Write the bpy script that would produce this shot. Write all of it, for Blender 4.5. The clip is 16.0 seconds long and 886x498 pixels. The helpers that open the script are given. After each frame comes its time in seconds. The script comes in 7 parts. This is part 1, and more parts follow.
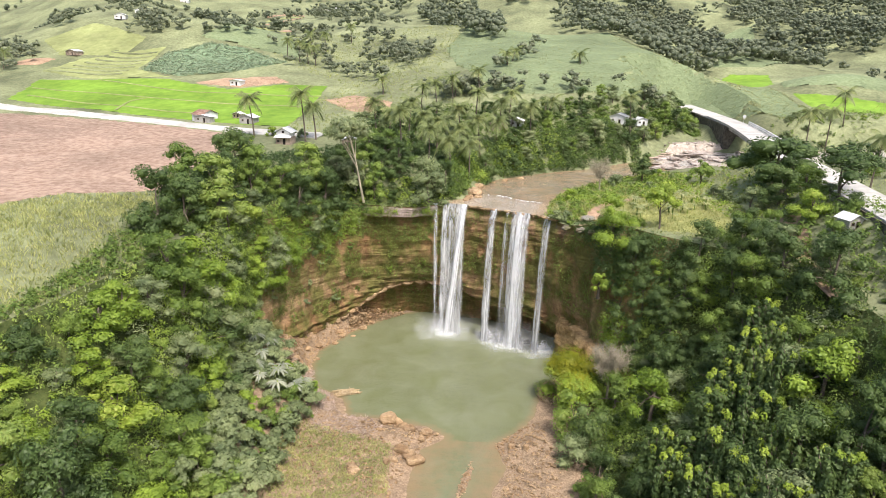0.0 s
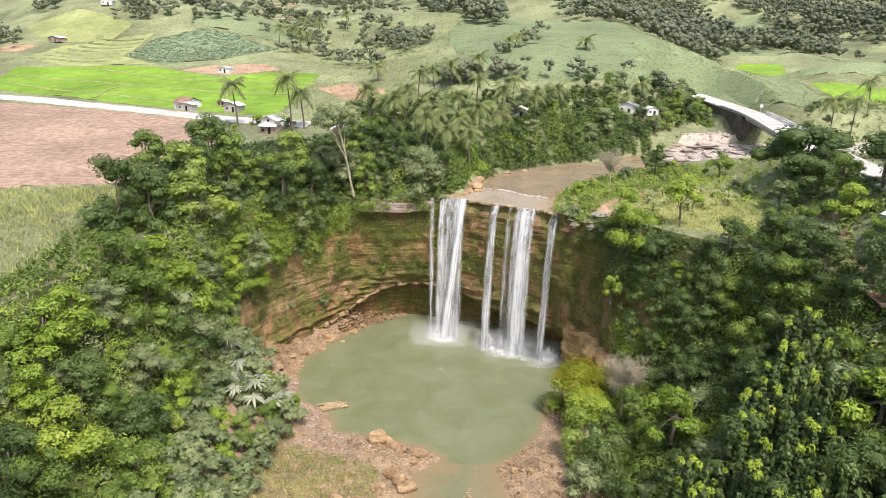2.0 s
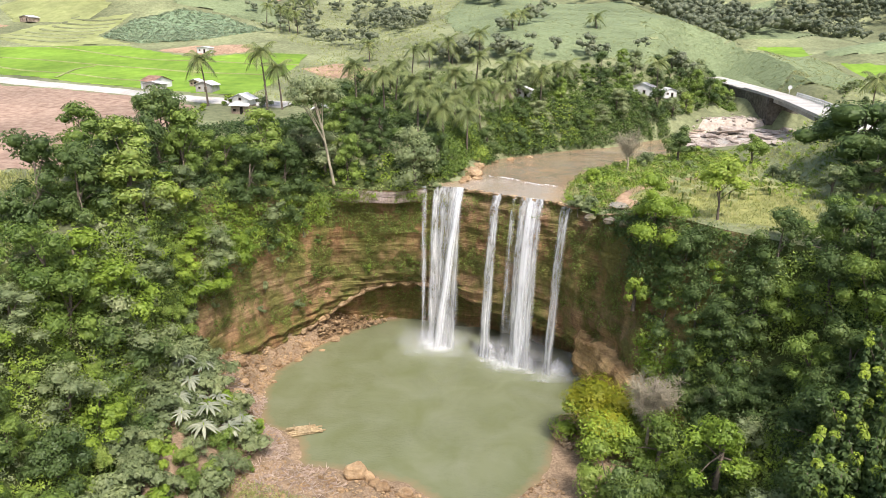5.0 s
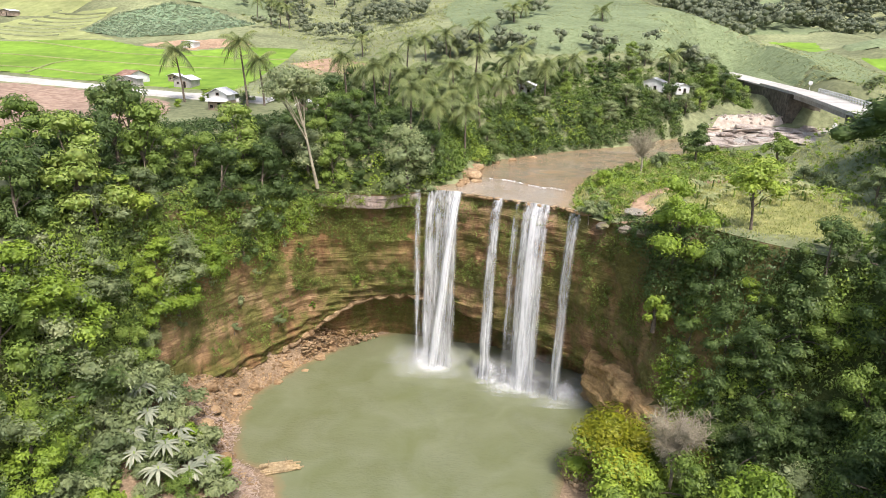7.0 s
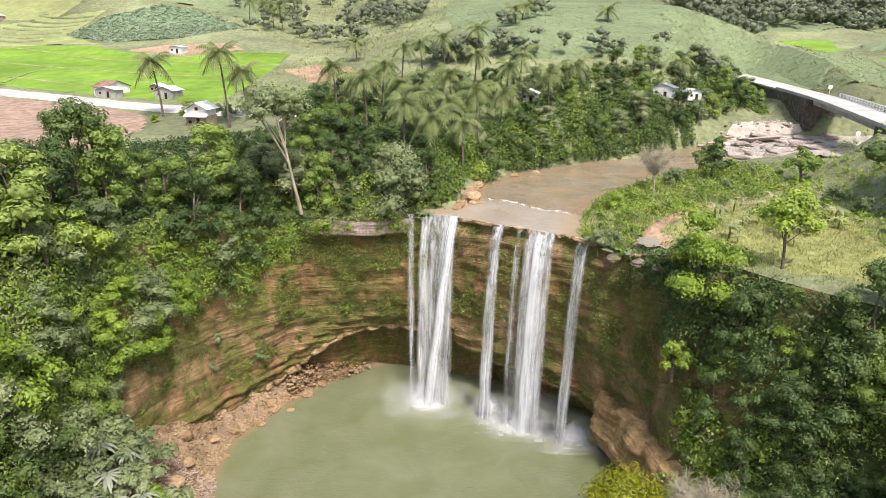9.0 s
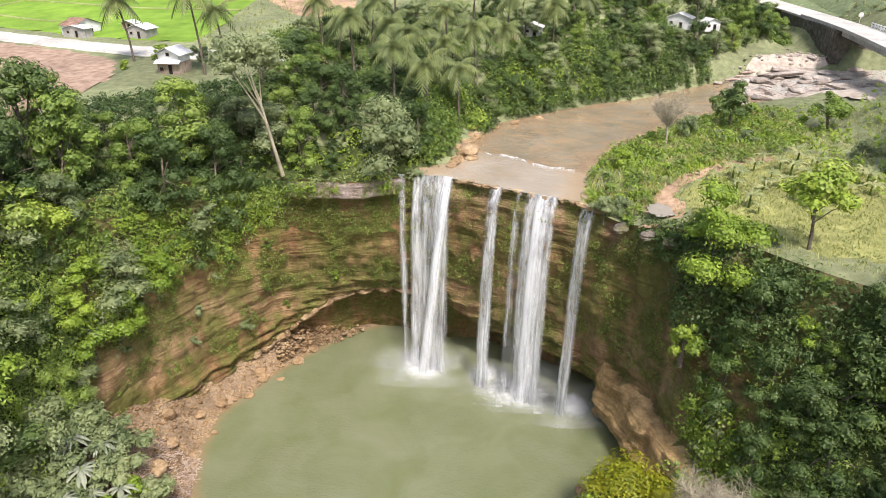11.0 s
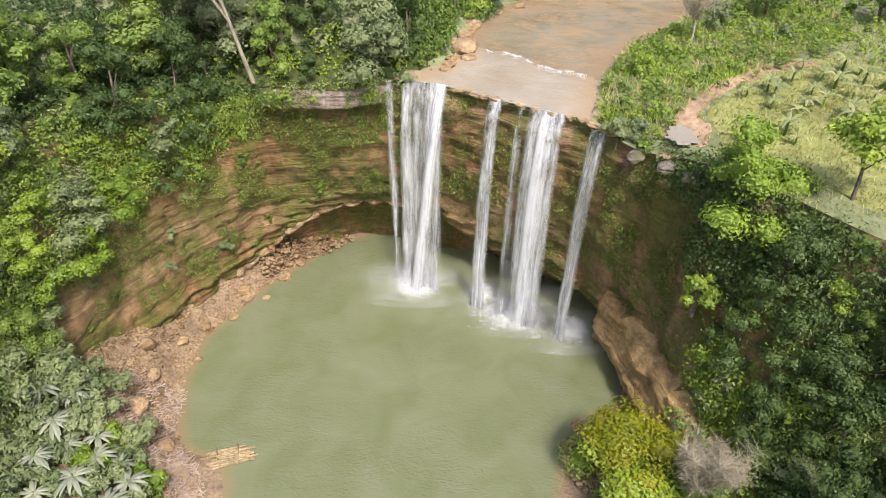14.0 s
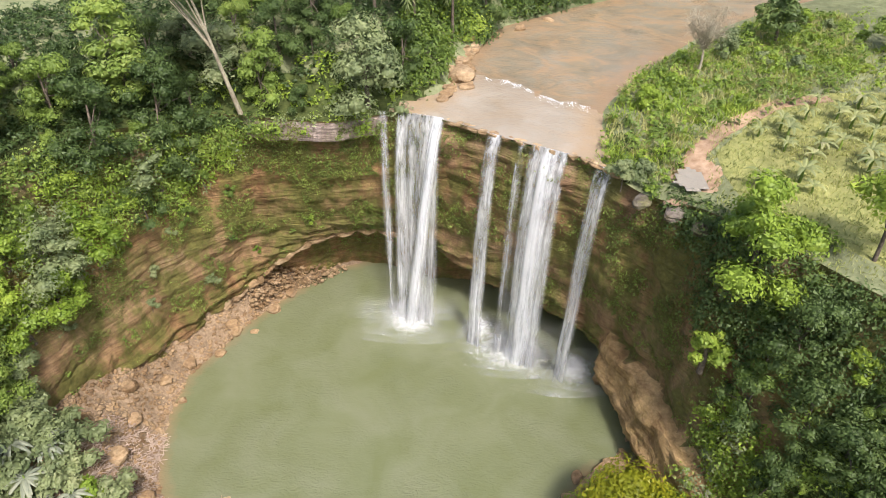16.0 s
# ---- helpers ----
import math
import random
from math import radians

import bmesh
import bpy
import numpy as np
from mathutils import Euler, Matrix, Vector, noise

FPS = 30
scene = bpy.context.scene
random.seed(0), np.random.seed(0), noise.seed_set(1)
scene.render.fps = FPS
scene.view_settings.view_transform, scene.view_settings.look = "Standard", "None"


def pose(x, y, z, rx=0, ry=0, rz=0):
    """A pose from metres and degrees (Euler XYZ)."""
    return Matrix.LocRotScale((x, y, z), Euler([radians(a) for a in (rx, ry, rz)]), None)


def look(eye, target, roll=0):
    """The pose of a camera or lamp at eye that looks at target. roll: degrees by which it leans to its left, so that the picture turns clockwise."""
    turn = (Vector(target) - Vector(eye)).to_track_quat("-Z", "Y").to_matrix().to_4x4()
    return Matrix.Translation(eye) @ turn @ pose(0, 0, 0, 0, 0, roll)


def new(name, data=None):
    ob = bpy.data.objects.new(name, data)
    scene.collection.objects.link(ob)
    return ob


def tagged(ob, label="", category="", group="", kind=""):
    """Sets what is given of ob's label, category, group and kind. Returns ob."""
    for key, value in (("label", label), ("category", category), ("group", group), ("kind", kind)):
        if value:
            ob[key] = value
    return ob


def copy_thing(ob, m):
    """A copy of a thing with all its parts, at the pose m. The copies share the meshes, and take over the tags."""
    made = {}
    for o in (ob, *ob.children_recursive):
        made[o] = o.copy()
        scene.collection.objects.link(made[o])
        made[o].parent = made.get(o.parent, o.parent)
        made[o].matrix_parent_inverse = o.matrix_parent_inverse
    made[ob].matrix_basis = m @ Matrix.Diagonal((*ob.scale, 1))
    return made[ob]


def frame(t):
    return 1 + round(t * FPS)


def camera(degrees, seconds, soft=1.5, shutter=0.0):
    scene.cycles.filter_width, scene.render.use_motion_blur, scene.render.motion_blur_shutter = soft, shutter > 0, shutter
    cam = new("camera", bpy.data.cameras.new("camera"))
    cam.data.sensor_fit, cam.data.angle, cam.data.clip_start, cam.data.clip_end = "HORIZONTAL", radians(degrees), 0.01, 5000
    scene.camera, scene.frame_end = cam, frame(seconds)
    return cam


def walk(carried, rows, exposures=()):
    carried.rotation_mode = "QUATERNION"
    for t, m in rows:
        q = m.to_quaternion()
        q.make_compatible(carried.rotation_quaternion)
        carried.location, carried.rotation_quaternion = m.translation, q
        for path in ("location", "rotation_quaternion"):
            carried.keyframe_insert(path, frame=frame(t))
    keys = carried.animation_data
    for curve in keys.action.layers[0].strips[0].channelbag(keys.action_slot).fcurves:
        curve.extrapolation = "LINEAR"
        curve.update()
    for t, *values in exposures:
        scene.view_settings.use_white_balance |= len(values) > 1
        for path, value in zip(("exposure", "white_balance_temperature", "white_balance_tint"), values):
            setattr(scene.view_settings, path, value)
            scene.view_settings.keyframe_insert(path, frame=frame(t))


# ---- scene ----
cam = camera(67.9, 16.0, soft=0.78)
PATH = [
    (0, (1.342, 4.179, 55.605), (1.271, 6.095, 55.037), 0.9),
    (0.5, (1.419, 6.829, 55.298), (1.348, 8.744, 54.724), 0.9),
    (1, (1.512, 9.395, 54.833), (1.44, 11.308, 54.254), 0.9),
    (1.5, (1.559, 11.983, 54.213), (1.487, 13.895, 53.63), 1.0),
    (2, (1.601, 14.56, 53.483), (1.529, 16.471, 52.896), 1.0),
    (2.5, (1.678, 17.127, 52.698), (1.606, 19.037, 52.11), 1.0),
    (3, (1.81, 19.623, 51.93), (1.737, 21.533, 51.341), 1.0),
    (3.5, (1.952, 22.102, 51.249), (1.879, 24.011, 50.657), 1.0),
    (4, (2.046, 24.607, 50.694), (1.972, 26.515, 50.098), 1.0),
    (6.5, (2.313, 37.307, 47.735), (2.241, 39.209, 47.122), 1.2),
    (7, (2.436, 39.791, 47.706), (2.362, 41.695, 47.1), 1.1),
    (7.5, (2.657, 42.146, 47.91), (2.579, 44.052, 47.309), 1.0),
    (8, (2.762, 44.405, 48.22), (2.683, 46.312, 47.624), 1.0),
    (10.5, (4.019, 54.466, 52.162), (3.923, 56.313, 51.401), -0.2),
    (11, (4.219, 56.325, 52.559), (4.122, 58.137, 51.719), -0.1),
    (11.5, (4.39, 58.094, 53.021), (4.292, 59.867, 52.101), -0.2),
    (12, (4.513, 59.846, 53.506), (4.417, 61.576, 52.508), -0.2),
    (12.5, (4.581, 61.531, 54.031), (4.485, 63.215, 52.956), -0.1),
    (13, (4.611, 63.17, 54.573), (4.517, 64.814, 53.438), -0.1),
    (13.5, (4.623, 64.708, 55.141), (4.531, 66.321, 53.961), -0.1),
    (14, (4.591, 66.159, 55.698), (4.503, 67.744, 54.481), -0.1),
    (14.5, (4.52, 67.557, 56.262), (4.436, 69.122, 55.02), 0.0),
    (15, (4.483, 68.882, 56.795), (4.401, 70.443, 55.547), 0.1),
    (15.5, (4.469, 70.15, 57.182), (4.388, 71.723, 55.95), 0.3),
    (16, (4.516, 71.387, 57.35), (4.435, 72.966, 56.125), 0.4),
]
walk(cam, [(t, look(eye, target, roll)) for t, eye, target, roll in PATH])

# ---- world, sun and exposure ----
SUN_HEIGHT, SUN_TURN = 57.0, 155.0
world = bpy.data.worlds.new("sky")
scene.world = world
world.use_nodes = True
wn = world.node_tree
sky = wn.nodes.new("ShaderNodeTexSky")
sky.sky_type, sky.sun_disc = "NISHITA", False
sky.sun_elevation, sky.sun_rotation = radians(SUN_HEIGHT), radians(SUN_TURN)
sky.air_density, sky.dust_density, sky.ozone_density = 1.0, 4.0, 0.6
wn.links.new(sky.outputs[0], wn.nodes["Background"].inputs["Color"])
wn.nodes["Background"].inputs["Strength"].default_value = 0.145
sun = new("sun", bpy.data.lights.new("sun", "SUN"))
sun.data.energy, sun.data.angle, sun.data.color = 3.05, radians(8), (1.0, 0.94, 0.93)
sun_way = Vector((math.sin(radians(SUN_TURN)) * math.cos(radians(SUN_HEIGHT)), math.cos(radians(SUN_TURN)) * math.cos(radians(SUN_HEIGHT)),
                  math.sin(radians(SUN_HEIGHT))))
sun.matrix_world = look(sun_way * 200, (0, 0, 0))
scene.view_settings.exposure = 0.64


# ---- materials ----
def nodes_of(name):
    m = bpy.data.materials.new(name)
    m.use_nodes = True
    return m, m.node_tree.nodes, m.node_tree.links, m.node_tree.nodes["Principled BSDF"]


def where_at(n, l, scale=(1, 1, 1)):
    """The place in the world, scaled."""
    g, mp = n.new("ShaderNodeNewGeometry"), n.new("ShaderNodeMapping")
    mp.inputs["Scale"].default_value = scale
    l.new(g.outputs["Position"], mp.inputs["Vector"])
    return mp.outputs[0]


def grain(n, l, vec, scale, detail=6.0, rough=0.6, warp=0.0):
    t = n.new("ShaderNodeTexNoise")
    t.inputs["Scale"].default_value, t.inputs["Detail"].default_value = scale, detail
    t.inputs["Roughness"].default_value, t.inputs["Distortion"].default_value = rough, warp
    l.new(vec, t.inputs["Vector"])
    return t.outputs["Fac"]


def ramp(n, l, fac, stops):
    r = n.new("ShaderNodeValToRGB")
    e = r.color_ramp.elements
    while len(e) < len(stops):
        e.new(0.5)
    for i, (p, c) in enumerate(stops):
        e[i].position, e[i].color = p, (*c, 1)
    l.new(fac, r.inputs["Fac"])
    return r.outputs["Color"]


def mix(n, l, fac, a, b, kind="MIX"):
    m = n.new("ShaderNodeMix")
    m.data_type, m.blend_type = "RGBA", kind
    for socket, v in ((m.inputs[0], fac), (m.inputs[6], a), (m.inputs[7], b)):
        if isinstance(v, bpy.types.NodeSocket):
            l.new(v, socket)
        elif isinstance(v, tuple):
            socket.default_value = (*v, 1)
        else:
            socket.default_value = v
    return m.outputs[2]


def remap(n, l, v, a, b, c=0.0, d=1.0):
    m = n.new("ShaderNodeMapRange")
    m.inputs[1].default_value, m.inputs[2].default_value, m.inputs[3].default_value, m.inputs[4].default_value = a, b, c, d
    l.new(v, m.inputs[0])
    return m.outputs[0]


def calc(n, l, op, a, b=0.0):
    m = n.new("ShaderNodeMath")
    m.operation = op
    for socket, v in ((m.inputs[0], a), (m.inputs[1], b)):
        if isinstance(v, bpy.types.NodeSocket):
            l.new(v, socket)
        else:
            socket.default_value = v
    return m.outputs[0]


def bump(n, l, p, height, strength, dist):
    b = n.new("ShaderNodeBump")
    b.inputs["Strength"].default_value, b.inputs["Distance"].default_value = strength, dist
    l.new(height, b.inputs["Height"])
    l.new(b.outputs[0], p.inputs["Normal"])


def plain_mat(name, low, high, scale=3.0, rough=0.85, relief=0.5, depth=0.05, big=0.15, spread=0.35, spec=0.25):
    """Two colours mixed by a fine grain and a coarse stain, with relief."""
    m, n, l, p = nodes_of(name)
    v = where_at(n, l)
    fine, coarse = grain(n, l, v, scale), grain(n, l, v, scale * big, 3.0)
    c = ramp(n, l, fine, [(0.3, low), (0.7, high)])
    shade = ramp(n, l, coarse, [(0.3, (1 - spread,) * 3), (0.7, (1 + spread * 0.5,) * 3)])
    l.new(mix(n, l, 1.0, c, shade, "MULTIPLY"), p.inputs["Base Color"])
    p.inputs["Roughness"].default_value = rough
    p.inputs["Specular IOR Level"].default_value = spec
    bump(n, l, p, fine, relief, depth)
    return m


def leaf_mat(name, dark, light, tip=None, glow=0.25, gloss=0.5):
    """Leaves: each tree and each leaf differs a little, and light shines through."""
    dark, light, tip = [tuple(a * b for a, b in zip(c, (1.13, 1.00, 1.42))) for c in (dark, light, tip or light)]
    m, n, l, p = nodes_of(name)
    info, geo = n.new("ShaderNodeObjectInfo"), n.new("ShaderNodeNewGeometry")
    clump = remap(n, l, grain(n, l, where_at(n, l), 0.8, 2.0), 0.25, 0.75)
    per = calc(n, l, "ADD", calc(n, l, "MULTIPLY", geo.outputs["Random Per Island"], 0.26), calc(n, l, "MULTIPLY", info.outputs["Random"], 0.5))
    per = calc(n, l, "ADD", per, calc(n, l, "MULTIPLY", clump, 0.32))
    c = ramp(n, l, per, [(0.0, dark), (0.7, light), (1.0, tip)])
    patch = grain(n, l, where_at(n, l), 0.35, 3.0)
    c = mix(n, l, 1.0, c, ramp(n, l, patch, [(0.28, (0.62, 0.68, 0.6)), (0.72, (1.28, 1.24, 1.08))]), "MULTIPLY")
    l.new(c, p.inputs["Base Color"])
    p.inputs["Roughness"].default_value = gloss
    p.inputs["Specular IOR Level"].default_value = 0.3
    t, s, out = n.new("ShaderNodeBsdfTranslucent"), n.new("ShaderNodeMixShader"), n["Material Output"]
    l.new(c, t.inputs["Color"])
    s.inputs[0].default_value = glow
    l.new(p.outputs[0], s.inputs[1])
    l.new(t.outputs[0], s.inputs[2])
    l.new(s.outputs[0], out.inputs["Surface"])
    return m


def rock_mat(name, stops, moss=0.0, moss_low=0.5, layer=1.6, wet=0.0, strata=None):
    """Layered sediment: thin uneven beds, stains and moss. strata: the colours of the beds from the foot of a cliff to its top, by height."""
    m, n, l, p = nodes_of(name)
    v, flat = where_at(n, l), where_at(n, l, (0.1, 0.1, layer))
    beds, fine = grain(n, l, flat, 1.0, 8.0, 0.7, 0.3), grain(n, l, v, 2.2, 8.0, 0.65)
    stain = grain(n, l, where_at(n, l, (0.5, 0.5, 0.09)), 0.9, 4.0)
    c = ramp(n, l, beds, stops)
    if strata:
        xyz = n.new("ShaderNodeSeparateXYZ")
        l.new(v, xyz.inputs[0])
        up = calc(n, l, "ADD", xyz.outputs[2], calc(n, l, "MULTIPLY", calc(n, l, "SUBTRACT", grain(n, l, where_at(n, l, (0.06, 0.06, 0.12)), 1.0, 4.0), 0.5), 6.0))
        c = mix(n, l, 1.0, c, ramp(n, l, remap(n, l, up, 0.0, 28.0), strata), "MULTIPLY")
    c = mix(n, l, 1.0, c, ramp(n, l, fine, [(0.25, (0.62, 0.6, 0.58)), (0.75, (1.25, 1.22, 1.2))]), "MULTIPLY")
    c = mix(n, l, 1.0, c, ramp(n, l, stain, [(0.32, (0.55, 0.5, 0.47)), (0.6, (1.08, 1.08, 1.08))]), "MULTIPLY")
    if moss:
        g = calc(n, l, "ADD", grain(n, l, where_at(n, l, (0.35, 0.35, 0.2)), 0.8, 5.0, 0.7), calc(n, l, "MULTIPLY", fine, 0.25))
        c = mix(n, l, calc(n, l, "MULTIPLY", remap(n, l, g, moss_low, moss_low + 0.16), moss), c, ramp(n, l, fine, [(0.3, (0.08, 0.09, 0.018)), (0.7, (0.19, 0.19, 0.045))]))
    l.new(c, p.inputs["Base Color"])
    p.inputs["Roughness"].default_value = 0.8 - wet
    p.inputs["Specular IOR Level"].default_value = 0.3
    bump(n, l, p, calc(n, l, "ADD", calc(n, l, "MULTIPLY", beds, 1.6), fine), 0.9, 0.35)
    return m


def water_mat(name, deep, shallow, silt, ripple, bed=0.0, stretch=(0.8, 1.5, 1), foam_colour=(0.8, 0.82, 0.8)):
    """Cloudy water: 'shore' is its depth near the bank, 'foam' the churned water by the falls and rapids."""
    m, n, l, p = nodes_of(name)
    a, f = n.new("ShaderNodeAttribute"), n.new("ShaderNodeAttribute")
    a.attribute_name, f.attribute_name = "shore", "foam"
    v = where_at(n, l)
    cloud = grain(n, l, v, 0.16, 4.0, 0.55, 0.6)
    c = mix(n, l, remap(n, l, cloud, 0.3, 0.7), deep, shallow)
    if bed:
        c = mix(n, l, calc(n, l, "MULTIPLY", remap(n, l, grain(n, l, where_at(n, l, (0.5, 0.8, 1)), 0.32, 8.0, 0.7, 1.6), 0.42, 0.62), bed), c, (0.36, 0.235, 0.13))
    edge = calc(n, l, "ADD", a.outputs["Fac"], calc(n, l, "MULTIPLY", calc(n, l, "SUBTRACT", grain(n, l, v, 0.7, 5.0), 0.5), 2.2))
    c = mix(n, l, remap(n, l, edge, 0.0, 1.5, 0.85, 0.0), c, silt)
    streak = grain(n, l, v, 1.3, 8.0, 0.75, 1.2)
    foam = calc(n, l, "MULTIPLY", remap(n, l, calc(n, l, "ADD", f.outputs["Fac"], calc(n, l, "SUBTRACT", streak, 0.5)), 0.35, 0.95), 0.95)
    c = mix(n, l, foam, c, foam_colour)
    l.new(c, p.inputs["Base Color"])
    l.new(remap(n, l, foam, 0.0, 0.6, 0.07, 0.75), p.inputs["Roughness"])
    p.inputs["IOR"].default_value = 1.33
    calm = remap(n, l, grain(n, l, v, 0.09, 2.0), 0.38, 0.62, 0.15, 1.0)
    waves = calc(n, l, "MULTIPLY", calm, calc(n, l, "ADD", grain(n, l, where_at(n, l, stretch), ripple, 4.0, 0.6, 1.6), calc(n, l, "MULTIPLY", grain(n, l, v, ripple * 2.6, 3.0), 0.25)))
    bump(n, l, p, calc(n, l, "ADD", waves, calc(n, l, "MULTIPLY", foam, 0.6)), 0.7, 0.25)
    return m


def fall_mat(name, cover):
    """Falling water: a soft white sheet of fine threads that lets the rock show through."""
    m, n, l, p = nodes_of(name)
    edge, geo = n.new("ShaderNodeAttribute"), n.new("ShaderNodeNewGeometry")
    edge.attribute_name = "edge"
    threads = grain(n, l, where_at(n, l, (5.0, 5.0, 0.07)), 1.0, 4.0, 0.65, 0.25)
    broad = grain(n, l, where_at(n, l, (1.5, 1.5, 0.10)), 1.0, 3.0, 0.6)
    torn = grain(n, l, where_at(n, l, (2.5, 2.5, 0.9)), 1.0, 5.0, 0.7)
    body = calc(n, l, "ADD", calc(n, l, "MULTIPLY", threads, 0.32), calc(n, l, "ADD", calc(n, l, "MULTIPLY", broad, 0.62), calc(n, l, "MULTIPLY", torn, 0.22)))
    body = calc(n, l, "ADD", body, calc(n, l, "MULTIPLY", calc(n, l, "SUBTRACT", geo.outputs["Random Per Island"], 0.5), 0.12))
    alpha = calc(n, l, "MULTIPLY", remap(n, l, body, 0.58 - cover, 1.0 - cover, 0.0, 0.92), edge.outputs["Fac"])
    l.new(ramp(n, l, body, [(0.4, (0.62, 0.64, 0.66)), (0.7, (0.93, 0.94, 0.95))]), p.inputs["Base Color"])
    p.inputs["Roughness"].default_value = 0.6
    l.new(alpha, p.inputs["Alpha"])
    t, s, clear, s2, out = n.new("ShaderNodeBsdfTranslucent"), n.new("ShaderNodeMixShader"), n.new("ShaderNodeBsdfTransparent"), n.new("ShaderNodeMixShader"), n["Material Output"]
    t.inputs["Color"].default_value = (0.9, 0.91, 0.92, 1)
    s.inputs[0].default_value = 0.35
    l.new(t.outputs[0], s2.inputs[2]), l.new(clear.outputs[0], s2.inputs[1]), l.new(alpha, s2.inputs[0])
    l.new(p.outputs[0], s.inputs[1]), l.new(s2.outputs[0], s.inputs[2]), l.new(s.outputs[0], out.inputs["Surface"])
    return m


def mist_mat(name):
    """Drifting spray: hardly more than a veil, fading out at its edges."""
    m, n, l, p = nodes_of(name)
    edge = n.new("ShaderNodeAttribute")
    edge.attribute_name = "edge"
    puff = remap(n, l, grain(n, l, where_at(n, l), 0.35, 4.0, 0.6, 0.5), 0.3, 0.75)
    l.new(calc(n, l, "MULTIPLY", calc(n, l, "MULTIPLY", puff, edge.outputs["Fac"]), 0.5), p.inputs["Alpha"])
    p.inputs["Base Color"].default_value = (0.88, 0.9, 0.92, 1)
    p.inputs["Roughness"].default_value = 1.0
    p.inputs["Specular IOR Level"].default_value = 0.0
    return m


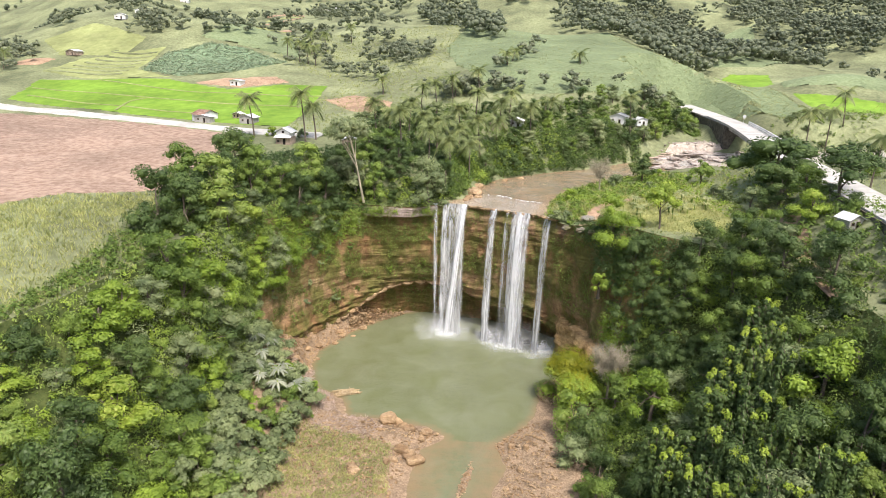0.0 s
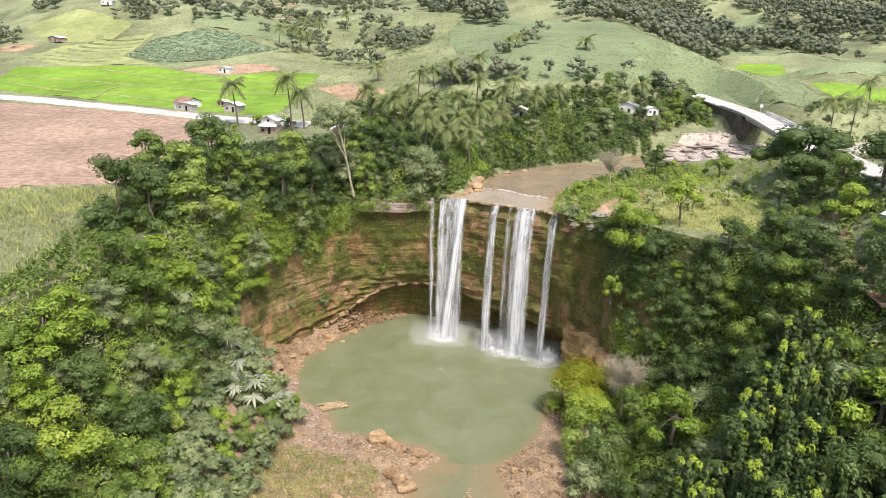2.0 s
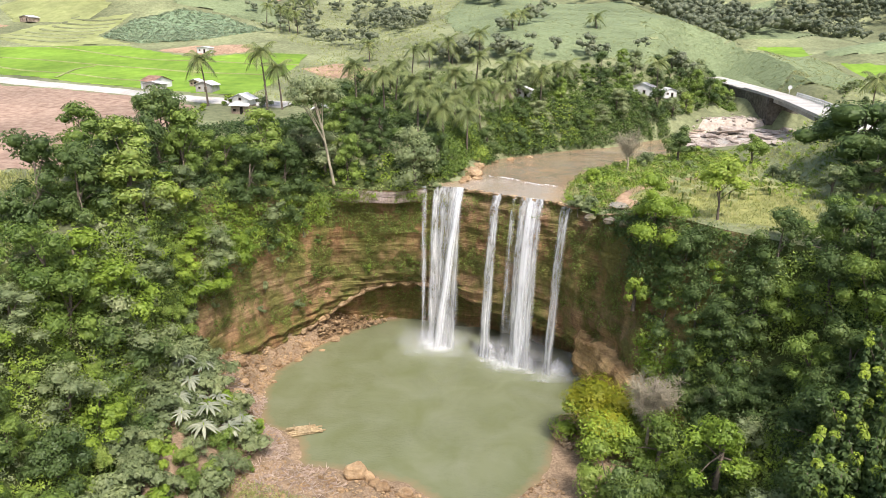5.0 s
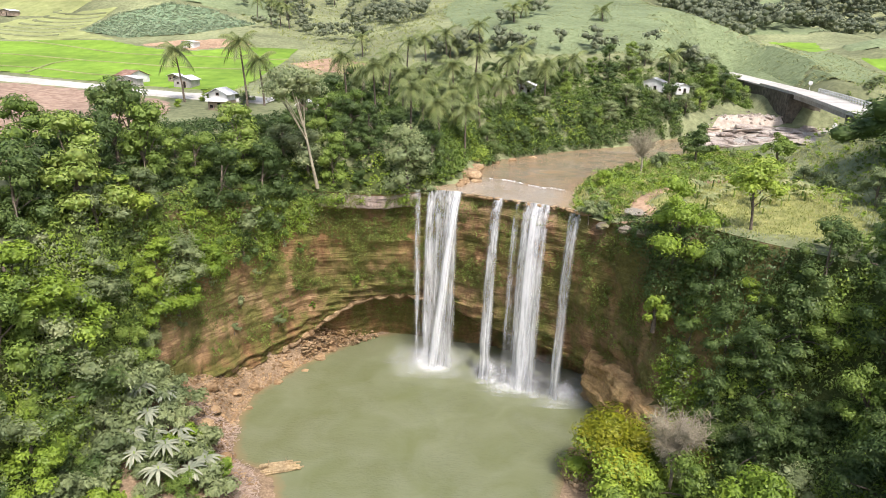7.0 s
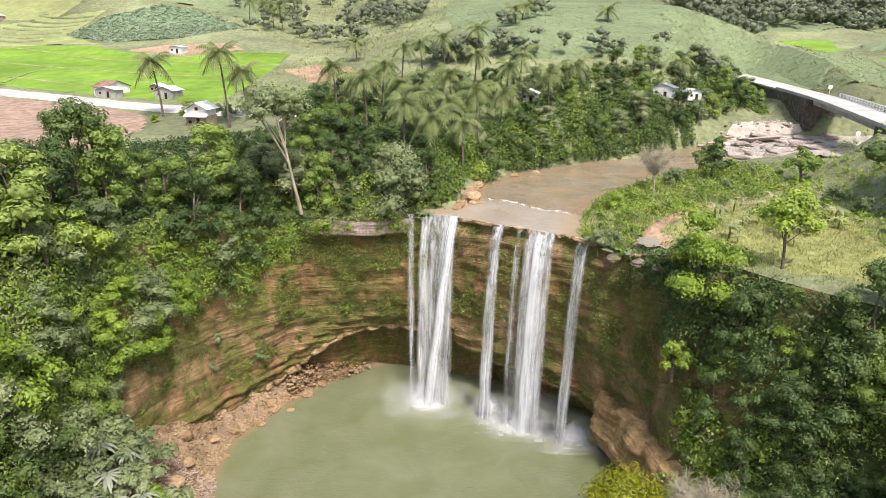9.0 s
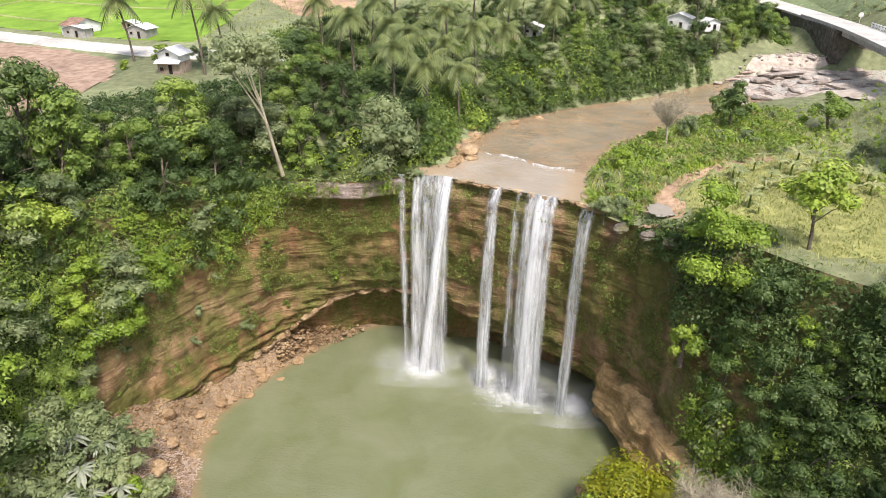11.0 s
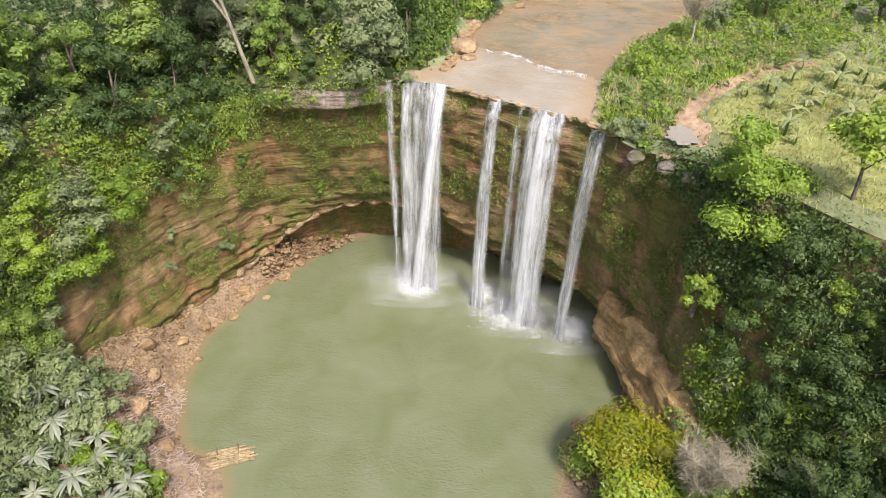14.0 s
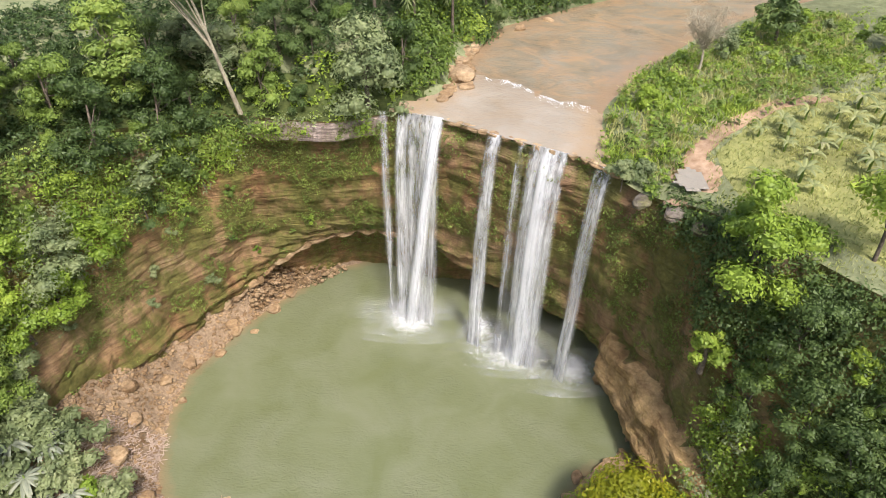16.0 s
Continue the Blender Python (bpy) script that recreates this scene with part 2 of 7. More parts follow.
M = {
    "soil": plain_mat("forest_soil", (0.04, 0.06, 0.015), (0.10, 0.12, 0.035), 1.2, 0.95, 0.8, 0.3),
    # blue is raised in this grass for the haze over the distant land
    "meadow": plain_mat("rough_grass", (0.15, 0.17, 0.082), (0.285, 0.305, 0.16), 0.9, 0.9, 0.8, 0.3, 0.05, 0.5),
    "earth": plain_mat("river_gravel", (0.19, 0.13, 0.08), (0.40, 0.295, 0.19), 3.5, 0.9, 0.9, 0.15),
    "cliff": rock_mat("layered_cliff", [(0.26, (0.15, 0.10, 0.065)), (0.36, (0.29, 0.20, 0.12)), (0.5, (0.40, 0.29, 0.175)), (0.57, (0.24, 0.165, 0.1)), (0.64, (0.42, 0.32, 0.21)), (0.78, (0.52, 0.43, 0.33))], 0.85, 0.525, 3.6,
                      strata=[(0.0, (1.0, 0.84, 0.64)), (0.2, (1.0, 0.86, 0.68)), (0.3, (1.1, 1.0, 0.9)), (0.42, (1.1, 1.03, 0.93)), (0.52, (0.98, 0.95, 0.76)), (0.7, (1.05, 0.86, 0.70)), (0.86, (1.0, 0.88, 0.8)), (0.95, (1.15, 1.12, 1.14))]),
    "buttress": rock_mat("bare_orange_rock", [(0.26, (0.24, 0.145, 0.065)), (0.42, (0.50, 0.335, 0.155)), (0.56, (0.60, 0.42, 0.21)), (0.62, (0.40, 0.255, 0.115)), (0.78, (0.66, 0.50, 0.30))], 0.25, 0.62, 2.4),
    "paddy": plain_mat("young_rice", (0.125, 0.23, 0.02), (0.22, 0.345, 0.04), 0.35, 0.8, 0.4, 0.1, 0.12, 0.34),
    "clearing": plain_mat("trampled_grass", (0.19, 0.205, 0.06), (0.35, 0.34, 0.13), 1.6, 0.9, 0.7, 0.15, 0.12, 0.35),
    "ploughed": plain_mat("ploughed_earth", (0.22, 0.14, 0.10), (0.42, 0.31, 0.23), 0.8, 0.95, 0.7, 0.2, 0.08, 0.3),
    # cane green with added blue standing in for distance haze
    "cane": plain_mat("sugar_cane_field", (0.135, 0.175, 0.082), (0.23, 0.275, 0.145), 0.9, 0.85, 0.8, 0.4, 0.06, 0.25),
    "maize": plain_mat("bluish_maize_field", (0.15, 0.225, 0.12), (0.25, 0.33, 0.20), 0.7, 0.85, 0.8, 0.4, 0.1, 0.2),
    "stubble": plain_mat("yellow_rice_terrace", (0.21, 0.235, 0.085), (0.32, 0.345, 0.145), 0.4, 0.85, 0.5, 0.2, 0.2, 0.25),
    "concrete": plain_mat("pale_concrete", (0.40, 0.38, 0.345), (0.56, 0.54, 0.49), 1.5, 0.85, 0.3, 0.02, 0.15, 0.25),
    "bark": plain_mat("bark", (0.07, 0.055, 0.04), (0.22, 0.18, 0.14), 4.0, 0.9, 0.8, 0.05),
    "pool": water_mat("pool_water", (0.138, 0.156, 0.074), (0.18, 0.194, 0.115), (0.25, 0.18, 0.10), 1.3),
    "pond": water_mat("muddy_pond_water", (0.27, 0.24, 0.19), (0.34, 0.31, 0.26), (0.3, 0.2, 0.12), 1.0),
    "river": water_mat("river_water", (0.19, 0.155, 0.10), (0.26, 0.235, 0.18), (0.29, 0.195, 0.115), 1.2, 0.75, (1, 1.1, 1)),
    # the sky's sheen on the smooth stretch is put into this paler base colour
    "lip_water": water_mat("sheen_pale_river_water", (0.28, 0.235, 0.175), (0.38, 0.34, 0.28), (0.36, 0.26, 0.16), 1.4, 0.2, (1, 1.1, 1)),
    "fall": fall_mat("falling_water", 0.18),
    "mist": mist_mat("drifting_spray"),
    "fall_jet": fall_mat("dense_falling_water", 0.42),
    "fall_thin": fall_mat("thin_falling_water", 0.08),
    "leaf_dark": leaf_mat("dark_leaves", (0.028, 0.06, 0.014), (0.095, 0.16, 0.036), (0.155, 0.225, 0.05)),
    "leaf_mid": leaf_mat("green_leaves", (0.05, 0.105, 0.016), (0.195, 0.305, 0.047), (0.28, 0.37, 0.075)),
    "leaf_lime": leaf_mat("lime_leaves", (0.09, 0.18, 0.015), (0.25, 0.38, 0.04), (0.34, 0.42, 0.07)),
    "leaf_grey": leaf_mat("greyish_leaves", (0.10, 0.15, 0.05), (0.22, 0.295, 0.105), (0.29, 0.35, 0.145)),
    "leaf_orange": leaf_mat("yellow_orange_leaves", (0.165, 0.24, 0.012), (0.26, 0.275, 0.015), (0.35, 0.255, 0.018)),
    "leaf_silver": leaf_mat("silver_grey_leaves", (0.14, 0.185, 0.10), (0.26, 0.31, 0.175), (0.35, 0.40, 0.235), 0.1, 0.6),
    # distance haze is put into the colour: pale, greyed leaves with little contrast
    "leaf_far": leaf_mat("haze_tinted_leaves", (0.135, 0.18, 0.09), (0.19, 0.24, 0.12), (0.225, 0.275, 0.14), 0.4),
    "leaf_banana": leaf_mat("banana_leaves", (0.16, 0.225, 0.07), (0.31, 0.37, 0.13), (0.40, 0.42, 0.19), 0.35),
    "leaf_maize": leaf_mat("maize_leaves", (0.20, 0.28, 0.14), (0.30, 0.39, 0.20), (0.36, 0.44, 0.24), 0.4),
    "leaf_palm": leaf_mat("palm_leaves", (0.10, 0.145, 0.04), (0.20, 0.265, 0.075), (0.30, 0.34, 0.10)),
    "moss": leaf_mat("olive_moss", (0.07, 0.09, 0.018), (0.145, 0.17, 0.035), (0.20, 0.21, 0.05), 0.15, 0.7),
    "leaf_tip": leaf_mat("yellow_green_tips", (0.15, 0.26, 0.02), (0.28, 0.40, 0.04)),
    "grass": leaf_mat("grass_blades", (0.22, 0.30, 0.07), (0.40, 0.46, 0.14), (0.50, 0.50, 0.20), 0.45),
    "cane_blade": leaf_mat("cane_blades", (0.24, 0.30, 0.10), (0.33, 0.38, 0.14), (0.46, 0.47, 0.24), 0.5),
    "twig": plain_mat("pale_twigs", (0.28, 0.24, 0.165), (0.48, 0.43, 0.32), 4.0, 0.9, 0.4, 0.03),
    "boulder": rock_mat("tan_boulder", [(0.25, (0.18, 0.12, 0.07)), (0.45, (0.38, 0.26, 0.14)), (0.6, (0.48, 0.36, 0.22)), (0.8, (0.58, 0.48, 0.36))], 0.0),
    "ledge_rock": rock_mat("pale_pinkish_ledge_rock", [(0.25, (0.20, 0.165, 0.14)), (0.5, (0.40, 0.33, 0.29)), (0.75, (0.52, 0.45, 0.41))], 0.35, 0.6),
    "pale_rock": rock_mat("pale_grey_rock", [(0.25, (0.09, 0.075, 0.06)), (0.5, (0.25, 0.22, 0.185)), (0.75, (0.40, 0.35, 0.31))], 0.7, 0.6),
    "rapid_rock": rock_mat("bleached_river_rock", [(0.25, (0.20, 0.165, 0.14)), (0.5, (0.46, 0.41, 0.36)), (0.75, (0.60, 0.555, 0.51))], 0.0),
    "driftwood": plain_mat("bleached_driftwood", (0.26, 0.18, 0.13), (0.58, 0.47, 0.38), 2.0, 0.9, 0.4, 0.03),
    "bamboo": plain_mat("dry_bamboo", (0.26, 0.18, 0.09), (0.52, 0.41, 0.24), 3.0, 0.6, 0.3, 0.02),
    "tin": plain_mat("galvanised_roof", (0.50, 0.50, 0.50), (0.78, 0.78, 0.77), 0.7, 0.5, 0.3, 0.03, 0.3, 0.25, 0.5),
    "rust_roof": plain_mat("rusty_roof", (0.16, 0.08, 0.055), (0.36, 0.24, 0.18), 1.2, 0.8, 0.3, 0.03),
    "white_wall": plain_mat("white_wall", (0.55, 0.55, 0.54), (0.78, 0.78, 0.76), 1.0, 0.8, 0.2, 0.02),
    "plank_wall": plain_mat("weathered_planks", (0.20, 0.15, 0.11), (0.42, 0.34, 0.27), 1.6, 0.9, 0.3, 0.02),
    "block_wall": plain_mat("grey_block_wall", (0.28, 0.27, 0.25), (0.46, 0.44, 0.41), 1.4, 0.9, 0.3, 0.02),
    "sand": plain_mat("pale_river_sand", (0.36, 0.30, 0.24), (0.58, 0.51, 0.43), 1.2, 0.95, 0.5, 0.1, 0.15, 0.3),
    # near black, painted shade for the inside of doors and windows
    "dark": plain_mat("dark_opening", (0.012, 0.011, 0.01), (0.025, 0.022, 0.02), 1.0, 0.9, 0.0),
    "stone_wall": plain_mat("dark_stone_wall", (0.05, 0.045, 0.035), (0.17, 0.15, 0.12), 1.2, 0.9, 0.9, 0.2),
    "dirt": plain_mat("reddish_dirt", (0.27, 0.17, 0.10), (0.48, 0.34, 0.23), 1.4, 0.95, 0.6, 0.1),
    "mist_drops": plain_mat("spray", (0.75, 0.78, 0.8), (0.92, 0.93, 0.94), 3.0, 0.7, 0.2, 0.05),
}


# ---- mesh helpers ----
def make_mesh(name, verts, faces, mats=(), smooth_faces=False):
    me = bpy.data.meshes.new(name)
    me.from_pydata([tuple(map(float, v)) for v in verts], [], [tuple(map(int, f)) for f in faces])
    for m in mats:
        me.materials.append(m)
    if smooth_faces:
        me.polygons.foreach_set("use_smooth", [True] * len(me.polygons))
    me.update()
    return me


def attribute(me, name, values):
    me.attributes.new(name, "FLOAT", "POINT").data.foreach_set("value", np.asarray(values, np.float32))


def part(name, bm, material, parent, label=""):
    """A bmesh, or a mesh, as one object under a thing or a part."""
    if isinstance(bm, bmesh.types.BMesh):
        me = bpy.data.meshes.new(name)
        bm.to_mesh(me)
        bm.free()
    else:
        me = bm
    if material and not me.materials:
        me.materials.append(material)
    ob = new(name, me)
    ob.parent = parent
    if label:
        ob["label"] = label
    return ob


def thing(name, label, category, group="", kind="", at=None):
    ob = new(name)
    ob.empty_display_size = 0.3
    if at is not None:
        ob.matrix_basis = at
    return tagged(ob, label, category, group, kind)


def solid(name, me, label, category, group="", kind=""):
    return tagged(new(name, me), label, category, group, kind)


def box(bm, size, m=Matrix(), bevel=0.0):
    r = bmesh.ops.create_cube(bm, size=1.0, matrix=m @ Matrix.Diagonal((*size, 1)))
    if bevel:
        edges = {e for v in r["verts"] for e in v.link_edges}
        bmesh.ops.bevel(bm, geom=list(edges), offset=bevel, segments=1, affect="EDGES")
    return r


def tube(points, radii, sides=6):
    """Verts and faces of a tapered tube along points."""
    verts, faces = [], []
    for i, (p, r) in enumerate(zip(points, radii)):
        a, b = Vector(points[max(i - 1, 0)]), Vector(points[min(i + 1, len(points) - 1)])
        d = (b - a).normalized()
        u = d.orthogonal().normalized() if abs(d.z) < 0.9 else Vector((1, 0, 0))
        u = (u - d * u.dot(d)).normalized()
        w = d.cross(u)
        for k in range(sides):
            t = 2 * math.pi * k / sides
            verts.append(Vector(p) + (u * math.cos(t) + w * math.sin(t)) * r)
        if i:
            o = (i - 1) * sides
            faces += [(o + k, o + (k + 1) % sides, o + sides + (k + 1) % sides, o + sides + k) for k in range(sides)]
    faces.append(tuple(range(len(verts) - sides, len(verts))))
    return verts, faces


def join(pieces):
    verts, faces = [], []
    for v, f in pieces:
        o = len(verts)
        verts += list(v)
        faces += [tuple(i + o for i in q) for q in f]
    return verts, faces


def fbm(x, y, z=0.0):
    return noise.fractal(Vector((x, y, z)), 1.0, 2.0, 4)

# ---- terrain: heights of the land, and the two lines that bound the gorge ----
def smooth(a, b, v):
    t = np.clip((np.asarray(v, float) - a) / (b - a), 0.0, 1.0)
    return t * t * (3 - 2 * t)


def seg_dist(x, y, line):
    """Distance to a polyline, and the place along it (index + fraction) of the nearest point."""
    x, y = np.asarray(x, float), np.asarray(y, float)
    best, where = np.full(x.shape, 1e9), np.zeros(x.shape)
    for i in range(len(line) - 1):
        (ax, ay), (bx, by) = line[i][:2], line[i + 1][:2]
        dx, dy = bx - ax, by - ay
        t = np.clip(((x - ax) * dx + (y - ay) * dy) / (dx * dx + dy * dy), 0, 1)
        d = np.hypot(x - ax - t * dx, y - ay - t * dy)
        near = d < best
        best, where = np.where(near, d, best), np.where(near, i + t, where)
    return best, where


def inside(x, y, poly):
    x, y = np.asarray(x, float), np.asarray(y, float)
    hit = np.zeros(x.shape, bool)
    n = len(poly)
    for i in range(n):
        (ax, ay), (bx, by) = poly[i][:2], poly[(i + 1) % n][:2]
        if ay == by:
            continue
        cross = ((ay > y) != (by > y)) & (x < (bx - ax) * (y - ay) / (by - ay) + ax)
        hit ^= cross
    return hit


def catmull(points, per):
    """A smooth line through the points, with so many steps between two of them."""
    p = np.array(points, float)
    p = np.vstack([2 * p[0] - p[1], p, 2 * p[-1] - p[-2]])
    out = []
    for i in range(1, len(p) - 2):
        for k in range(per):
            t = k / per
            out.append(0.5 * (2 * p[i] + (p[i + 1] - p[i - 1]) * t + (2 * p[i - 1] - 5 * p[i] + 4 * p[i + 1] - p[i + 2]) * t * t
                              + (3 * p[i] - p[i - 1] - 3 * p[i + 1] + p[i + 2]) * t ** 3))
    out.append(p[-2])
    return np.array(out)


# foot of the gorge wall (x, y) and its rim (x, y, z), from the near left round the back to the near right
SIDES = [
    (-24, -60, -60, -60, 24), (-24, 30, -60, 30, 24), (-24, 58, -56, 60, 24.5), (-24, 76, -49, 77, 26), (-28.5, 90, -43, 91, 27.5),
    (-33.5, 100, -38.5, 102, 28.5), (-34.2, 107.5, -36.5, 111.5, 29), (-32, 117, -33.5, 120, 29), (-29, 125, -28, 126.5, 28), (-24, 132, -23.5, 131.5, 27),
    (-19, 137, -17, 132, 26.5), (-13, 140, -10, 132, 26.3), (-7, 140.5, -4.6, 133.6, 26.5), (0.5, 137, 1.4, 132, 26.7),
    (7, 134, 7, 128.9, 26.6), (16, 128.5, 15.2, 124.6, 26.6), (20, 125, 19.5, 120, 26.4), (22.5, 119, 23, 116.5, 27.5), (24, 112, 26, 111, 29),
    (24, 104, 32, 104, 29), (21, 96, 41, 95, 29), (17, 84, 47, 85, 28.5), (16, 70, 48, 70, 28), (16, 40, 48, 40, 28), (16, -60, 50, -60, 28)]
LINE = catmull(SIDES, 14)
FOOT, RIM = LINE[:, :2], LINE[:, 2:]
RIVER = [(5.5, 128, 10), (7.5, 132, 9), (9.5, 137, 7.5), (11.5, 143, 8.5), (16, 153, 10), (27, 163.5, 8.6), (38, 171, 7.2), (48, 177, 7.5), (58, 180, 9.5), (69, 179, 10),
         (84, 175, 9), (130, 176, 10)]
LEFT_Y = [-100, 60, 77, 92, 120, 150, 175, 200, 229, 260, 295, 400, 600, 1000, 3000]
LEFT_Z = [24, 25.5, 27, 31, 33, 35.5, 37.3, 39.2, 43.0, 48.5, 54.5, 68, 98, 185, 420]
MID_Y = [-100, 60, 110, 130, 150, 170, 190, 203, 217, 234, 295, 332, 365, 430, 600, 1000, 3000]
MID_Z = [28, 29, 29.6, 30, 31.5, 34.5, 39, 44.5, 50.5, 54, 62.5, 69, 66, 74, 108, 190, 420]
FAR_Y = [-100, 60, 82, 116, 150, 195, 240, 300, 350, 450, 600, 1000, 3000]
FAR_Z = [30, 32, 33.5, 35.5, 37, 40, 44, 47, 56, 76, 112, 195, 420]


DECK_LINE = [(73, 235, 40.4), (75, 211, 39.0), (75.2, 195, 38.3), (73.3, 181, 38.0), (70.4, 166, 37.7), (66.8, 148, 37.3), (64.2, 128, 36.8), (61.8, 110, 36.3), (59.6, 96, 36.0), (57.2, 78, 35.6), (55.5, 56, 35)]


def river_at(x, y):
    """Distance to the river's middle, its half width and its water level there."""
    d, s = seg_dist(x, y, RIVER)
    half = np.interp(s, range(len(RIVER)), [r[2] for r in RIVER])
    level = np.interp(s, [0, 3, 5, 6, 7, 8, 9, 10, 11], [26.85, 26.95, 27.2, 27.4, 28.2, 29.4, 30.6, 31.6, 34])
    return d, half, level


def land(x, y):
    """The height of the open land, outside the gorge."""
    x, y = np.asarray(x, float), np.asarray(y, float)
    left, mid, far = np.interp(y, LEFT_Y, LEFT_Z), np.interp(y, MID_Y, MID_Z), np.interp(y, FAR_Y, FAR_Z)
    a, b = smooth(-45, 20, x), smooth(62, 104, x)
    z = left * (1 - a) + mid * a
    z = z * (1 - b) + far * b
    z = z + 8 * np.exp(-((x + 112) ** 2 / 46 ** 2 + (y - 318) ** 2 / 26 ** 2)) + 7 * np.exp(-((x + 190) ** 2 / 40 ** 2 + (y - 330) ** 2 / 36 ** 2))
    z = z + 7 * np.exp(-((x - 128) ** 2 / 26 ** 2 + (y - 238) ** 2 / 16 ** 2)) + 6 * np.exp(-((x + 20) ** 2 / 40 ** 2 + (y - 345) ** 2 / 30 ** 2))
    far_off = smooth(240, 420, y)
    z = z + far_off * (9 * np.sin(x / 47 + 1.3) * np.sin(y / 61 + x / 190) + 5 * np.sin(x / 23 + y / 37))
    z = z + smooth(150, 260, np.abs(x)) * 5 * np.sin(x / 51 + y / 83)
    z = z + 0.25 * np.sin(x / 7.3 + 1.1 * np.sin(y / 9.1)) * np.sin(y / 8.2)
    d, half, level = river_at(x, y)
    t = smooth(-1.5, 7, d - half)
    z = np.minimum(z, (level - 0.9) * (1 - t) + z * t)
    south = (y < np.interp(x, [r[0] for r in RIVER], [r[1] for r in RIVER])) & (x > 18)
    z = np.where(south, np.minimum(z, level + 0.8 + 0.06 * np.maximum(d - half, 0)), z)
    bar, _ = seg_dist(x, y, [(50, 186), (60, 190), (68, 193)])
    z = np.minimum(z, 32.6 + 0.7 * np.maximum(0, bar - 4.0))
    e, s = seg_dist(x, y, DECK_LINE)
    deck_z = np.interp(s, range(len(DECK_LINE)), [p[2] for p in DECK_LINE])
    west = (x < np.interp(-y, [-p[1] for p in DECK_LINE], [p[0] for p in DECK_LINE])) & (y > 186) & (y < 230)
    east_side, fade = deck_z - 0.7 + np.maximum(0, e - 4.5) * 0.9, smooth(228, 212, y)
    west_side = deck_z - 0.7 - 4.6 * smooth(2.4, 3.4, e) + np.maximum(0, e - 9) * 0.8
    z = np.minimum(z, np.where(west, west_side * fade + east_side * (1 - fade), east_side))
    bank = np.interp(s, range(len(DECK_LINE)), [p[2] for p in DECK_LINE]) - 0.7 - np.maximum(0, e - 4.0) * 0.75
    return np.where(((y > 189) & ~west) | (y < 152), np.maximum(z, np.minimum(bank, z + 6)), z)


RIM_LIST = [tuple(p) for p in RIM]


def ground_z(x, y):
    """Height of the top ground, drawn in to the rim's height close to the gorge."""
    d, s = seg_dist(x, y, RIM_LIST)
    rz = np.interp(s, range(len(RIM)), RIM[:, 2])
    t = smooth(0, 11, d)
    return rz * (1 - t) + land(x, y) * t

# ---- the ground: one sheet from the gorge's rim to the horizon ----
def spaced(a, b, step, end, grow=1.12):
    """Even steps from a to b, growing ones from b on to end."""
    out, v, s = list(np.arange(a, b, step)), b, step
    while v < end:
        out.append(v)
        s *= grow
        v += s
    return out + [end]


def grid_mesh(name, xs, ys, keep, height, mats, pull=None):
    gx, gy = np.meshgrid(xs, ys)
    ok = keep(gx, gy)
    if pull:
        gx, gy = pull(gx, gy)
    gz = height(gx, gy)
    cell = ok[:-1, :-1] & ok[1:, :-1] & ok[:-1, 1:] & ok[1:, 1:]
    index, verts, faces = {}, [], []
    nx = len(xs)
    fx, fy, fz = gx.ravel(), gy.ravel(), gz.ravel()
    for j, i in zip(*np.nonzero(cell)):
        ids = (j * nx + i, j * nx + i + 1, (j + 1) * nx + i + 1, (j + 1) * nx + i)
        if pull and 0.5 * ((fx[ids[2]] - fx[ids[0]]) * (fy[ids[3]] - fy[ids[1]]) - (fx[ids[3]] - fx[ids[1]]) * (fy[ids[2]] - fy[ids[0]])) < 1e-3:
            continue
        quad = []
        for k in ids:
            if k not in index:
                index[k] = len(verts)
                verts.append((fx[k], fy[k], fz[k]))
            quad.append(index[k])
        faces.append(quad)
    return make_mesh(name, verts, faces, mats, True)


RIM_POLY = [tuple(p) for p in RIM[:, :2]]
FOOT_POLY = [tuple(p) for p in FOOT]
half_x = spaced(0, 150, 2.5, 3200)
xs = [-v for v in half_x[:0:-1]] + half_x
ys = [-v for v in spaced(20, 40, 4, 1500)[::-1]] + spaced(-18, 270, 2.5, 3200)


def outside_rim(gx, gy):
    d, _ = seg_dist(gx, gy, RIM_LIST)
    return ~inside(gx, gy, RIM_POLY) & (d > 3.5)


ground_me = grid_mesh("ground", xs, ys, outside_rim, ground_z, [M["meadow"], M["cliff"], M["soil"], M["earth"]])
ground = solid("ground", ground_me, "rolling green farmland of rough grass above a gorge", "ground", kind="structure")

# the strip between the rim and the sheet
ring_v, ring_f = [], []
steps = [0.0, 0.7, 1.6, 3.0, 5.0, 7.5, 9.0]
n_rim = len(RIM)
for i in range(n_rim):
    a, b = RIM[max(i - 1, 0)], RIM[min(i + 1, n_rim - 1)]
    t = Vector((b[0] - a[0], b[1] - a[1])).normalized()
    out = Vector((-t.y, t.x))
    for s in steps:
        x, y = RIM[i, 0] + out.x * s, RIM[i, 1] + out.y * s
        ring_v.append([x, y, 0.0])
rv = np.array(ring_v)
rv[:, 2] = ground_z(rv[:, 0], rv[:, 1]) + np.tile([0.0, 0.12, 0.1, 0.05, 0.0, -0.15, -0.4], n_rim)
rv[::len(steps), 2] = RIM[:, 2]
k = len(steps)
ring_f = [(i * k + j, i * k + j + 1, (i + 1) * k + j + 1, (i + 1) * k + j) for i in range(n_rim - 1) for j in range(k - 1)]
rim_me = make_mesh("rim_ground", rv, ring_f, [M["soil"], M["meadow"]], True)
rim_me.polygons.foreach_set("material_index", [1 if (i > 15.6 * 14 or i < 5 * 14) else 0 for i in range(n_rim - 1) for j in range(k - 1)])
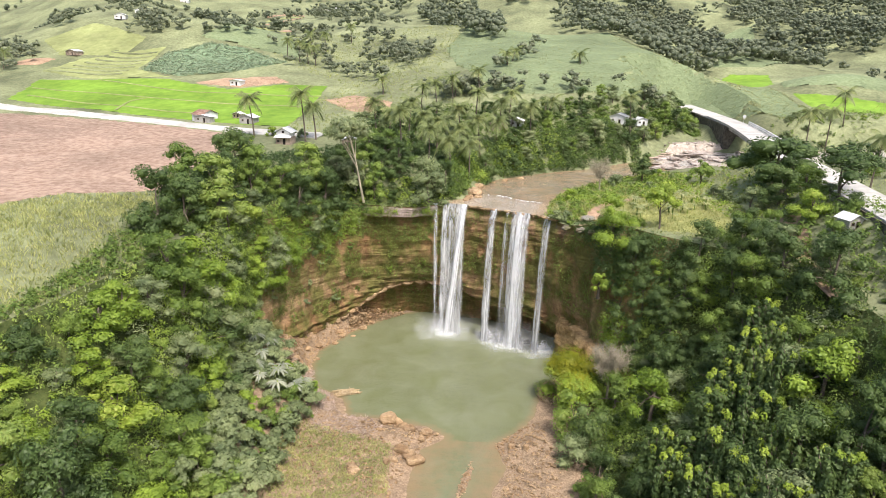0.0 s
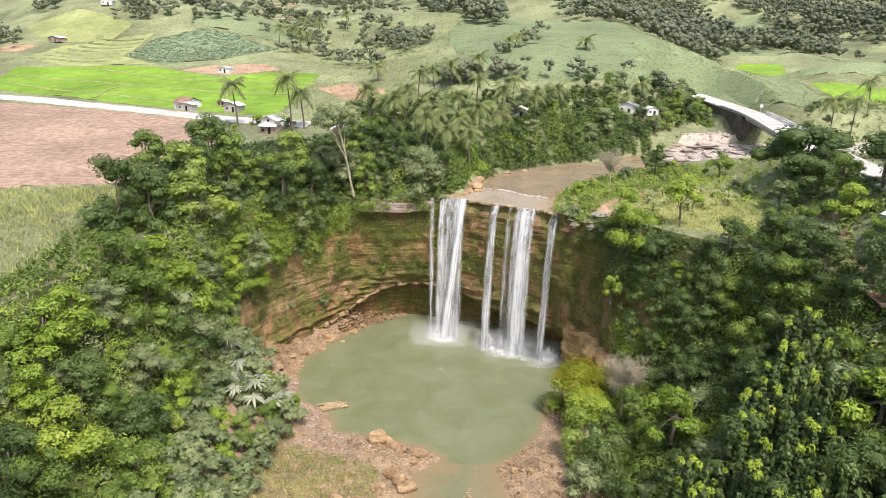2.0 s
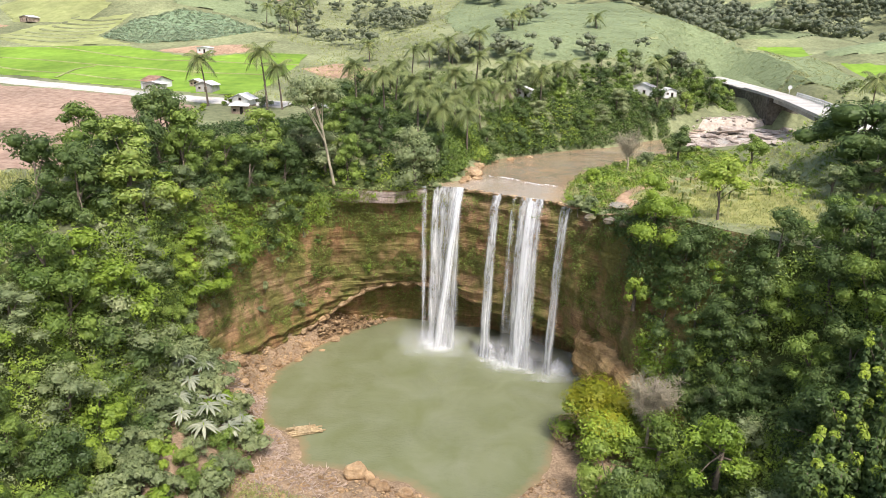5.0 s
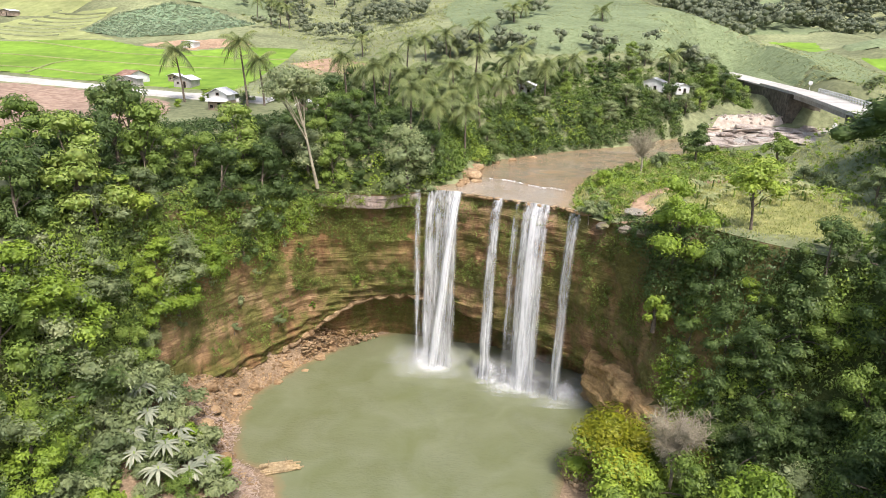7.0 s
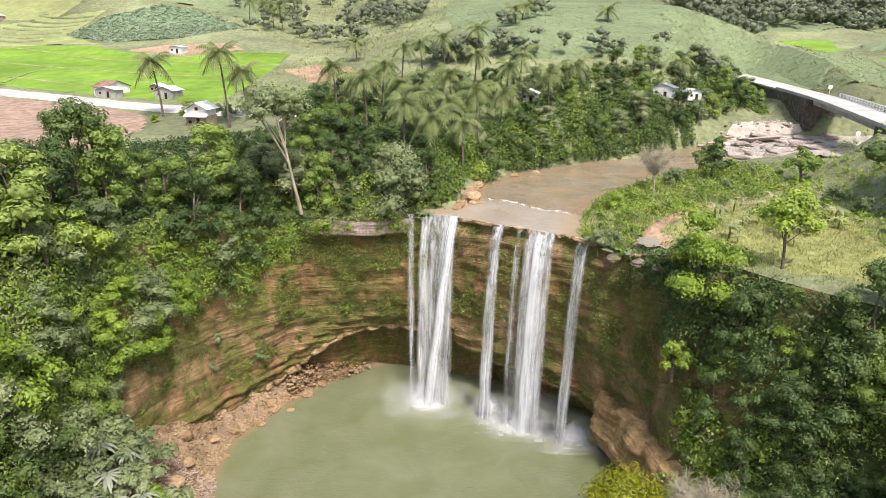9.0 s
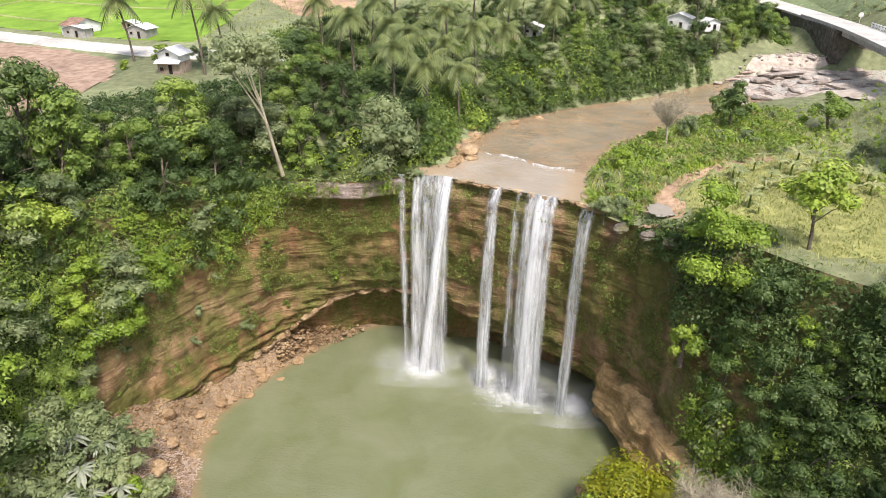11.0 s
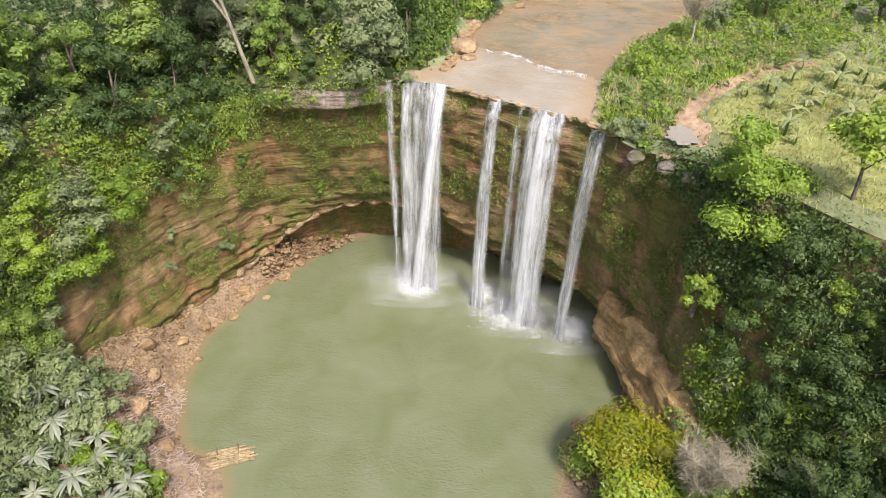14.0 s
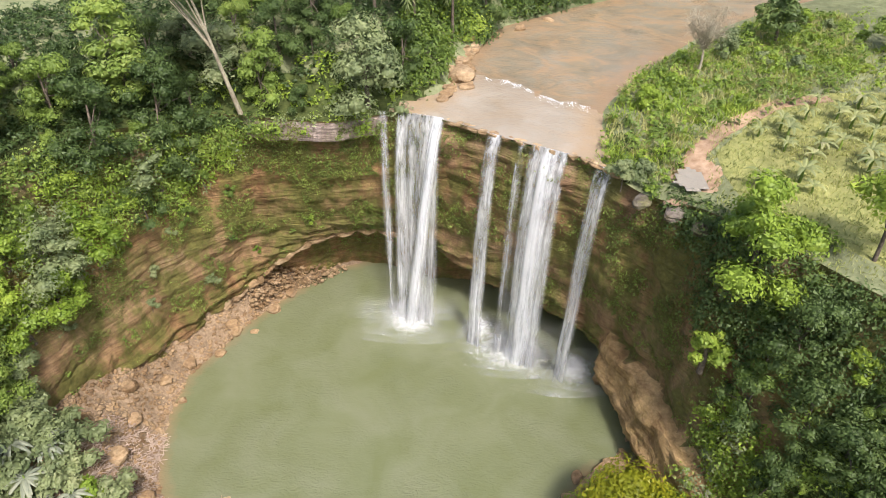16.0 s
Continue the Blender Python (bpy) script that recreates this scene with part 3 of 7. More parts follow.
solid("rim_ground", rim_me, "dark green overgrown earth along the gorge rim", "ground", kind="structure")

# the gorge's walls: bare layered rock round the pool, earth slopes nearer
ROWS_UP = 110
CLIFF = smooth(5 * 14, 7 * 14, np.arange(n_rim)) * (1 - smooth(18.3 * 14, 20 * 14, np.arange(n_rim)))
ARCH = np.interp(np.arange(n_rim) / 14, [0, 7, 8.5, 9.3, 9.8, 10.4, 11, 12, 13, 14, 15, 16, 16.5, 18, 24], [1.2, 1.2, 1.7, 3.2, 5.4, 7.4, 8.3, 8.5, 7.4, 5.6, 4.5, 3.6, 0.3, 0.3, 1])


BUTTRESS_TOP = 7.6


def wall_point(i, u):
    """A point of the gorge's wall: i along it (may be a fraction), u from foot to rim."""
    j, f = int(min(i, n_rim - 2)), i - int(min(i, n_rim - 2))
    row = LINE[j] * (1 - f) + LINE[j + 1] * f
    c, arch = CLIFF[j], ARCH[j]
    z = -1.2 + (row[4] + 1.2) * (u ** (1.0 + 0.35 * (1 - c)))
    g = u
    x, y = row[0] * (1 - g) + row[2] * g, row[1] * (1 - g) + row[3] * g
    a, b = FOOT[max(j - 2, 0)], FOOT[min(j + 2, n_rim - 1)]
    t = Vector((b[0] - a[0], b[1] - a[1])).normalized()
    inward = Vector((t.y, -t.x))
    bed = fbm(x * 0.025, y * 0.025, z * 1.5)
    d = c * (0.2 * bed + 0.9 * fbm(x * 0.16, y * 0.16, z * 0.10 + 9) + 0.4 * fbm(x * 0.6, y * 0.6, z * 0.5) + 0.12 * fbm(x * 1.6, y * 1.6, z * 2.6))
    shelf = float(smooth(arch + 0.2, arch + 0.8, z) * smooth(arch + 4.2, arch + 3.0, z))
    d += c * shelf * (0.13 * math.sin(z * 6.2 + 2 * fbm(x * 0.1, y * 0.1, 4.0)) + 0.3)
    d += c * (1.9 * float(smooth(arch - 0.5, arch + 0.35, z)) - 1.2 + 0.5 * float(smooth(arch + 2.2, arch + 2.5, z + 0.8 * bed)))
    d -= c * 2.2 * float(smooth(12.4, 13.4, i / 14) * smooth(17.0, 16.0, i / 14) * smooth(arch + 0.2, arch - 0.8, z))
    d += (1 - c) * 1.1 * fbm(x * 0.12, y * 0.12, z * 0.12)
    foot = float(smooth(16.0, 16.5, i / 14) * smooth(19.6, 19.0, i / 14))
    if foot:
        cut = BUTTRESS_TOP + 0.5 * fbm(x * 0.3, y * 0.3, 2.0)
        below = float(smooth(cut + 0.25, cut - 0.25, z))
        crack = abs(math.sin((y * 0.55 - z * 0.42) + 1.5 * fbm(x * 0.15, y * 0.15, z * 0.15)))
        d += foot * (below * (1.0 + 0.06 * (cut - z) - 0.45 * max(0.0, 1 - crack * 7) + 0.42 * fbm(x * 0.05, y * 0.05, 7.3 * math.floor((z + 0.22 * y + 0.5 * fbm(x * 0.2, y * 0.2, 1.0)) * 1.25)))
                     - 0.8 * float(smooth(cut - 0.1, cut + 0.3, z) * smooth(cut + 2.6, cut + 0.8, z)))
    d = d * float(smooth(1.0, 0.9, u)) - c * 0.7 * float(smooth(0.6, 0.9, u)) * float(smooth(1.0, 0.97, u))
    d += 1.1 * float(smooth(9.5, 9.9, i / 14) * smooth(12.1, 11.7, i / 14) * smooth(24.1, 24.4, z + 0.3 * bed) * smooth(26.1, 25.7, z + 0.3 * bed))
    d -= 5.5 * math.exp(-((i / 14 - 19.95) / 0.42) ** 2 - ((u - 0.68) / 0.13) ** 2)
    return Vector((x + inward.x * d, y + inward.y * d, z))


wall_v = [wall_point(i, j / ROWS_UP) for i in range(n_rim) for j in range(ROWS_UP + 1)]
wall_f, wall_slot = [], []
for i in range(n_rim - 1):
    for j in range(ROWS_UP):
        o = i * (ROWS_UP + 1) + j
        wall_f.append((o, o + ROWS_UP + 1, o + ROWS_UP + 2, o + 1))
        p = wall_v[o]
        bare = 16.2 * 14 < i < 19.7 * 14 and p.z < BUTTRESS_TOP + 0.5 * fbm(p.x * 0.3, p.y * 0.3, 2.0)
        ledge = 9.6 * 14 < i < 12 * 14 and 24.2 < p.z < 26.0
        wall_slot.append(2 if bare else 3 if ledge else 1 if CLIFF[i] < 0.45 else 0)
wall_me = make_mesh("gorge_wall", wall_v, wall_f, [M["cliff"], M["soil"], M["buttress"], M["ledge_rock"]], True)
wall_me.polygons.foreach_set("material_index", wall_slot)
solid("gorge_wall", wall_me, "brown layered rock wall of the gorge with moss and a low cave", "cliff", kind="structure")

# the gorge's floor, and the pool with the stream that leaves it
POOL = [(-18.0, 99.5), (-18.8, 102), (-20.4, 103.5), (-22.6, 104), (-24.4, 105.2), (-25.8, 108.8), (-27, 114), (-27, 120), (-25, 124), (-22, 130), (-18, 135.5), (-14, 140), (-7, 143.5), (1.5, 141.5),
        (8, 139), (18, 133), (24, 128), (26, 120), (25, 114.5), (21.5, 111), (17.2, 110), (15.2, 107), (14, 102), (13, 98), (10, 93.5), (6.5, 90), (8, 84),
        (5.5, 78), (5, 70), (4.5, 40), (4, -60), (-5, -60), (-5.5, 40), (-6, 70), (-6, 77), (-5, 88), (-1, 91.5), (-4, 94), (-11, 96), (-17, 96.5)]
POOL_LINE = POOL + POOL[:1]


def shore(x, y):
    """Metres from the water's edge, positive on land."""
    d, _ = seg_dist(x, y, POOL_LINE)
    return np.where(inside(x, y, POOL), -d, d)


# the overgrown bank of fallen earth between the slope and the shore
BANK = [(-35, 110), (-30.4, 107.4), (-27.6, 104.4), (-24.2, 101.6), (-21.4, 98.6), (-21.2, 92), (-22.8, 86), (-23, 60), (-44, 60), (-44, 106)]
BANK_EDGE = BANK[:8]


def bank_height(x, y):
    d, _ = seg_dist(x, y, BANK_EDGE)
    return np.where(inside(x, y, BANK), np.minimum(0.62 * d, 4.2), 0.0)


def floor_z(x, y):
    d = shore(x, y)
    wob = 0.22 * np.sin(x * 1.1 + 2 * np.sin(y * 0.7)) * np.sin(y * 1.3 + x * 0.3) + 0.12 * np.sin(x * 3.1 + y * 2.3)
    scree = smooth(-18, -23, x) * smooth(99, 106, y) * (0.75 * np.clip(d - 1.2, 0, 6) + 0.25 * np.clip(d, 0, 3))
    bar = scree + 1.1 * np.exp(-(((x - 2.2 - (y - 82) * 0.22) / 0.8) ** 2 + ((y - 81) / 5.0) ** 2))
    return bank_height(x, y) + bar + np.where(d > 0, np.minimum(0.26 * d, 0.9 + 0.07 * d), np.maximum(0.3 * d, np.where(y < 92, -0.7, -2.2))) + 0.05 + wob * smooth(-1, 1.5, d)


def near_floor(gx, gy):
    d, _ = seg_dist(gx, gy, FOOT_POLY)
    return inside(gx, gy, FOOT_POLY) | (d < 4.0)


floor_me = grid_mesh("gorge_floor", np.arange(-38, 32, 0.8), np.arange(-60, 146, 0.8), near_floor, floor_z, [M["earth"]])
solid("gorge_floor", floor_me, "sandy brown gravel floor of the gorge beside the pool", "ground", kind="structure")

BASES = [(-2.4, 131.3, 2.5), (6.0, 130.2, 1.4), (10.6, 126.6, 2.6), (16.9, 124.2, 1.8)]


def pool_water(gx, gy):
    return (shore(gx, gy) < 1.2) & near_floor(gx, gy)


pool_me = grid_mesh("pool_water", np.arange(-30, 28, 0.7), np.arange(-60, 146, 0.7), pool_water, lambda x, y: 0 * x, [M["pool"]])
pv = np.array([v.co for v in pool_me.vertices])
attribute(pool_me, "shore", np.clip(-shore(pv[:, 0], pv[:, 1]), 0, 20) * np.where(pv[:, 1] < 91, 0.22, 1.0))
attribute(pool_me, "foam", sum(0.8 * np.exp(-(np.hypot(pv[:, 0] - bx, pv[:, 1] - by + 0.3) / br) ** 2) + 0.2 * np.exp(-(np.hypot(pv[:, 0] - bx, (pv[:, 1] - by + 4) * 0.6) / (br * 2.4)) ** 2) for bx, by, br in BASES))
solid("pool_water", pool_me, "cloudy olive green water of the plunge pool", "water", kind="structure")


def river_keep(gx, gy):
    d, half, _ = river_at(gx, gy)
    r, _ = seg_dist(gx, gy, RIM_LIST)
    return (d < half + 2.5) & (~inside(gx, gy, RIM_POLY) | (r < 0.9))


def river_pull(gx, gy):
    r, s = seg_dist(gx, gy, RIM_LIST)
    j = np.clip(s.astype(int), 0, n_rim - 2)
    f = s - j
    nx, ny = RIM[j, 0] * (1 - f) + RIM[j + 1, 0] * f, RIM[j, 1] * (1 - f) + RIM[j + 1, 1] * f
    inn = inside(gx, gy, RIM_POLY) & (r < 0.95)
    return np.where(inn, nx, gx), np.where(inn, ny, gy)


def step_y(x):
    """The low step in the river bed above the lip."""
    return 141.4 - 0.72 * (x - 8) + 0.6 * np.sin(x * 0.9) + 0.25 * np.sin(x * 2.7)


river_me = grid_mesh("river_water", np.arange(-8, 134, 0.9), np.arange(120, 216, 0.9), river_keep, lambda x, y: river_at(x, y)[2], [M["river"]], river_pull)
rv = np.array([v.co for v in river_me.vertices])
rd, rh, rl = river_at(rv[:, 0], rv[:, 1])
attribute(river_me, "shore", np.clip(rh - rd, 0, 20) * 0.5)
step = np.exp(-((rv[:, 1] - step_y(rv[:, 0])) / 1.0) ** 2) * smooth(4, 7, rv[:, 0]) * smooth(17, 15, rv[:, 0])
attribute(river_me, "foam", 0.16 * step + 0.52 * smooth(46, 54, rv[:, 0]) + 0.18 * np.exp(-((rv[:, 1] - 131 + 0.45 * (rv[:, 0] - 8)) / 4.0) ** 2))
# between step and lip: the water with sky sheen in its colour
river_me.materials.append(M["lip_water"])
lip_faces = []
for f in river_me.polygons:
    lip_faces.append(1 if f.center.y < step_y(f.center.x) and f.center.x < 22 else 0)
river_me.polygons.foreach_set("material_index", lip_faces)
solid("river_water", river_me, "shallow brown river running to the lip of the falls", "water", kind="structure")


# ---- fields and road, laid over the land ----
def draped(name, poly, step, lift, material, label, category, kind="structure"):
    """A field with the outline of poly, following the land."""
    line = list(poly) + [poly[0]]
    p = np.array(poly, float)

    def keep(gx, gy):
        d, _ = seg_dist(gx, gy, line)
        return inside(gx, gy, poly) | (d < step * 0.75)

    def pull(gx, gy):
        d, s = seg_dist(gx, gy, line)
        q = np.array(line, float)
        j = np.clip(s.astype(int), 0, len(line) - 2)
        f = s - j
        nx, ny = q[j, 0] * (1 - f) + q[j + 1, 0] * f, q[j, 1] * (1 - f) + q[j + 1, 1] * f
        snap = ~inside(gx, gy, poly)
        return np.where(snap, nx, gx), np.where(snap, ny, gy)

    me = grid_mesh(name, np.arange(p[:, 0].min() - step, p[:, 0].max() + step * 1.01, step), np.arange(p[:, 1].min() - step, p[:, 1].max() + step * 1.01, step), keep,
                   lambda x, y: ground_z(x, y) + np.where(seg_dist(x, y, line)[0] < 0.02, -0.12, lift), [material], pull)
    me.polygons.foreach_set("use_smooth", [False] * len(me.polygons))
    return solid(name, me, label, category, kind=kind)


ROAD = catmull([(-230, 232), (-136, 196), (-114, 187.5), (-95, 181.5), (-76, 174), (-60, 169), (-46, 165), (-34, 162)], 6)


def strip(name, line, half, lift, material, label, category):
    """A band of ground along a line: its edges sunk into the land, its middle raised."""
    p = np.array(line, float)[:, :2]
    run = np.concatenate([[0], np.cumsum(np.linalg.norm(np.diff(p, axis=0), axis=1))])
    at = np.linspace(0, run[-1], max(int(run[-1] / 1.2), 3))
    p = np.stack([np.interp(at, run, p[:, 0]), np.interp(at, run, p[:, 1])], 1)
    t = np.gradient(p, axis=0)
    t /= np.linalg.norm(t, axis=1)[:, None]
    side = np.stack([-t[:, 1], t[:, 0]], 1)
    cross = [(-1.0, -0.15), (-0.9, lift), (-0.3, lift + 0.02), (0.3, lift + 0.02), (0.9, lift), (1.0, -0.15)]
    w = half * (1 + 0.06 * np.sin(at * 0.7) + 0.04 * np.sin(at * 1.9))[:, None]
    v = np.stack([np.column_stack([p + side * w * a, ground_z(*(p + side * w * a).T) + z]) for a, z in cross], 1).reshape(-1, 3)
    f = [(i * 6 + c + 1, i * 6 + c, i * 6 + c + 6, i * 6 + c + 7) for i in range(len(p) - 1) for c in range(5)]
    return solid(name, make_mesh(name, v, f, [material]), label, category, kind="structure")


draped("ploughed_field", [(-150, 190), (-112, 182), (-94, 177.5), (-75, 170), (-60, 165), (-52, 160), (-47, 148), (-49, 133), (-52, 113), (-66, 109), (-74, 101), (-100, 96), (-170, 96)],
       2.0, 0.12, M["ploughed"], "bare pinkish brown ploughed field beside the road", "field")
strip("road", ROAD, 3.0, 0.2, M["concrete"], "pale concrete country road past the fields", "road")
draped("rice_field", [(-143, 207), (-152, 238), (-127, 243), (-106, 243), (-92, 236), (-80, 229), (-64, 238), (-48, 238), (-46, 196), (-45, 172), (-58, 175), (-76, 180), (-95, 188), (-115, 195)],
       2.0, 0.15, M["paddy"], "bright green paddy of young rice", "field")
draped("maize_field", [(-124, 257), (-123, 280), (-110, 293), (-92, 291), (-72, 276), (-88, 256), (-105, 247)], 2.0, 0.3, M["maize"], "bluish green maize field on a low hill", "field")
draped("terraced_field", [(-160, 252), (-155, 272), (-126, 288), (-124.5, 258), (-106, 245), (-138, 242)], 2.0, 0.2, M["stubble"], "yellow green terraced rice field", "field")
draped("cane_field", [(8, 203), (-4, 240), (-10, 290), (2, 345), (35, 385), (62, 350), (75, 290), (84, 246), (92, 214), (80, 205), (62, 210), (40, 205), (22, 203)],
       3.0, 0.3, M["cane"], "pale green sugar cane covering the hillside", "field")
draped("rice_field", [(84, 247), (92, 272), (112, 302), (127, 297), (117, 264), (104, 241), (94, 241)], 2.5, 0.2, M["paddy"], "bright green paddy behind the hill", "field")
draped("rice_field", [(105, 227.5), (116, 223), (128, 218.5), (138, 214), (124, 202.5), (104, 207)], 2.0, 0.2, M["paddy"], "bright green paddy beside the road", "field")

draped("cane_field", [(-186, 298), (-170, 314), (-138, 296), (-140, 277), (-166, 276)], 2.5, 0.4, M["stubble"], "yellowish field on a rounded hill", "field")
draped("cane_field", [(-116, 297), (-106, 324), (-72, 310), (-68, 285), (-92, 293)], 2.5, 0.5, M["cane"], "pale green field behind the maize", "field")
draped("cane_field", [(105, 234), (108, 244), (119, 259), (150, 264), (168, 242), (160, 225), (132, 225)], 2.5, 0.3, M["cane"], "pale green cane on a low hill by the paddy", "field")
draped("cane_field", [(79, 203), (91, 216), (88, 240), (102, 237), (103.5, 228), (101.5, 207), (98, 198), (88, 192)], 2.5, 0.25, M["cane"], "pale green cane between the road and the paddy", "field")
draped("cane_field", [(109, 314), (150, 448), (180, 456), (150, 330), (130, 312)], 3.0, 0.6, M["cane"], "light green field between dark woods", "field")
for k in range(6):
    draped("terraced_field", [(-100 - 9 * k, 322 + 34 * k), (-84 - 8 * k, 330 + 38 * k), (-86 - 8 * k, 342 + 38 * k), (-104 - 9 * k, 336 + 34 * k)], 2.5, 0.4, M["dirt"] if k % 2 else M["stubble"], "brown terraced plots on the far slope", "field")

draped("gravel_bar", [(49, 184.5), (55, 189.5), (60, 193.5), (66, 197), (70.5, 196), (71.5, 188), (66, 188.5), (58, 189), (51, 184)], 1.0, 0.06, M["sand"], "pale bar of sand and gravel beside the rapids", "ground")
draped("gravel_bar", [(60, 171), (70, 169.5), (78, 166), (76, 158), (70, 151), (64, 152), (61, 160), (56, 168)], 1.0, 0.06, M["sand"], "pale sand bar under the bridge", "ground")
draped("clearing", [(25.5, 112.5), (27.4, 110.6), (29, 108.3), (31.2, 107.9), (33, 105.9), (35.4, 106.6), (37.2, 104.9), (39.8, 106.1), (42, 105.2), (43.2, 107.6), (44.9, 108.8), (46, 112), (47, 126), (46, 136), (38, 137), (30, 129.5), (26, 124.5)], 1.0, 0.05, M["clearing"], "trampled yellow green grass of a clearing", "ground")

# ---- the falls ----
def waterfall(rim_from, rim_to, count, width, speed, material, label, lean=0.0, seed=1):
    """Threads of water that leave the lip between two places along the rim and fall in an arc."""
    rnd = random.Random(seed)
    home = thing("waterfall", label, "waterfall", "streams of the falls")
    for k in range(count):
        s = rim_from + (rim_to - rim_from) * (k + rnd.uniform(0.1, 0.9)) / count
        j, f = int(s), s - int(s)
        lip = Vector(RIM[j] * (1 - f) + RIM[j + 1] * f)
        a, b = RIM[j - 1], RIM[j + 2]
        along = Vector((b[0] - a[0], b[1] - a[1], 0)).normalized()
        inward = Vector((along.y, -along.x, 0))
        v, w = speed * rnd.uniform(0.8, 1.15), width * rnd.uniform(0.7, 1.3)
        verts, edge, n = [], [], 26
        for q in range(n + 1):
            t = (q / n) ** 0.8
            z = lip.z + 0.3 - (lip.z + 0.45) * t
            fly = v * math.sqrt(2 * max(lip.z + 0.25 - z, 0) / 9.81)
            p = lip + inward * (fly + 0.2 - 0.45 * (1 - t) ** 6) + along * (lean * t ** 1.2 + 0.08 * math.sin(q * 0.6 + k * 2.1) * t)
            ww = w * (0.8 + 0.35 * t)
            for e, c in ((-1, 0.0), (-0.66, 0.45), (-0.3, 0.95), (0.3, 1.0), (0.66, 0.45), (1, 0.0)):
                verts.append((p.x + along.x * e * ww + inward.x * 0.2 * (1 - e * e), p.y + along.y * e * ww + inward.y * 0.2 * (1 - e * e), z))
                edge.append(c)
        faces = [(q * 6 + c, q * 6 + c + 1, q * 6 + c + 7, q * 6 + c + 6) for q in range(n) for c in range(5)]
        me = make_mesh("stream", verts, faces, [material], True)
        attribute(me, "edge", edge)
        part("stream", me, None, home)
    return home


def rim_index(x, y):
    return float(seg_dist(np.array([x]), np.array([y]), RIM_LIST)[1][0])


a0, a1 = rim_index(-3.7, 133.4), rim_index(1.2, 132.2)
waterfall(a0, a1, 9, 0.75, 0.8, M["fall"], "wide white curtain of falling water over the lip", seed=2)
waterfall(a1 - 1.5, a1 - 0.4, 5, 0.62, 1.2, M["fall_jet"], "thick white jet slanting down the curtain", -2.3, seed=3)
b0 = rim_index(-5.0, 133.5)
waterfall(b0 - 0.5, b0 + 0.4, 2, 0.6, 0.4, M["fall_thin"], "thin veil of water beside the curtain", seed=4)
b0 = rim_index(6.6, 129.2)
waterfall(b0 - 1.0, b0 + 1.0, 4, 0.6, 0.9, M["fall"], "narrow white stream of falling water", seed=5)
b0 = rim_index(9.2, 127.9)
waterfall(b0 - 0.5, b0 + 0.5, 2, 0.45, 0.9, M["fall_thin"], "thin white thread of falling water", seed=6)
waterfall(rim_index(10.2, 127.3), rim_index(13.3, 125.7), 8, 0.7, 0.95, M["fall"], "broad white stream of falling water", seed=7)
waterfall(rim_index(11.2, 126.8), rim_index(12.4, 126.2), 3, 0.5, 1.05, M["fall_jet"], "dense white core of the broad stream", seed=17)
b0 = rim_index(16.5, 123.6)
waterfall(b0 - 0.4, b0 + 1.0, 3, 0.55, 0.9, M["fall"], "narrow white stream at the end of the lip", seed=8)
waterfall(b0 - 1.8, b0 - 0.8, 2, 0.55, 0.6, M["fall_thin"], "faint veil of water over the rock", seed=9)


def mist(bx, by, br, seed):
    """Thin veils of spray standing over the place where a stream strikes."""
    rnd = random.Random(seed)
    home = thing("mist", "thin white mist drifting over the foot of the falls", "mist", "mist at the falls")
    for k in range(6):
        x, y, w, h = bx + rnd.uniform(-1, 1) * br * 0.6, by + 0.4 - 1.0 * k, br * rnd.uniform(1.7, 3.1), br * rnd.uniform(1.3, 2.5) * (1 - 0.1 * k)
        verts, edge, n = [], [], 8
        for j in range(n + 1):
            for i in range(n + 1):
                u, v = i / n * 2 - 1, j / n
                verts.append((x + u * w, y + 0.25 * math.sin(3 * u + k), 0.03 + v * h))
                edge.append(max(0.0, (1 - u * u)) ** 1.2 * (1 - v) ** 1.1 * (1.0 if i not in (0, n) else 0.0))
        faces = [(j * (n + 1) + i, j * (n + 1) + i + 1, (j + 1) * (n + 1) + i + 1, (j + 1) * (n + 1) + i) for j in range(n) for i in range(n)]
        me = make_mesh("veil", verts, faces, [M["mist"]], True)
        attribute(me, "edge", edge)
        part("veil", me, None, home)


for k, (bx, by, br) in enumerate(BASES):
    mist(bx, by, br, 40 + k)

# ---- trees ----
def leaf_blades(rng, centres, normals, size, stretch=1.7):
    """Pointed leaves at the places given, facing about along the normals."""
    n = len(centres)
    nr = normals + rng.normal(0, 0.36, (n, 3))
    nr /= np.linalg.norm(nr, axis=1)[:, None]
    t = np.cross(nr, rng.normal(0, 1, (n, 3)))
    t /= np.linalg.norm(t, axis=1)[:, None] + 1e-9
    b = np.cross(nr, t)
    s = (size * rng.uniform(0.6, 1.35, n))[:, None]
    tip, back = centres + t * s * stretch * 0.6, centres - t * s * stretch * 0.4
    verts = np.stack([back + b * s * 0.5, tip, back - b * s * 0.5], 1).reshape(-1, 3)
    return verts, np.arange(3 * n).reshape(-1, 3)


def clump_leaves(rng, blobs, count, size, up=0.25):
    w = np.array([b[3] ** 2 for b in blobs])
    pick = rng.choice(len(blobs), count, p=w / w.sum())
    d = rng.normal(0, 1, (count, 3))
    d[:, 2] = np.abs(d[:, 2]) * np.where(rng.random(count) < 0.78, 1, -1)
    d /= np.linalg.norm(d, axis=1)[:, None]
    bl = np.array(blobs)[pick]
    c = bl[:, :3] + d * bl[:, 3:4] * rng.uniform(0.78, 1.14, count)[:, None] * np.array([1, 1, 0.8])
    return leaf_blades(rng, c, d + np.array([0, 0, up]), size)


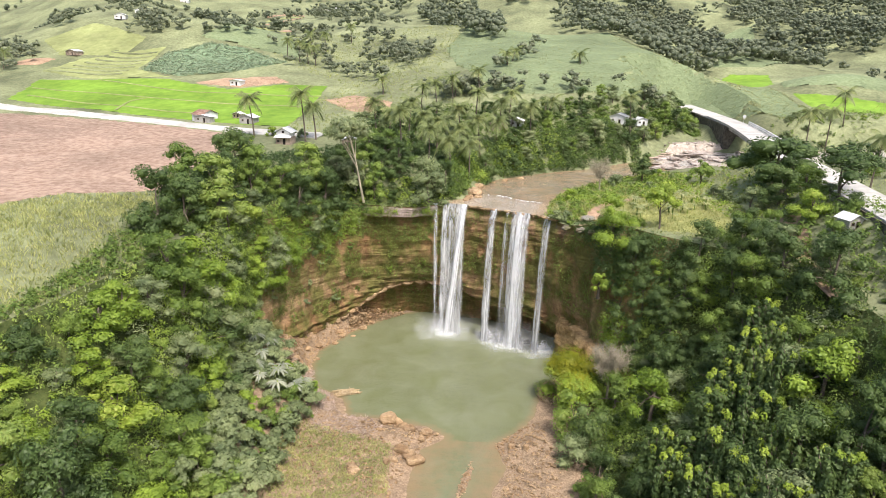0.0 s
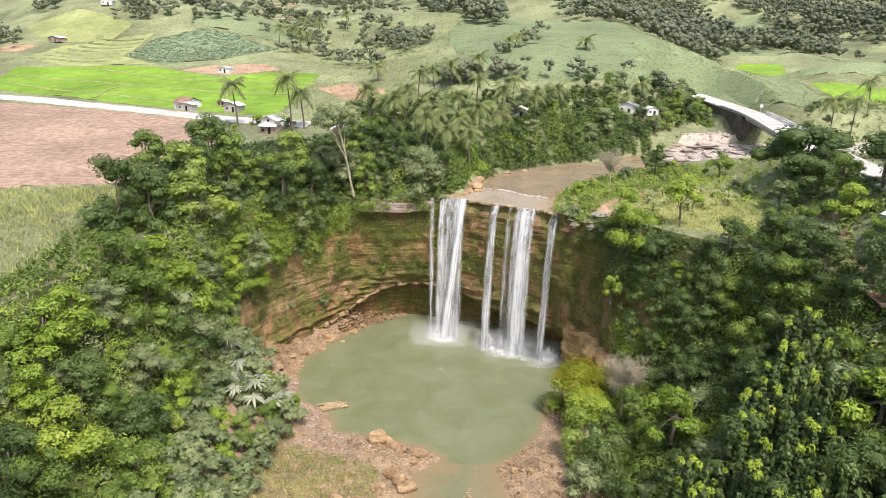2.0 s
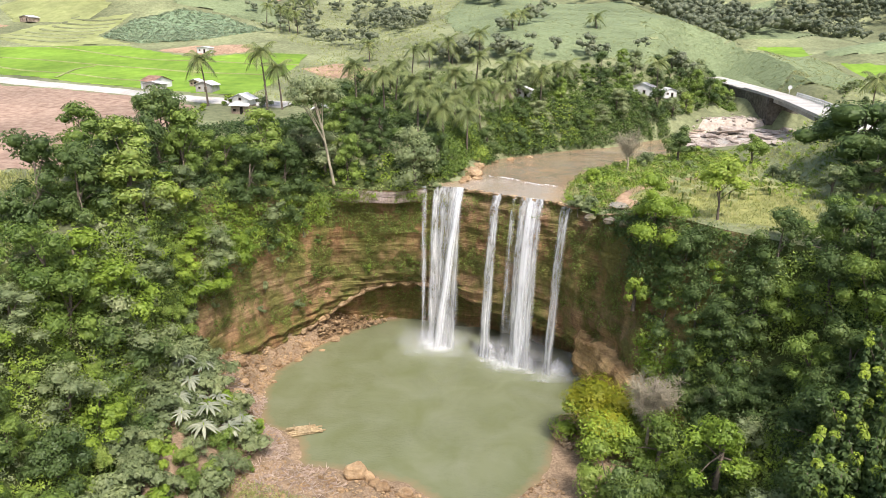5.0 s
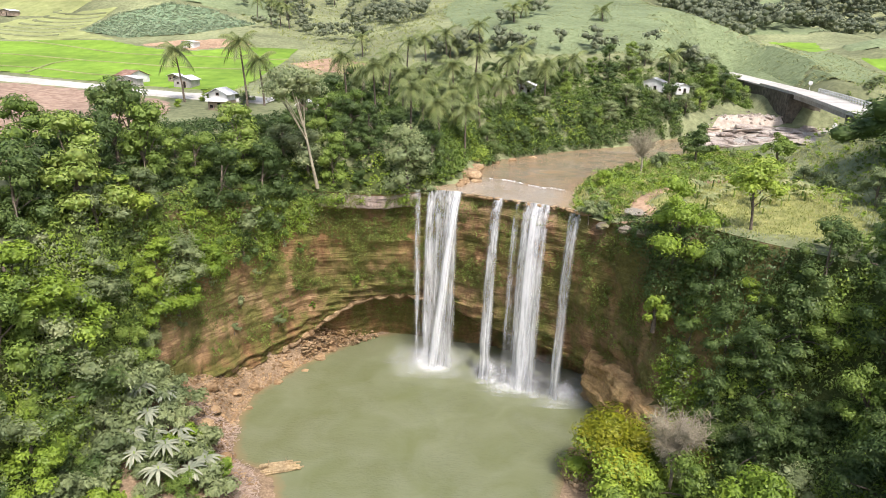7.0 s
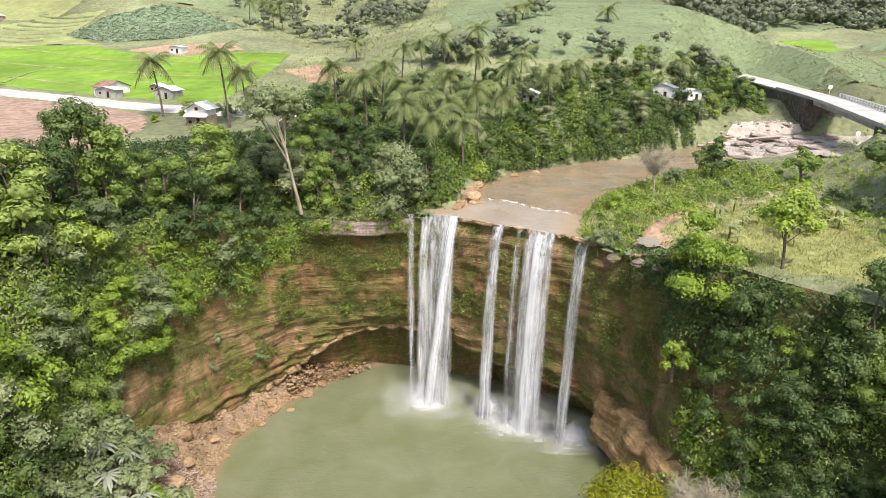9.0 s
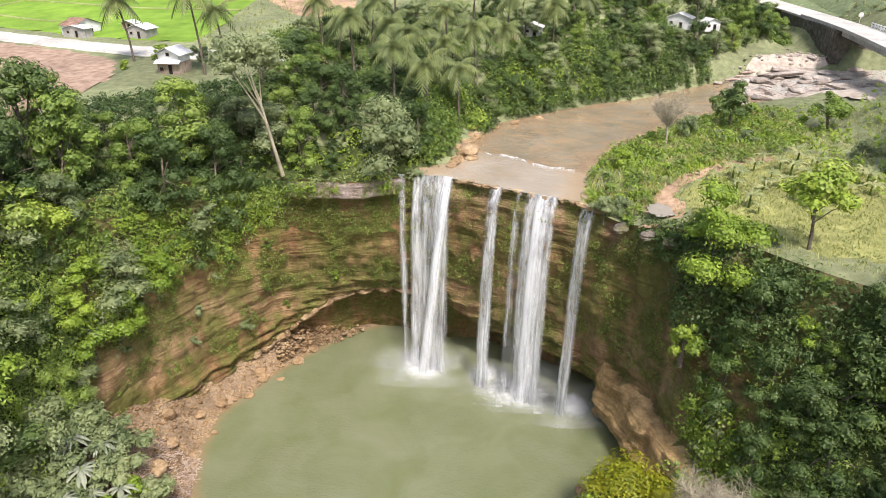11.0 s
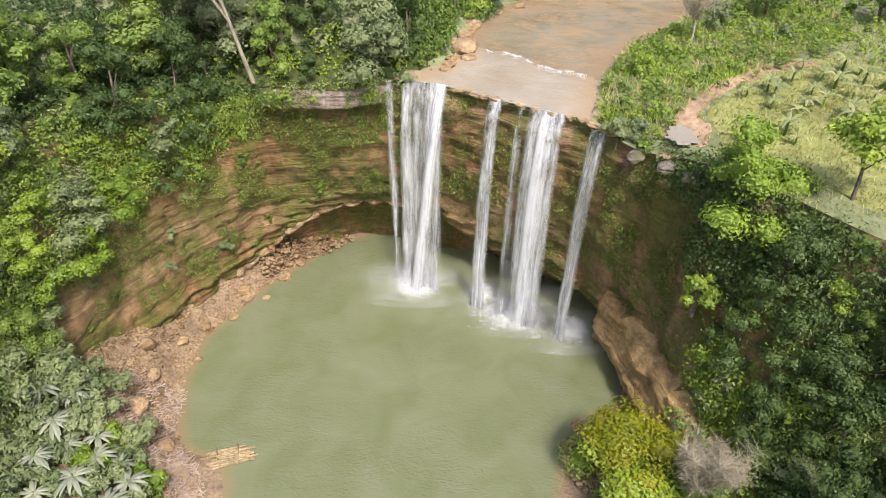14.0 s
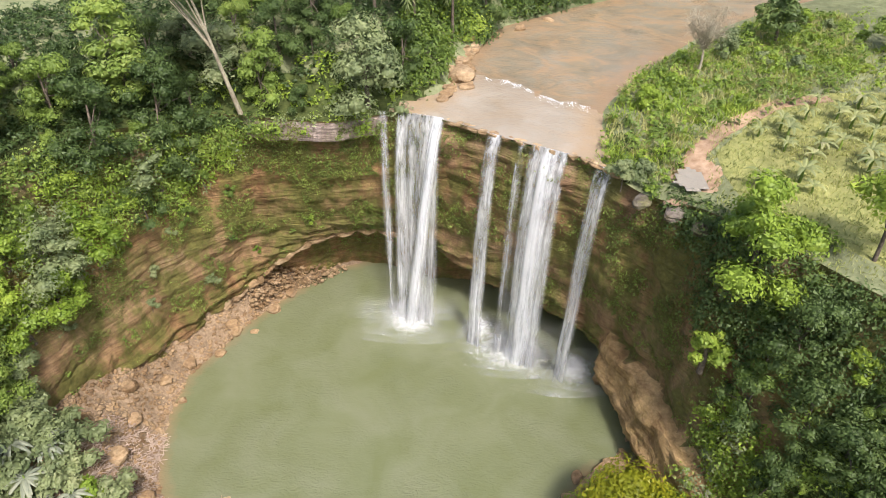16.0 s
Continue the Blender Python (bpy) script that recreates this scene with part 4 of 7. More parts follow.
ICO = bmesh.new()
bmesh.ops.create_icosphere(ICO, subdivisions=1, radius=1.0)
ICO_V, ICO_F = np.array([v.co for v in ICO.verts]), np.array([[v.index for v in f.verts] for f in ICO.faces])
ICO.free()


NO_QUADS = np.zeros((0, 4), int)


def array_mesh(name, verts, quads, tris, mats):
    """A mesh straight from arrays of quads and triangles."""
    me = bpy.data.meshes.new(name)
    nq, nt = len(quads), len(tris)
    me.vertices.add(len(verts))
    me.vertices.foreach_set("co", np.asarray(verts, np.float32).ravel())
    me.loops.add(nq * 4 + nt * 3)
    me.loops.foreach_set("vertex_index", np.concatenate([np.asarray(quads).ravel(), np.asarray(tris).ravel()]).astype(np.int32))
    me.polygons.add(nq + nt)
    me.polygons.foreach_set("loop_start", np.concatenate([np.arange(nq) * 4, nq * 4 + np.arange(nt) * 3]).astype(np.int32))
    for m in mats:
        me.materials.append(m)
    me.update(calc_edges=True)
    me.validate()
    return me


def crown_mesh(seed, blobs, leaves, size, material, up=0.25, core=0.64):
    rng = np.random.default_rng(seed)
    v, q = clump_leaves(rng, blobs, leaves, size, up)
    cores, tris, o = [], [q], len(v)
    for x, y, z, r in blobs:
        cores.append(ICO_V * rng.uniform(0.85, 1.15, (len(ICO_V), 1)) * r * core * np.array([1, 1, 0.8]) + (x, y, z))
        tris.append(ICO_F + o)
        o += len(ICO_V)
    return array_mesh("crown", np.vstack([v] + cores), NO_QUADS, np.vstack(tris), [material])


def blobs_for(seed, height, spread, count, low=0.42):
    """Clumps of a crown: uneven, fuller at the top, on an open shell."""
    rnd = random.Random(seed)
    out = []
    for k in range(count):
        a, h = k * 2.4 + rnd.uniform(-0.5, 0.5), rnd.uniform(0, 1)
        ring = spread * (0.95 - 0.6 * h ** 1.6) * rnd.uniform(0.35, 1.12)
        out.append((ring * math.cos(a), ring * math.sin(a), height * (low + (0.92 - low) * h) + rnd.uniform(-0.4, 0.4), spread * rnd.uniform(0.2, 0.46)))
    return out


def tree_kind(name, seed, height, spread, clumps, leaves, size, material, label, low=0.42, up=0.25, core=0.62, trunk=0.22):
    rnd = random.Random(seed)
    ob = thing(name, label, "tree")
    blobs = blobs_for(seed, height, spread, clumps, low)
    bend = Vector((rnd.uniform(-0.5, 0.5), rnd.uniform(-0.5, 0.5), 0))
    top = Vector((0, 0, height * 0.72)) + bend
    line = [Vector((0, 0, -1.0)), Vector((0, 0, height * 0.2)) + bend * 0.4, Vector((0, 0, height * 0.48)) + bend, top]
    pieces = [tube(line, [trunk * 1.35, trunk, trunk * 0.75, trunk * 0.4])]
    for b in rnd.sample(blobs, min(6, len(blobs))):
        start = line[1].lerp(line[2], rnd.uniform(0.2, 1.0))
        end = Vector(b[:3])
        pieces.append(tube([start, start.lerp(end, 0.5) + Vector((0, 0, 0.3)), end], [trunk * 0.5, trunk * 0.35, trunk * 0.15], 5))
    part("trunk", make_mesh("trunk", *join(pieces), [M["bark"]], True), None, ob)
    part("crown", crown_mesh(seed, blobs, leaves, size, material, up, core), None, ob)
    return ob


KINDS = {
    "dark_a": tree_kind("dark_broadleaf_tree", 11, 9, 3.9, 20, 4300, 0.195, M["leaf_dark"], "dense dark green broadleaf tree on the gorge side", 0.1),
    "dark_b": tree_kind("dark_rounded_tree", 12, 7.5, 3.4, 15, 3400, 0.195, M["leaf_dark"], "rounded dark green tree of the forest", 0.15),
    "mid_a": tree_kind("broadleaf_tree", 13, 9.5, 4.0, 20, 4300, 0.195, M["leaf_mid"], "broad green forest tree with clumped leaves", 0.1),
    "mid_b": tree_kind("slope_tree", 14, 7, 3.3, 15, 3400, 0.19, M["leaf_mid"], "mid green leafy tree on the slope", 0.15),
    "mid_c": tree_kind("tall_forest_tree", 15, 12.5, 3.8, 20, 3400, 0.25, M["leaf_mid"], "tall green tree above the forest edge", 0.2),
    "lime_a": tree_kind("leafy_tree", 16, 6.5, 3.2, 15, 3400, 0.19, M["leaf_lime"], "bright lime green young tree", 0.15),
    "grey_a": tree_kind("fine_leaved_tree", 17, 8.5, 3.6, 16, 3200, 0.19, M["leaf_grey"], "airy grey green tree with fine leaves", 0.12, 0.2, 0.6),
    "grey_b": tree_kind("bushy_tree", 18, 6.5, 3.3, 13, 2800, 0.19, M["leaf_grey"], "pale grey green bushy tree", 0.15, 0.2, 0.62),
    "bush": tree_kind("shrub", 19, 3.0, 2.0, 10, 1300, 0.18, M["leaf_mid"], "low green shrub on the bank", 0.15, 0.3, 0.74, 0.08),
    "bush_lime": tree_kind("shrub", 20, 2.6, 1.8, 10, 1200, 0.17, M["leaf_lime"], "low lime green shrub", 0.15, 0.3, 0.74, 0.07),
    "bush_grey": tree_kind("shrub", 21, 2.8, 1.9, 10, 1250, 0.17, M["leaf_grey"], "low grey green shrub among the trees", 0.15, 0.3, 0.7, 0.07),
}
for n, ob in enumerate(KINDS.values()):
    ob["category"] = "shrub" if ob.name.startswith("shrub") else "tree"
USED = set()


def plant(kind, x, y, z, size=1.0, rnd=random, tilt=0.0):
    """One tree of the kind; the first stays the model itself."""
    m = Matrix.Translation((x, y, z)) @ Euler((rnd.uniform(-tilt, tilt), rnd.uniform(-tilt, tilt), rnd.uniform(0, 6.28))).to_matrix().to_4x4()
    m = m @ Matrix.Diagonal((size * rnd.uniform(0.9, 1.15), size * rnd.uniform(0.9, 1.15), size * rnd.uniform(0.88, 1.12), 1))
    ob = KINDS[kind]
    if kind in USED:
        return copy_thing(ob, m)
    USED.add(kind)
    ob.matrix_basis = m
    return ob


TAKEN = {}


def free_spot(x, y, gap):
    cx, cy = int(x // 4), int(y // 4)
    for i in range(cx - 2, cx + 3):
        for j in range(cy - 2, cy + 3):
            for px, py, pg in TAKEN.get((i, j), ()):
                if (px - x) ** 2 + (py - y) ** 2 < (0.5 * (gap + pg)) ** 2:
                    return False
    TAKEN.setdefault((cx, cy), []).append((x, y, gap))
    return True


def pick(rnd, table):
    return rnd.choices([t[0] for t in table], [t[1] for t in table])[0]


def wood(seed, poly, tries, gap, table, small=0.8, large=1.2, height=None):
    """Trees scattered in a patch of the open land."""
    rnd = random.Random(seed)
    p = np.array(poly, float)
    lo, hi = p.min(0), p.max(0)
    for _ in range(tries):
        x, y = rnd.uniform(lo[0], hi[0]), rnd.uniform(lo[1], hi[1])
        d, half, _ = river_at(np.array([x]), np.array([y]))
        if inside(np.array([x]), np.array([y]), poly)[0] and d[0] > half[0] + 0.6 and free_spot(x, y, gap):
            plant(pick(rnd, table), x, y, float(ground_z(np.array([x]), np.array([y]))[0]) - 0.2, rnd.uniform(small, large), rnd)


TAKEN_WALL = {}


def wall_wood(seed, i0, i1, u0, u1, tries, gap, table, small=0.7, large=1.1):
    """Trees on the gorge's sides, between two places along the wall and two heights."""
    rnd = random.Random(seed)
    for _ in range(tries):
        i, u = rnd.uniform(i0, i1), rnd.uniform(u0, u1)
        p = wall_point(i, u)
        if p.y < 34:
            continue
        if abs(i / 14 - 19.95) < 0.26 and 0.6 < u < 0.77:
            continue
        c = tuple(int(v // 4) for v in p)
        near = [q for dx in (-1, 0, 1) for dy in (-1, 0, 1) for dz in (-1, 0, 1) for q in TAKEN_WALL.get((c[0] + dx, c[1] + dy, c[2] + dz), ())]
        if any((q - p).length < gap for q in near) or not open_place(p):
            continue
        TAKEN_WALL.setdefault(c, []).append(p)
        plant(pick(rnd, table), p.x, p.y, p.z - 0.5, rnd.uniform(small, large), rnd, 0.15)


def open_place(p):
    """No tree of its own stands close by."""
    return all((p.x - x) ** 2 + (p.y - y) ** 2 > (0.45 * g + 1.0) ** 2 for k in TAKEN_SINGLE for x, y, g in (k,))


TAKEN_SINGLE = []


# ---- trees with a shape of their own ----
def bare_tree(name, seed, height, spread, label, twigs=46):
    """A leafless crown of fine pale twigs."""
    rnd = random.Random(seed)
    ob = thing(name, label, "tree")
    fork = Vector((0, 0, height * 0.35))
    part("trunk", make_mesh("trunk", *tube([(0, 0, -1), (0.1, 0, height * 0.2), fork], [0.2, 0.15, 0.12]), [M["twig"]], True), None, ob)
    pieces = []
    for k in range(18):
        a = k * 2.4
        end = Vector((spread * 0.75 * math.cos(a) * rnd.uniform(0.3, 0.85), spread * 0.75 * math.sin(a) * rnd.uniform(0.3, 0.85), height * rnd.uniform(0.6, 0.95)))
        mid = fork.lerp(end, 0.5) + Vector((rnd.uniform(-0.3, 0.3), rnd.uniform(-0.3, 0.3), rnd.uniform(0, 0.5)))
        pieces.append(tube([fork, mid, end], [0.05, 0.035, 0.015], 4))
        for _ in range(twigs // 2):
            s = fork.lerp(mid, rnd.random()) if rnd.random() < 0.35 else mid.lerp(end, rnd.random())
            d = Vector((rnd.gauss(0, 1), rnd.gauss(0, 1), rnd.gauss(0.5, 0.8))).normalized() * spread * rnd.uniform(0.16, 0.32)
            pieces.append(tube([s, s + d * 0.5 + Vector((0, 0, 0.08)), s + d], [0.015, 0.012, 0.007], 3))
    part("bare_crown", make_mesh("bare_crown", *join(pieces), [M["twig"]]), None, ob)
    return ob


def palm_tree(seed, height, label, fronds=17, length=3.3):
    """A coconut palm: a bent trunk and arching fronds with hanging leaflets."""
    rnd = random.Random(seed)
    ob = thing("coconut_palm", label, "palm tree", "coconut palms")
    lean = Vector((rnd.uniform(-0.9, 0.9), rnd.uniform(-0.9, 0.9), 0))
    top = Vector((0, 0, height)) + lean
    part("trunk", make_mesh("trunk", *tube([(0, 0, -0.8), Vector((0, 0, height * 0.35)) + lean * 0.2, Vector((0, 0, height * 0.7)) + lean * 0.6, top], [0.24, 0.17, 0.14, 0.12]), [M["bark"]], True), None, ob)
    for k in range(fronds):
        a, rise = k * 2.4 + rnd.uniform(-0.2, 0.2), 1.15 - 1.5 * (k / fronds) + rnd.uniform(-0.1, 0.1)
        out, side = Vector((math.cos(a), math.sin(a), 0)), Vector((-math.sin(a), math.cos(a), 0))
        verts, faces, size = [], [], length * rnd.uniform(0.85, 1.1)
        spine = [top + out * size * s * (0.95 - 0.15 * s) + Vector((0, 0, size * (rise * s - 0.8 * s * s))) for s in [i / 12 for i in range(13)]]
        for i in range(12):
            p, q = spine[i], spine[i + 1]
            wide = size * 0.30 * math.sin(math.pi * min(0.12 + i / 12.5, 1.0)) + 0.05
            for sgn in (-1, 1):
                o = len(verts)
                tip = p.lerp(q, 1.6) + side * sgn * wide - Vector((0, 0, wide * 0.75))
                verts += [p, p.lerp(q, 0.9), tip]
                faces.append((o, o + 1, o + 2))
                o = len(verts)
                verts += [p + side * sgn * -0.03, p + side * sgn * 0.03, q + side * sgn * 0.02, q - side * sgn * 0.02]
                faces.append((o, o + 1, o + 2, o + 3))
        part("frond", make_mesh("frond", verts, faces, [M["leaf_palm"]]), None, ob)
    return ob


def broad_leaf_plant(name, seed, height, leaf, count, material, label, category, group, flat=0.5, wide=0.15):
    """A banana-like plant: a soft stem and long arching leaf blades."""
    rnd = random.Random(seed)
    ob = thing(name, label, category, group)
    part("stem", make_mesh("stem", *tube([(0, 0, -0.4), (0.03, 0, height * 0.5), (0, 0.03, height)], [0.13, 0.1, 0.06]), [M["leaf_mid"]], True), None, ob)
    for k in range(count):
        a, rise = k * 2.4 + rnd.uniform(-0.4, 0.4), rnd.uniform(flat, flat + 0.7)
        out, side = Vector((math.cos(a), math.sin(a), 0)), Vector((-math.sin(a), math.cos(a), 0))
        size, verts = leaf * rnd.uniform(0.75, 1.15), []
        for i in range(7):
            s = i / 6
            p = Vector((0, 0, height * 0.9)) + out * size * s + Vector((0, 0, size * (rise * s - (0.55 + 0.5 * rise) * s * s)))
            w = size * wide * math.sin(math.pi * min(0.06 + s * 0.93, 1)) ** 0.7 + 0.01
            verts += [p + side * w - Vector((0, 0, w * 0.45)), p, p - side * w - Vector((0, 0, w * 0.45))]
        faces = [(i * 3 + c, i * 3 + c + 1, i * 3 + c + 4, i * 3 + c + 3) for i in range(6) for c in range(2)]
        part("leaf", make_mesh("leaf", verts, faces, [material]), None, ob)
    return ob


def candle_bush(seed, label):
    """A bush of upright leafy shoots with round yellow green tips."""
    rnd = random.Random(seed)
    rng = np.random.default_rng(seed)
    ob = thing("candle_bush", label, "shrub", "candle bushes")
    shoots, tips = [], []
    for k in range(15):
        a, r = k * 2.4, 1.9 * math.sqrt((k + 0.5) / 15)
        h = rnd.uniform(2.4, 4.2) - r * 0.5
        for q in range(5):
            shoots.append((r * math.cos(a), r * math.sin(a), h * (0.3 + 0.15 * q), 0.5 - 0.05 * q))
        tips.append((r * math.cos(a), r * math.sin(a), h, 0.3))
    part("stem", make_mesh("stem", *join([tube([(0, 0, -0.8), (t[0] * 0.6, t[1] * 0.6, t[2] * 0.5), t[:3]], [0.06, 0.05, 0.03], 4) for t in tips]), [M["bark"]], True), None, ob)
    part("foliage", crown_mesh(seed, shoots, 2000, 0.17, M["leaf_dark"], 0.5, 0.7), None, ob)
    for i in range(0, 15, 3):
        v, q = clump_leaves(rng, [tips[i]], 60, 0.14, 0.8)
        part("shoot_tip", array_mesh("shoot_tip", v, NO_QUADS, q, [M["leaf_tip"]]), None, ob, "yellow green shoot tip")
    return ob


def gz(x, y):
    return float(ground_z(np.array([x]), np.array([y]))[0])


def fz(x, y):
    return float(floor_z(np.array([x]), np.array([y]))[0])


def slope_z(x, y):
    """Height of the gorge's side under a place, by the wall's own surface."""
    w = WALL_ARRAY
    k = np.argmin((w[:, 0] - x) ** 2 + (w[:, 1] - y) ** 2)
    return float(w[k, 2])


WALL_ARRAY = np.array([tuple(v) for v in wall_v])


def put(ob, x, y, z, turn=0.0, size=1.0):
    ob.matrix_basis = pose(x, y, z, 0, 0, turn) @ Matrix.Diagonal((size, size, size, 1))
    free_spot(x, y, 3.0 * size)
    TAKEN_SINGLE.append((x, y, 3.0 * size))
    return ob


SILVER = [(-33.4, 106), (-33.2, 102.8), (-31, 103.6), (-31.6, 100.9), (-30.2, 99.6), (-28.4, 101), (-27.4, 98.8), (-25.9, 99.2), (-31.4, 97.4), (-27.4, 95.8), (-24, 97), (-24.6, 94.6), (-29.8, 94.2), (-26.6, 92.4)]
SHOREWOOD = [(-34.5, 108.6), (-30.4, 106.8), (-27.6, 103.8), (-24.2, 101), (-21.8, 98), (-21.6, 92), (-23.2, 86), (-23, 66), (-32, 66), (-34, 90), (-36, 100)]


def single_trees():
    orange = thing("orange_tree", "round tree with yellow and orange young leaves by the pool", "tree")
    clumps_of = blobs_for(51, 9, 4.4, 34, 0.2)
    part("trunk", make_mesh("trunk", *join([tube([(0, 0, -1), (0.1, 0, 2), (0.2, 0.1, 5)], [0.3, 0.24, 0.14])] + [tube([(0.1, 0, 2), b[:3]], [0.12, 0.04], 5) for b in clumps_of[::5]]), [M["bark"]], True), None, orange)
    part("crown", crown_mesh(51, [b for b in clumps_of if b[2] < 6.4], 8000, 0.17, M["leaf_lime"], 0.3, 0.62), None, orange)
    part("young_leaves", crown_mesh(510, [b for b in clumps_of if b[2] >= 6.0], 5200, 0.16, M["leaf_orange"], 0.4, 0.62), None, orange, "yellow orange young leaves")
    put(orange, 19.2, 101.5, -0.3, 20, 1.0).scale = (1.3, 1.3, 1.02)
    put(bare_tree("bare_tree", 52, 8.5, 4.2, "leafless grey tree with a dense crown of pale twigs", 300), 24.0, 98.2, 3.4, 0, 1.0).scale = (1.2, 1.2, 1.25)
    put(tree_kind("lone_tree", 53, 7, 3.0, 15, 2073, 0.22, M["leaf_lime"], "small bright green tree standing alone in the clearing", 0.52, 0.3, 0.6, 0.13), 32.4, 108.3, 29.4, 40)
    put(tree_kind("leaning_tree", 54, 17, 4.6, 24, 3600, 0.22, M["leaf_grey"], "tall leaning tree with a long bare pale trunk", 0.68, 0.2, 0.5, 0.2), -19.5, 131.5, 28, 0).rotation_euler = (0.05, -0.22, 0.3)
    for ob in [o for o in scene.objects if o.name.startswith("trunk") and o.parent and o.parent.name.startswith("leaning_tree")]:
        ob.data.materials[0] = M["twig"]
    put(tree_kind("leafy_tree", 78, 8, 3.2, 16, 2800, 0.2, M["leaf_mid"], "green tree standing before the leafless tree", 0.12), 24.4, 95.4, 2.0, 30, 1.0)
    put(bare_tree("bare_tree", 55, 7.5, 4.4, "pale leafless tree on the river bank", 150), 29, 142.5, gz(29, 142.5))
    put(tree_kind("river_tree", 56, 6.5, 3.3, 15, 2450, 0.24, M["leaf_dark"], "dark green spreading tree on the river bank", 0.3), 40, 151, gz(40, 151), 60)
    put(tree_kind("river_tree", 57, 5, 2.4, 11, 1696, 0.22, M["leaf_mid"], "small green tree beside the rapids", 0.35), 52, 147.5, gz(52, 147.5), 10)
    put(tree_kind("dark_tree", 58, 11, 4.8, 22, 3581, 0.25, M["leaf_dark"], "large very dark tree near the road", 0.3, 0.2, 0.8), 57, 125.5, gz(57, 125.5) - 2.0, 10).scale = (1.45, 1.45, 1.05)
    put(tree_kind("spreading_tree", 59, 10, 5.0, 14, 2450, 0.24, M["leaf_dark"], "wide flat-topped tree with dark layered branches", 0.62, 0.3, 0.6), 57.5, 104, gz(57.5, 104) - 1.5, 70).scale = (1.2, 1.2, 0.9)
    put(tree_kind("overhanging_tree", 60, 7.5, 3.8, 22, 4524, 0.18, M["leaf_grey"], "fine-leaved tree leaning over the lip of the falls", 0.05, 0.2, 0.5), -6.6, 134.6, 26.6, 30, 1.2)
    put(tree_kind("rim_tree", 61, 8, 3.6, 20, 5600, 0.16, M["leaf_lime"], "yellowish green tree on the cliff edge beside the clearing", 0.15, 0.3, 0.7), 25.6, 110.6, 24.5, 0, 1.15)
    put(tree_kind("leafy_tree", 62, 9, 3.6, 16, 2827, 0.25, M["leaf_mid"], "fresh green tree at the foot of the slope", 0.12), 18, 90, 0.2, 0, 0.95)
    put(tree_kind("lime_tree", 63, 7.5, 3.5, 16, 2827, 0.24, M["leaf_lime"], "rounded lime green tree above the slope", 0.2), 41, 71, 19.5, 0, 1.05)
    put(tree_kind("lime_tree", 64, 7, 3.4, 14, 2639, 0.24, M["leaf_lime"], "bright yellow green spreading tree", 0.25), 40, 66, 14.5, 80, 1.0)
    put(tree_kind("lime_tree", 65, 6.5, 3.2, 14, 2639, 0.22, M["leaf_lime"], "bright green young tree on the lower slope", 0.15), 27, 85, 9, 120, 1.0)
    put(tree_kind("lime_tree", 66, 6, 3.4, 14, 2639, 0.22, M["leaf_grey"], "pale whitish green tree on the slope", 0.2), 33, 59, 12, 50, 1.0)
    put(tree_kind("spreading_tree", 67, 11, 4.4, 18, 2827, 0.25, M["leaf_dark"], "tall dark tree with open spreading branches at the field edge", 0.5, 0.25, 0.6), -41, 119, 31.5, 15, 1.0)
    put(tree_kind("leafy_tree", 68, 3.2, 1.8, 10, 1319, 0.19, M["leaf_lime"], "bright lime shrub clinging to the cliff", 0.1), 23.6, 108.8, 17.6, 0, 1.0)
    put(bare_tree("bare_tree", 69, 5, 2.6, "small bleached leafless tree among green crowns", 60), 43.5, 72, 21, 0)
    for k, (x, y, crown) in enumerate([(-14.2, 155.3, 42), (-7.2, 146, 39), (-2.5, 145, 37), (1.5, 148, 36), (-3.2, 204, 46), (-3.6, 198, 48), (-12.3, 191, 46), (-8, 193, 47), (17, 176, 42),
                                      (-34.5, 158, 42.5), (-35.5, 152, 45.6), (-49.6, 159.5, 43.8), (-1, 160, 38), (-18, 163, 41), (8, 168, 39), (12, 186, 45), (46, 192, 44), (37, 229, 55), (-26, 215, 47), (-54, 320, 66),
                                      (-66, 292, 62), (-62, 300, 62), (4, 203, 50), (76, 128, 41), (-176, 256, 53), (-74, 282, 59), (-68, 278, 58), (-64, 276, 57), (-60, 272, 56), (13, 226, 55), (15, 232, 56), (-10, 160, 41), (-6, 155, 40), (4, 161, 40), (-1, 170, 42), (-14, 172, 43), (9, 178, 43), (-22, 170, 43), (3, 187, 45), (22, 183, 43), (94, 180, 42), (103, 190, 46), (86, 174, 42)]):
        g = gz(x, y)
        free_spot(x, y, 4.5)
        put(palm_tree(80 + k, max(crown - g + 1.3, 3.0), "coconut palm with a slim trunk and drooping grey green fronds", 18 if y < 180 else 12, 4.0), x, y, g)
    banana = broad_leaf_plant("banana_plant", 70, 1.1, 1.35, 7, M["leaf_banana"], "small banana plant in the clearing", "banana plant", "banana plants of the clearing", 0.9, 0.12)
    rnd = random.Random(71)
    first = True
    for _ in range(120):
        x, y = rnd.uniform(26, 47), rnd.uniform(112, 138)
        if not inside(np.array([x]), np.array([y]), [(28, 119), (31, 116), (37, 114), (47, 120), (46, 134), (36, 134), (30, 127)])[0] or not free_spot(x, y, 1.5):
            continue
        m = pose(x, y, gz(x, y), 0, 0, rnd.uniform(0, 360)) @ Matrix.Diagonal((*[rnd.uniform(0.6, 1.15)] * 3, 1))
        if first:
            banana.matrix_basis, first = m, False
        else:
            copy_thing(banana, m)
    silver = broad_leaf_plant("silver_banana", 72, 3.4, 1.7, 20, M["leaf_silver"], "wild banana with long silvery grey leaves on the bank", "banana plant", "silvery plants on the bank", 0.2, 0.1)
    places = []
    for x, y in SILVER:
        places.append((x, y, fz(x, y) - 0.2, rnd.uniform(0.85, 1.2)))
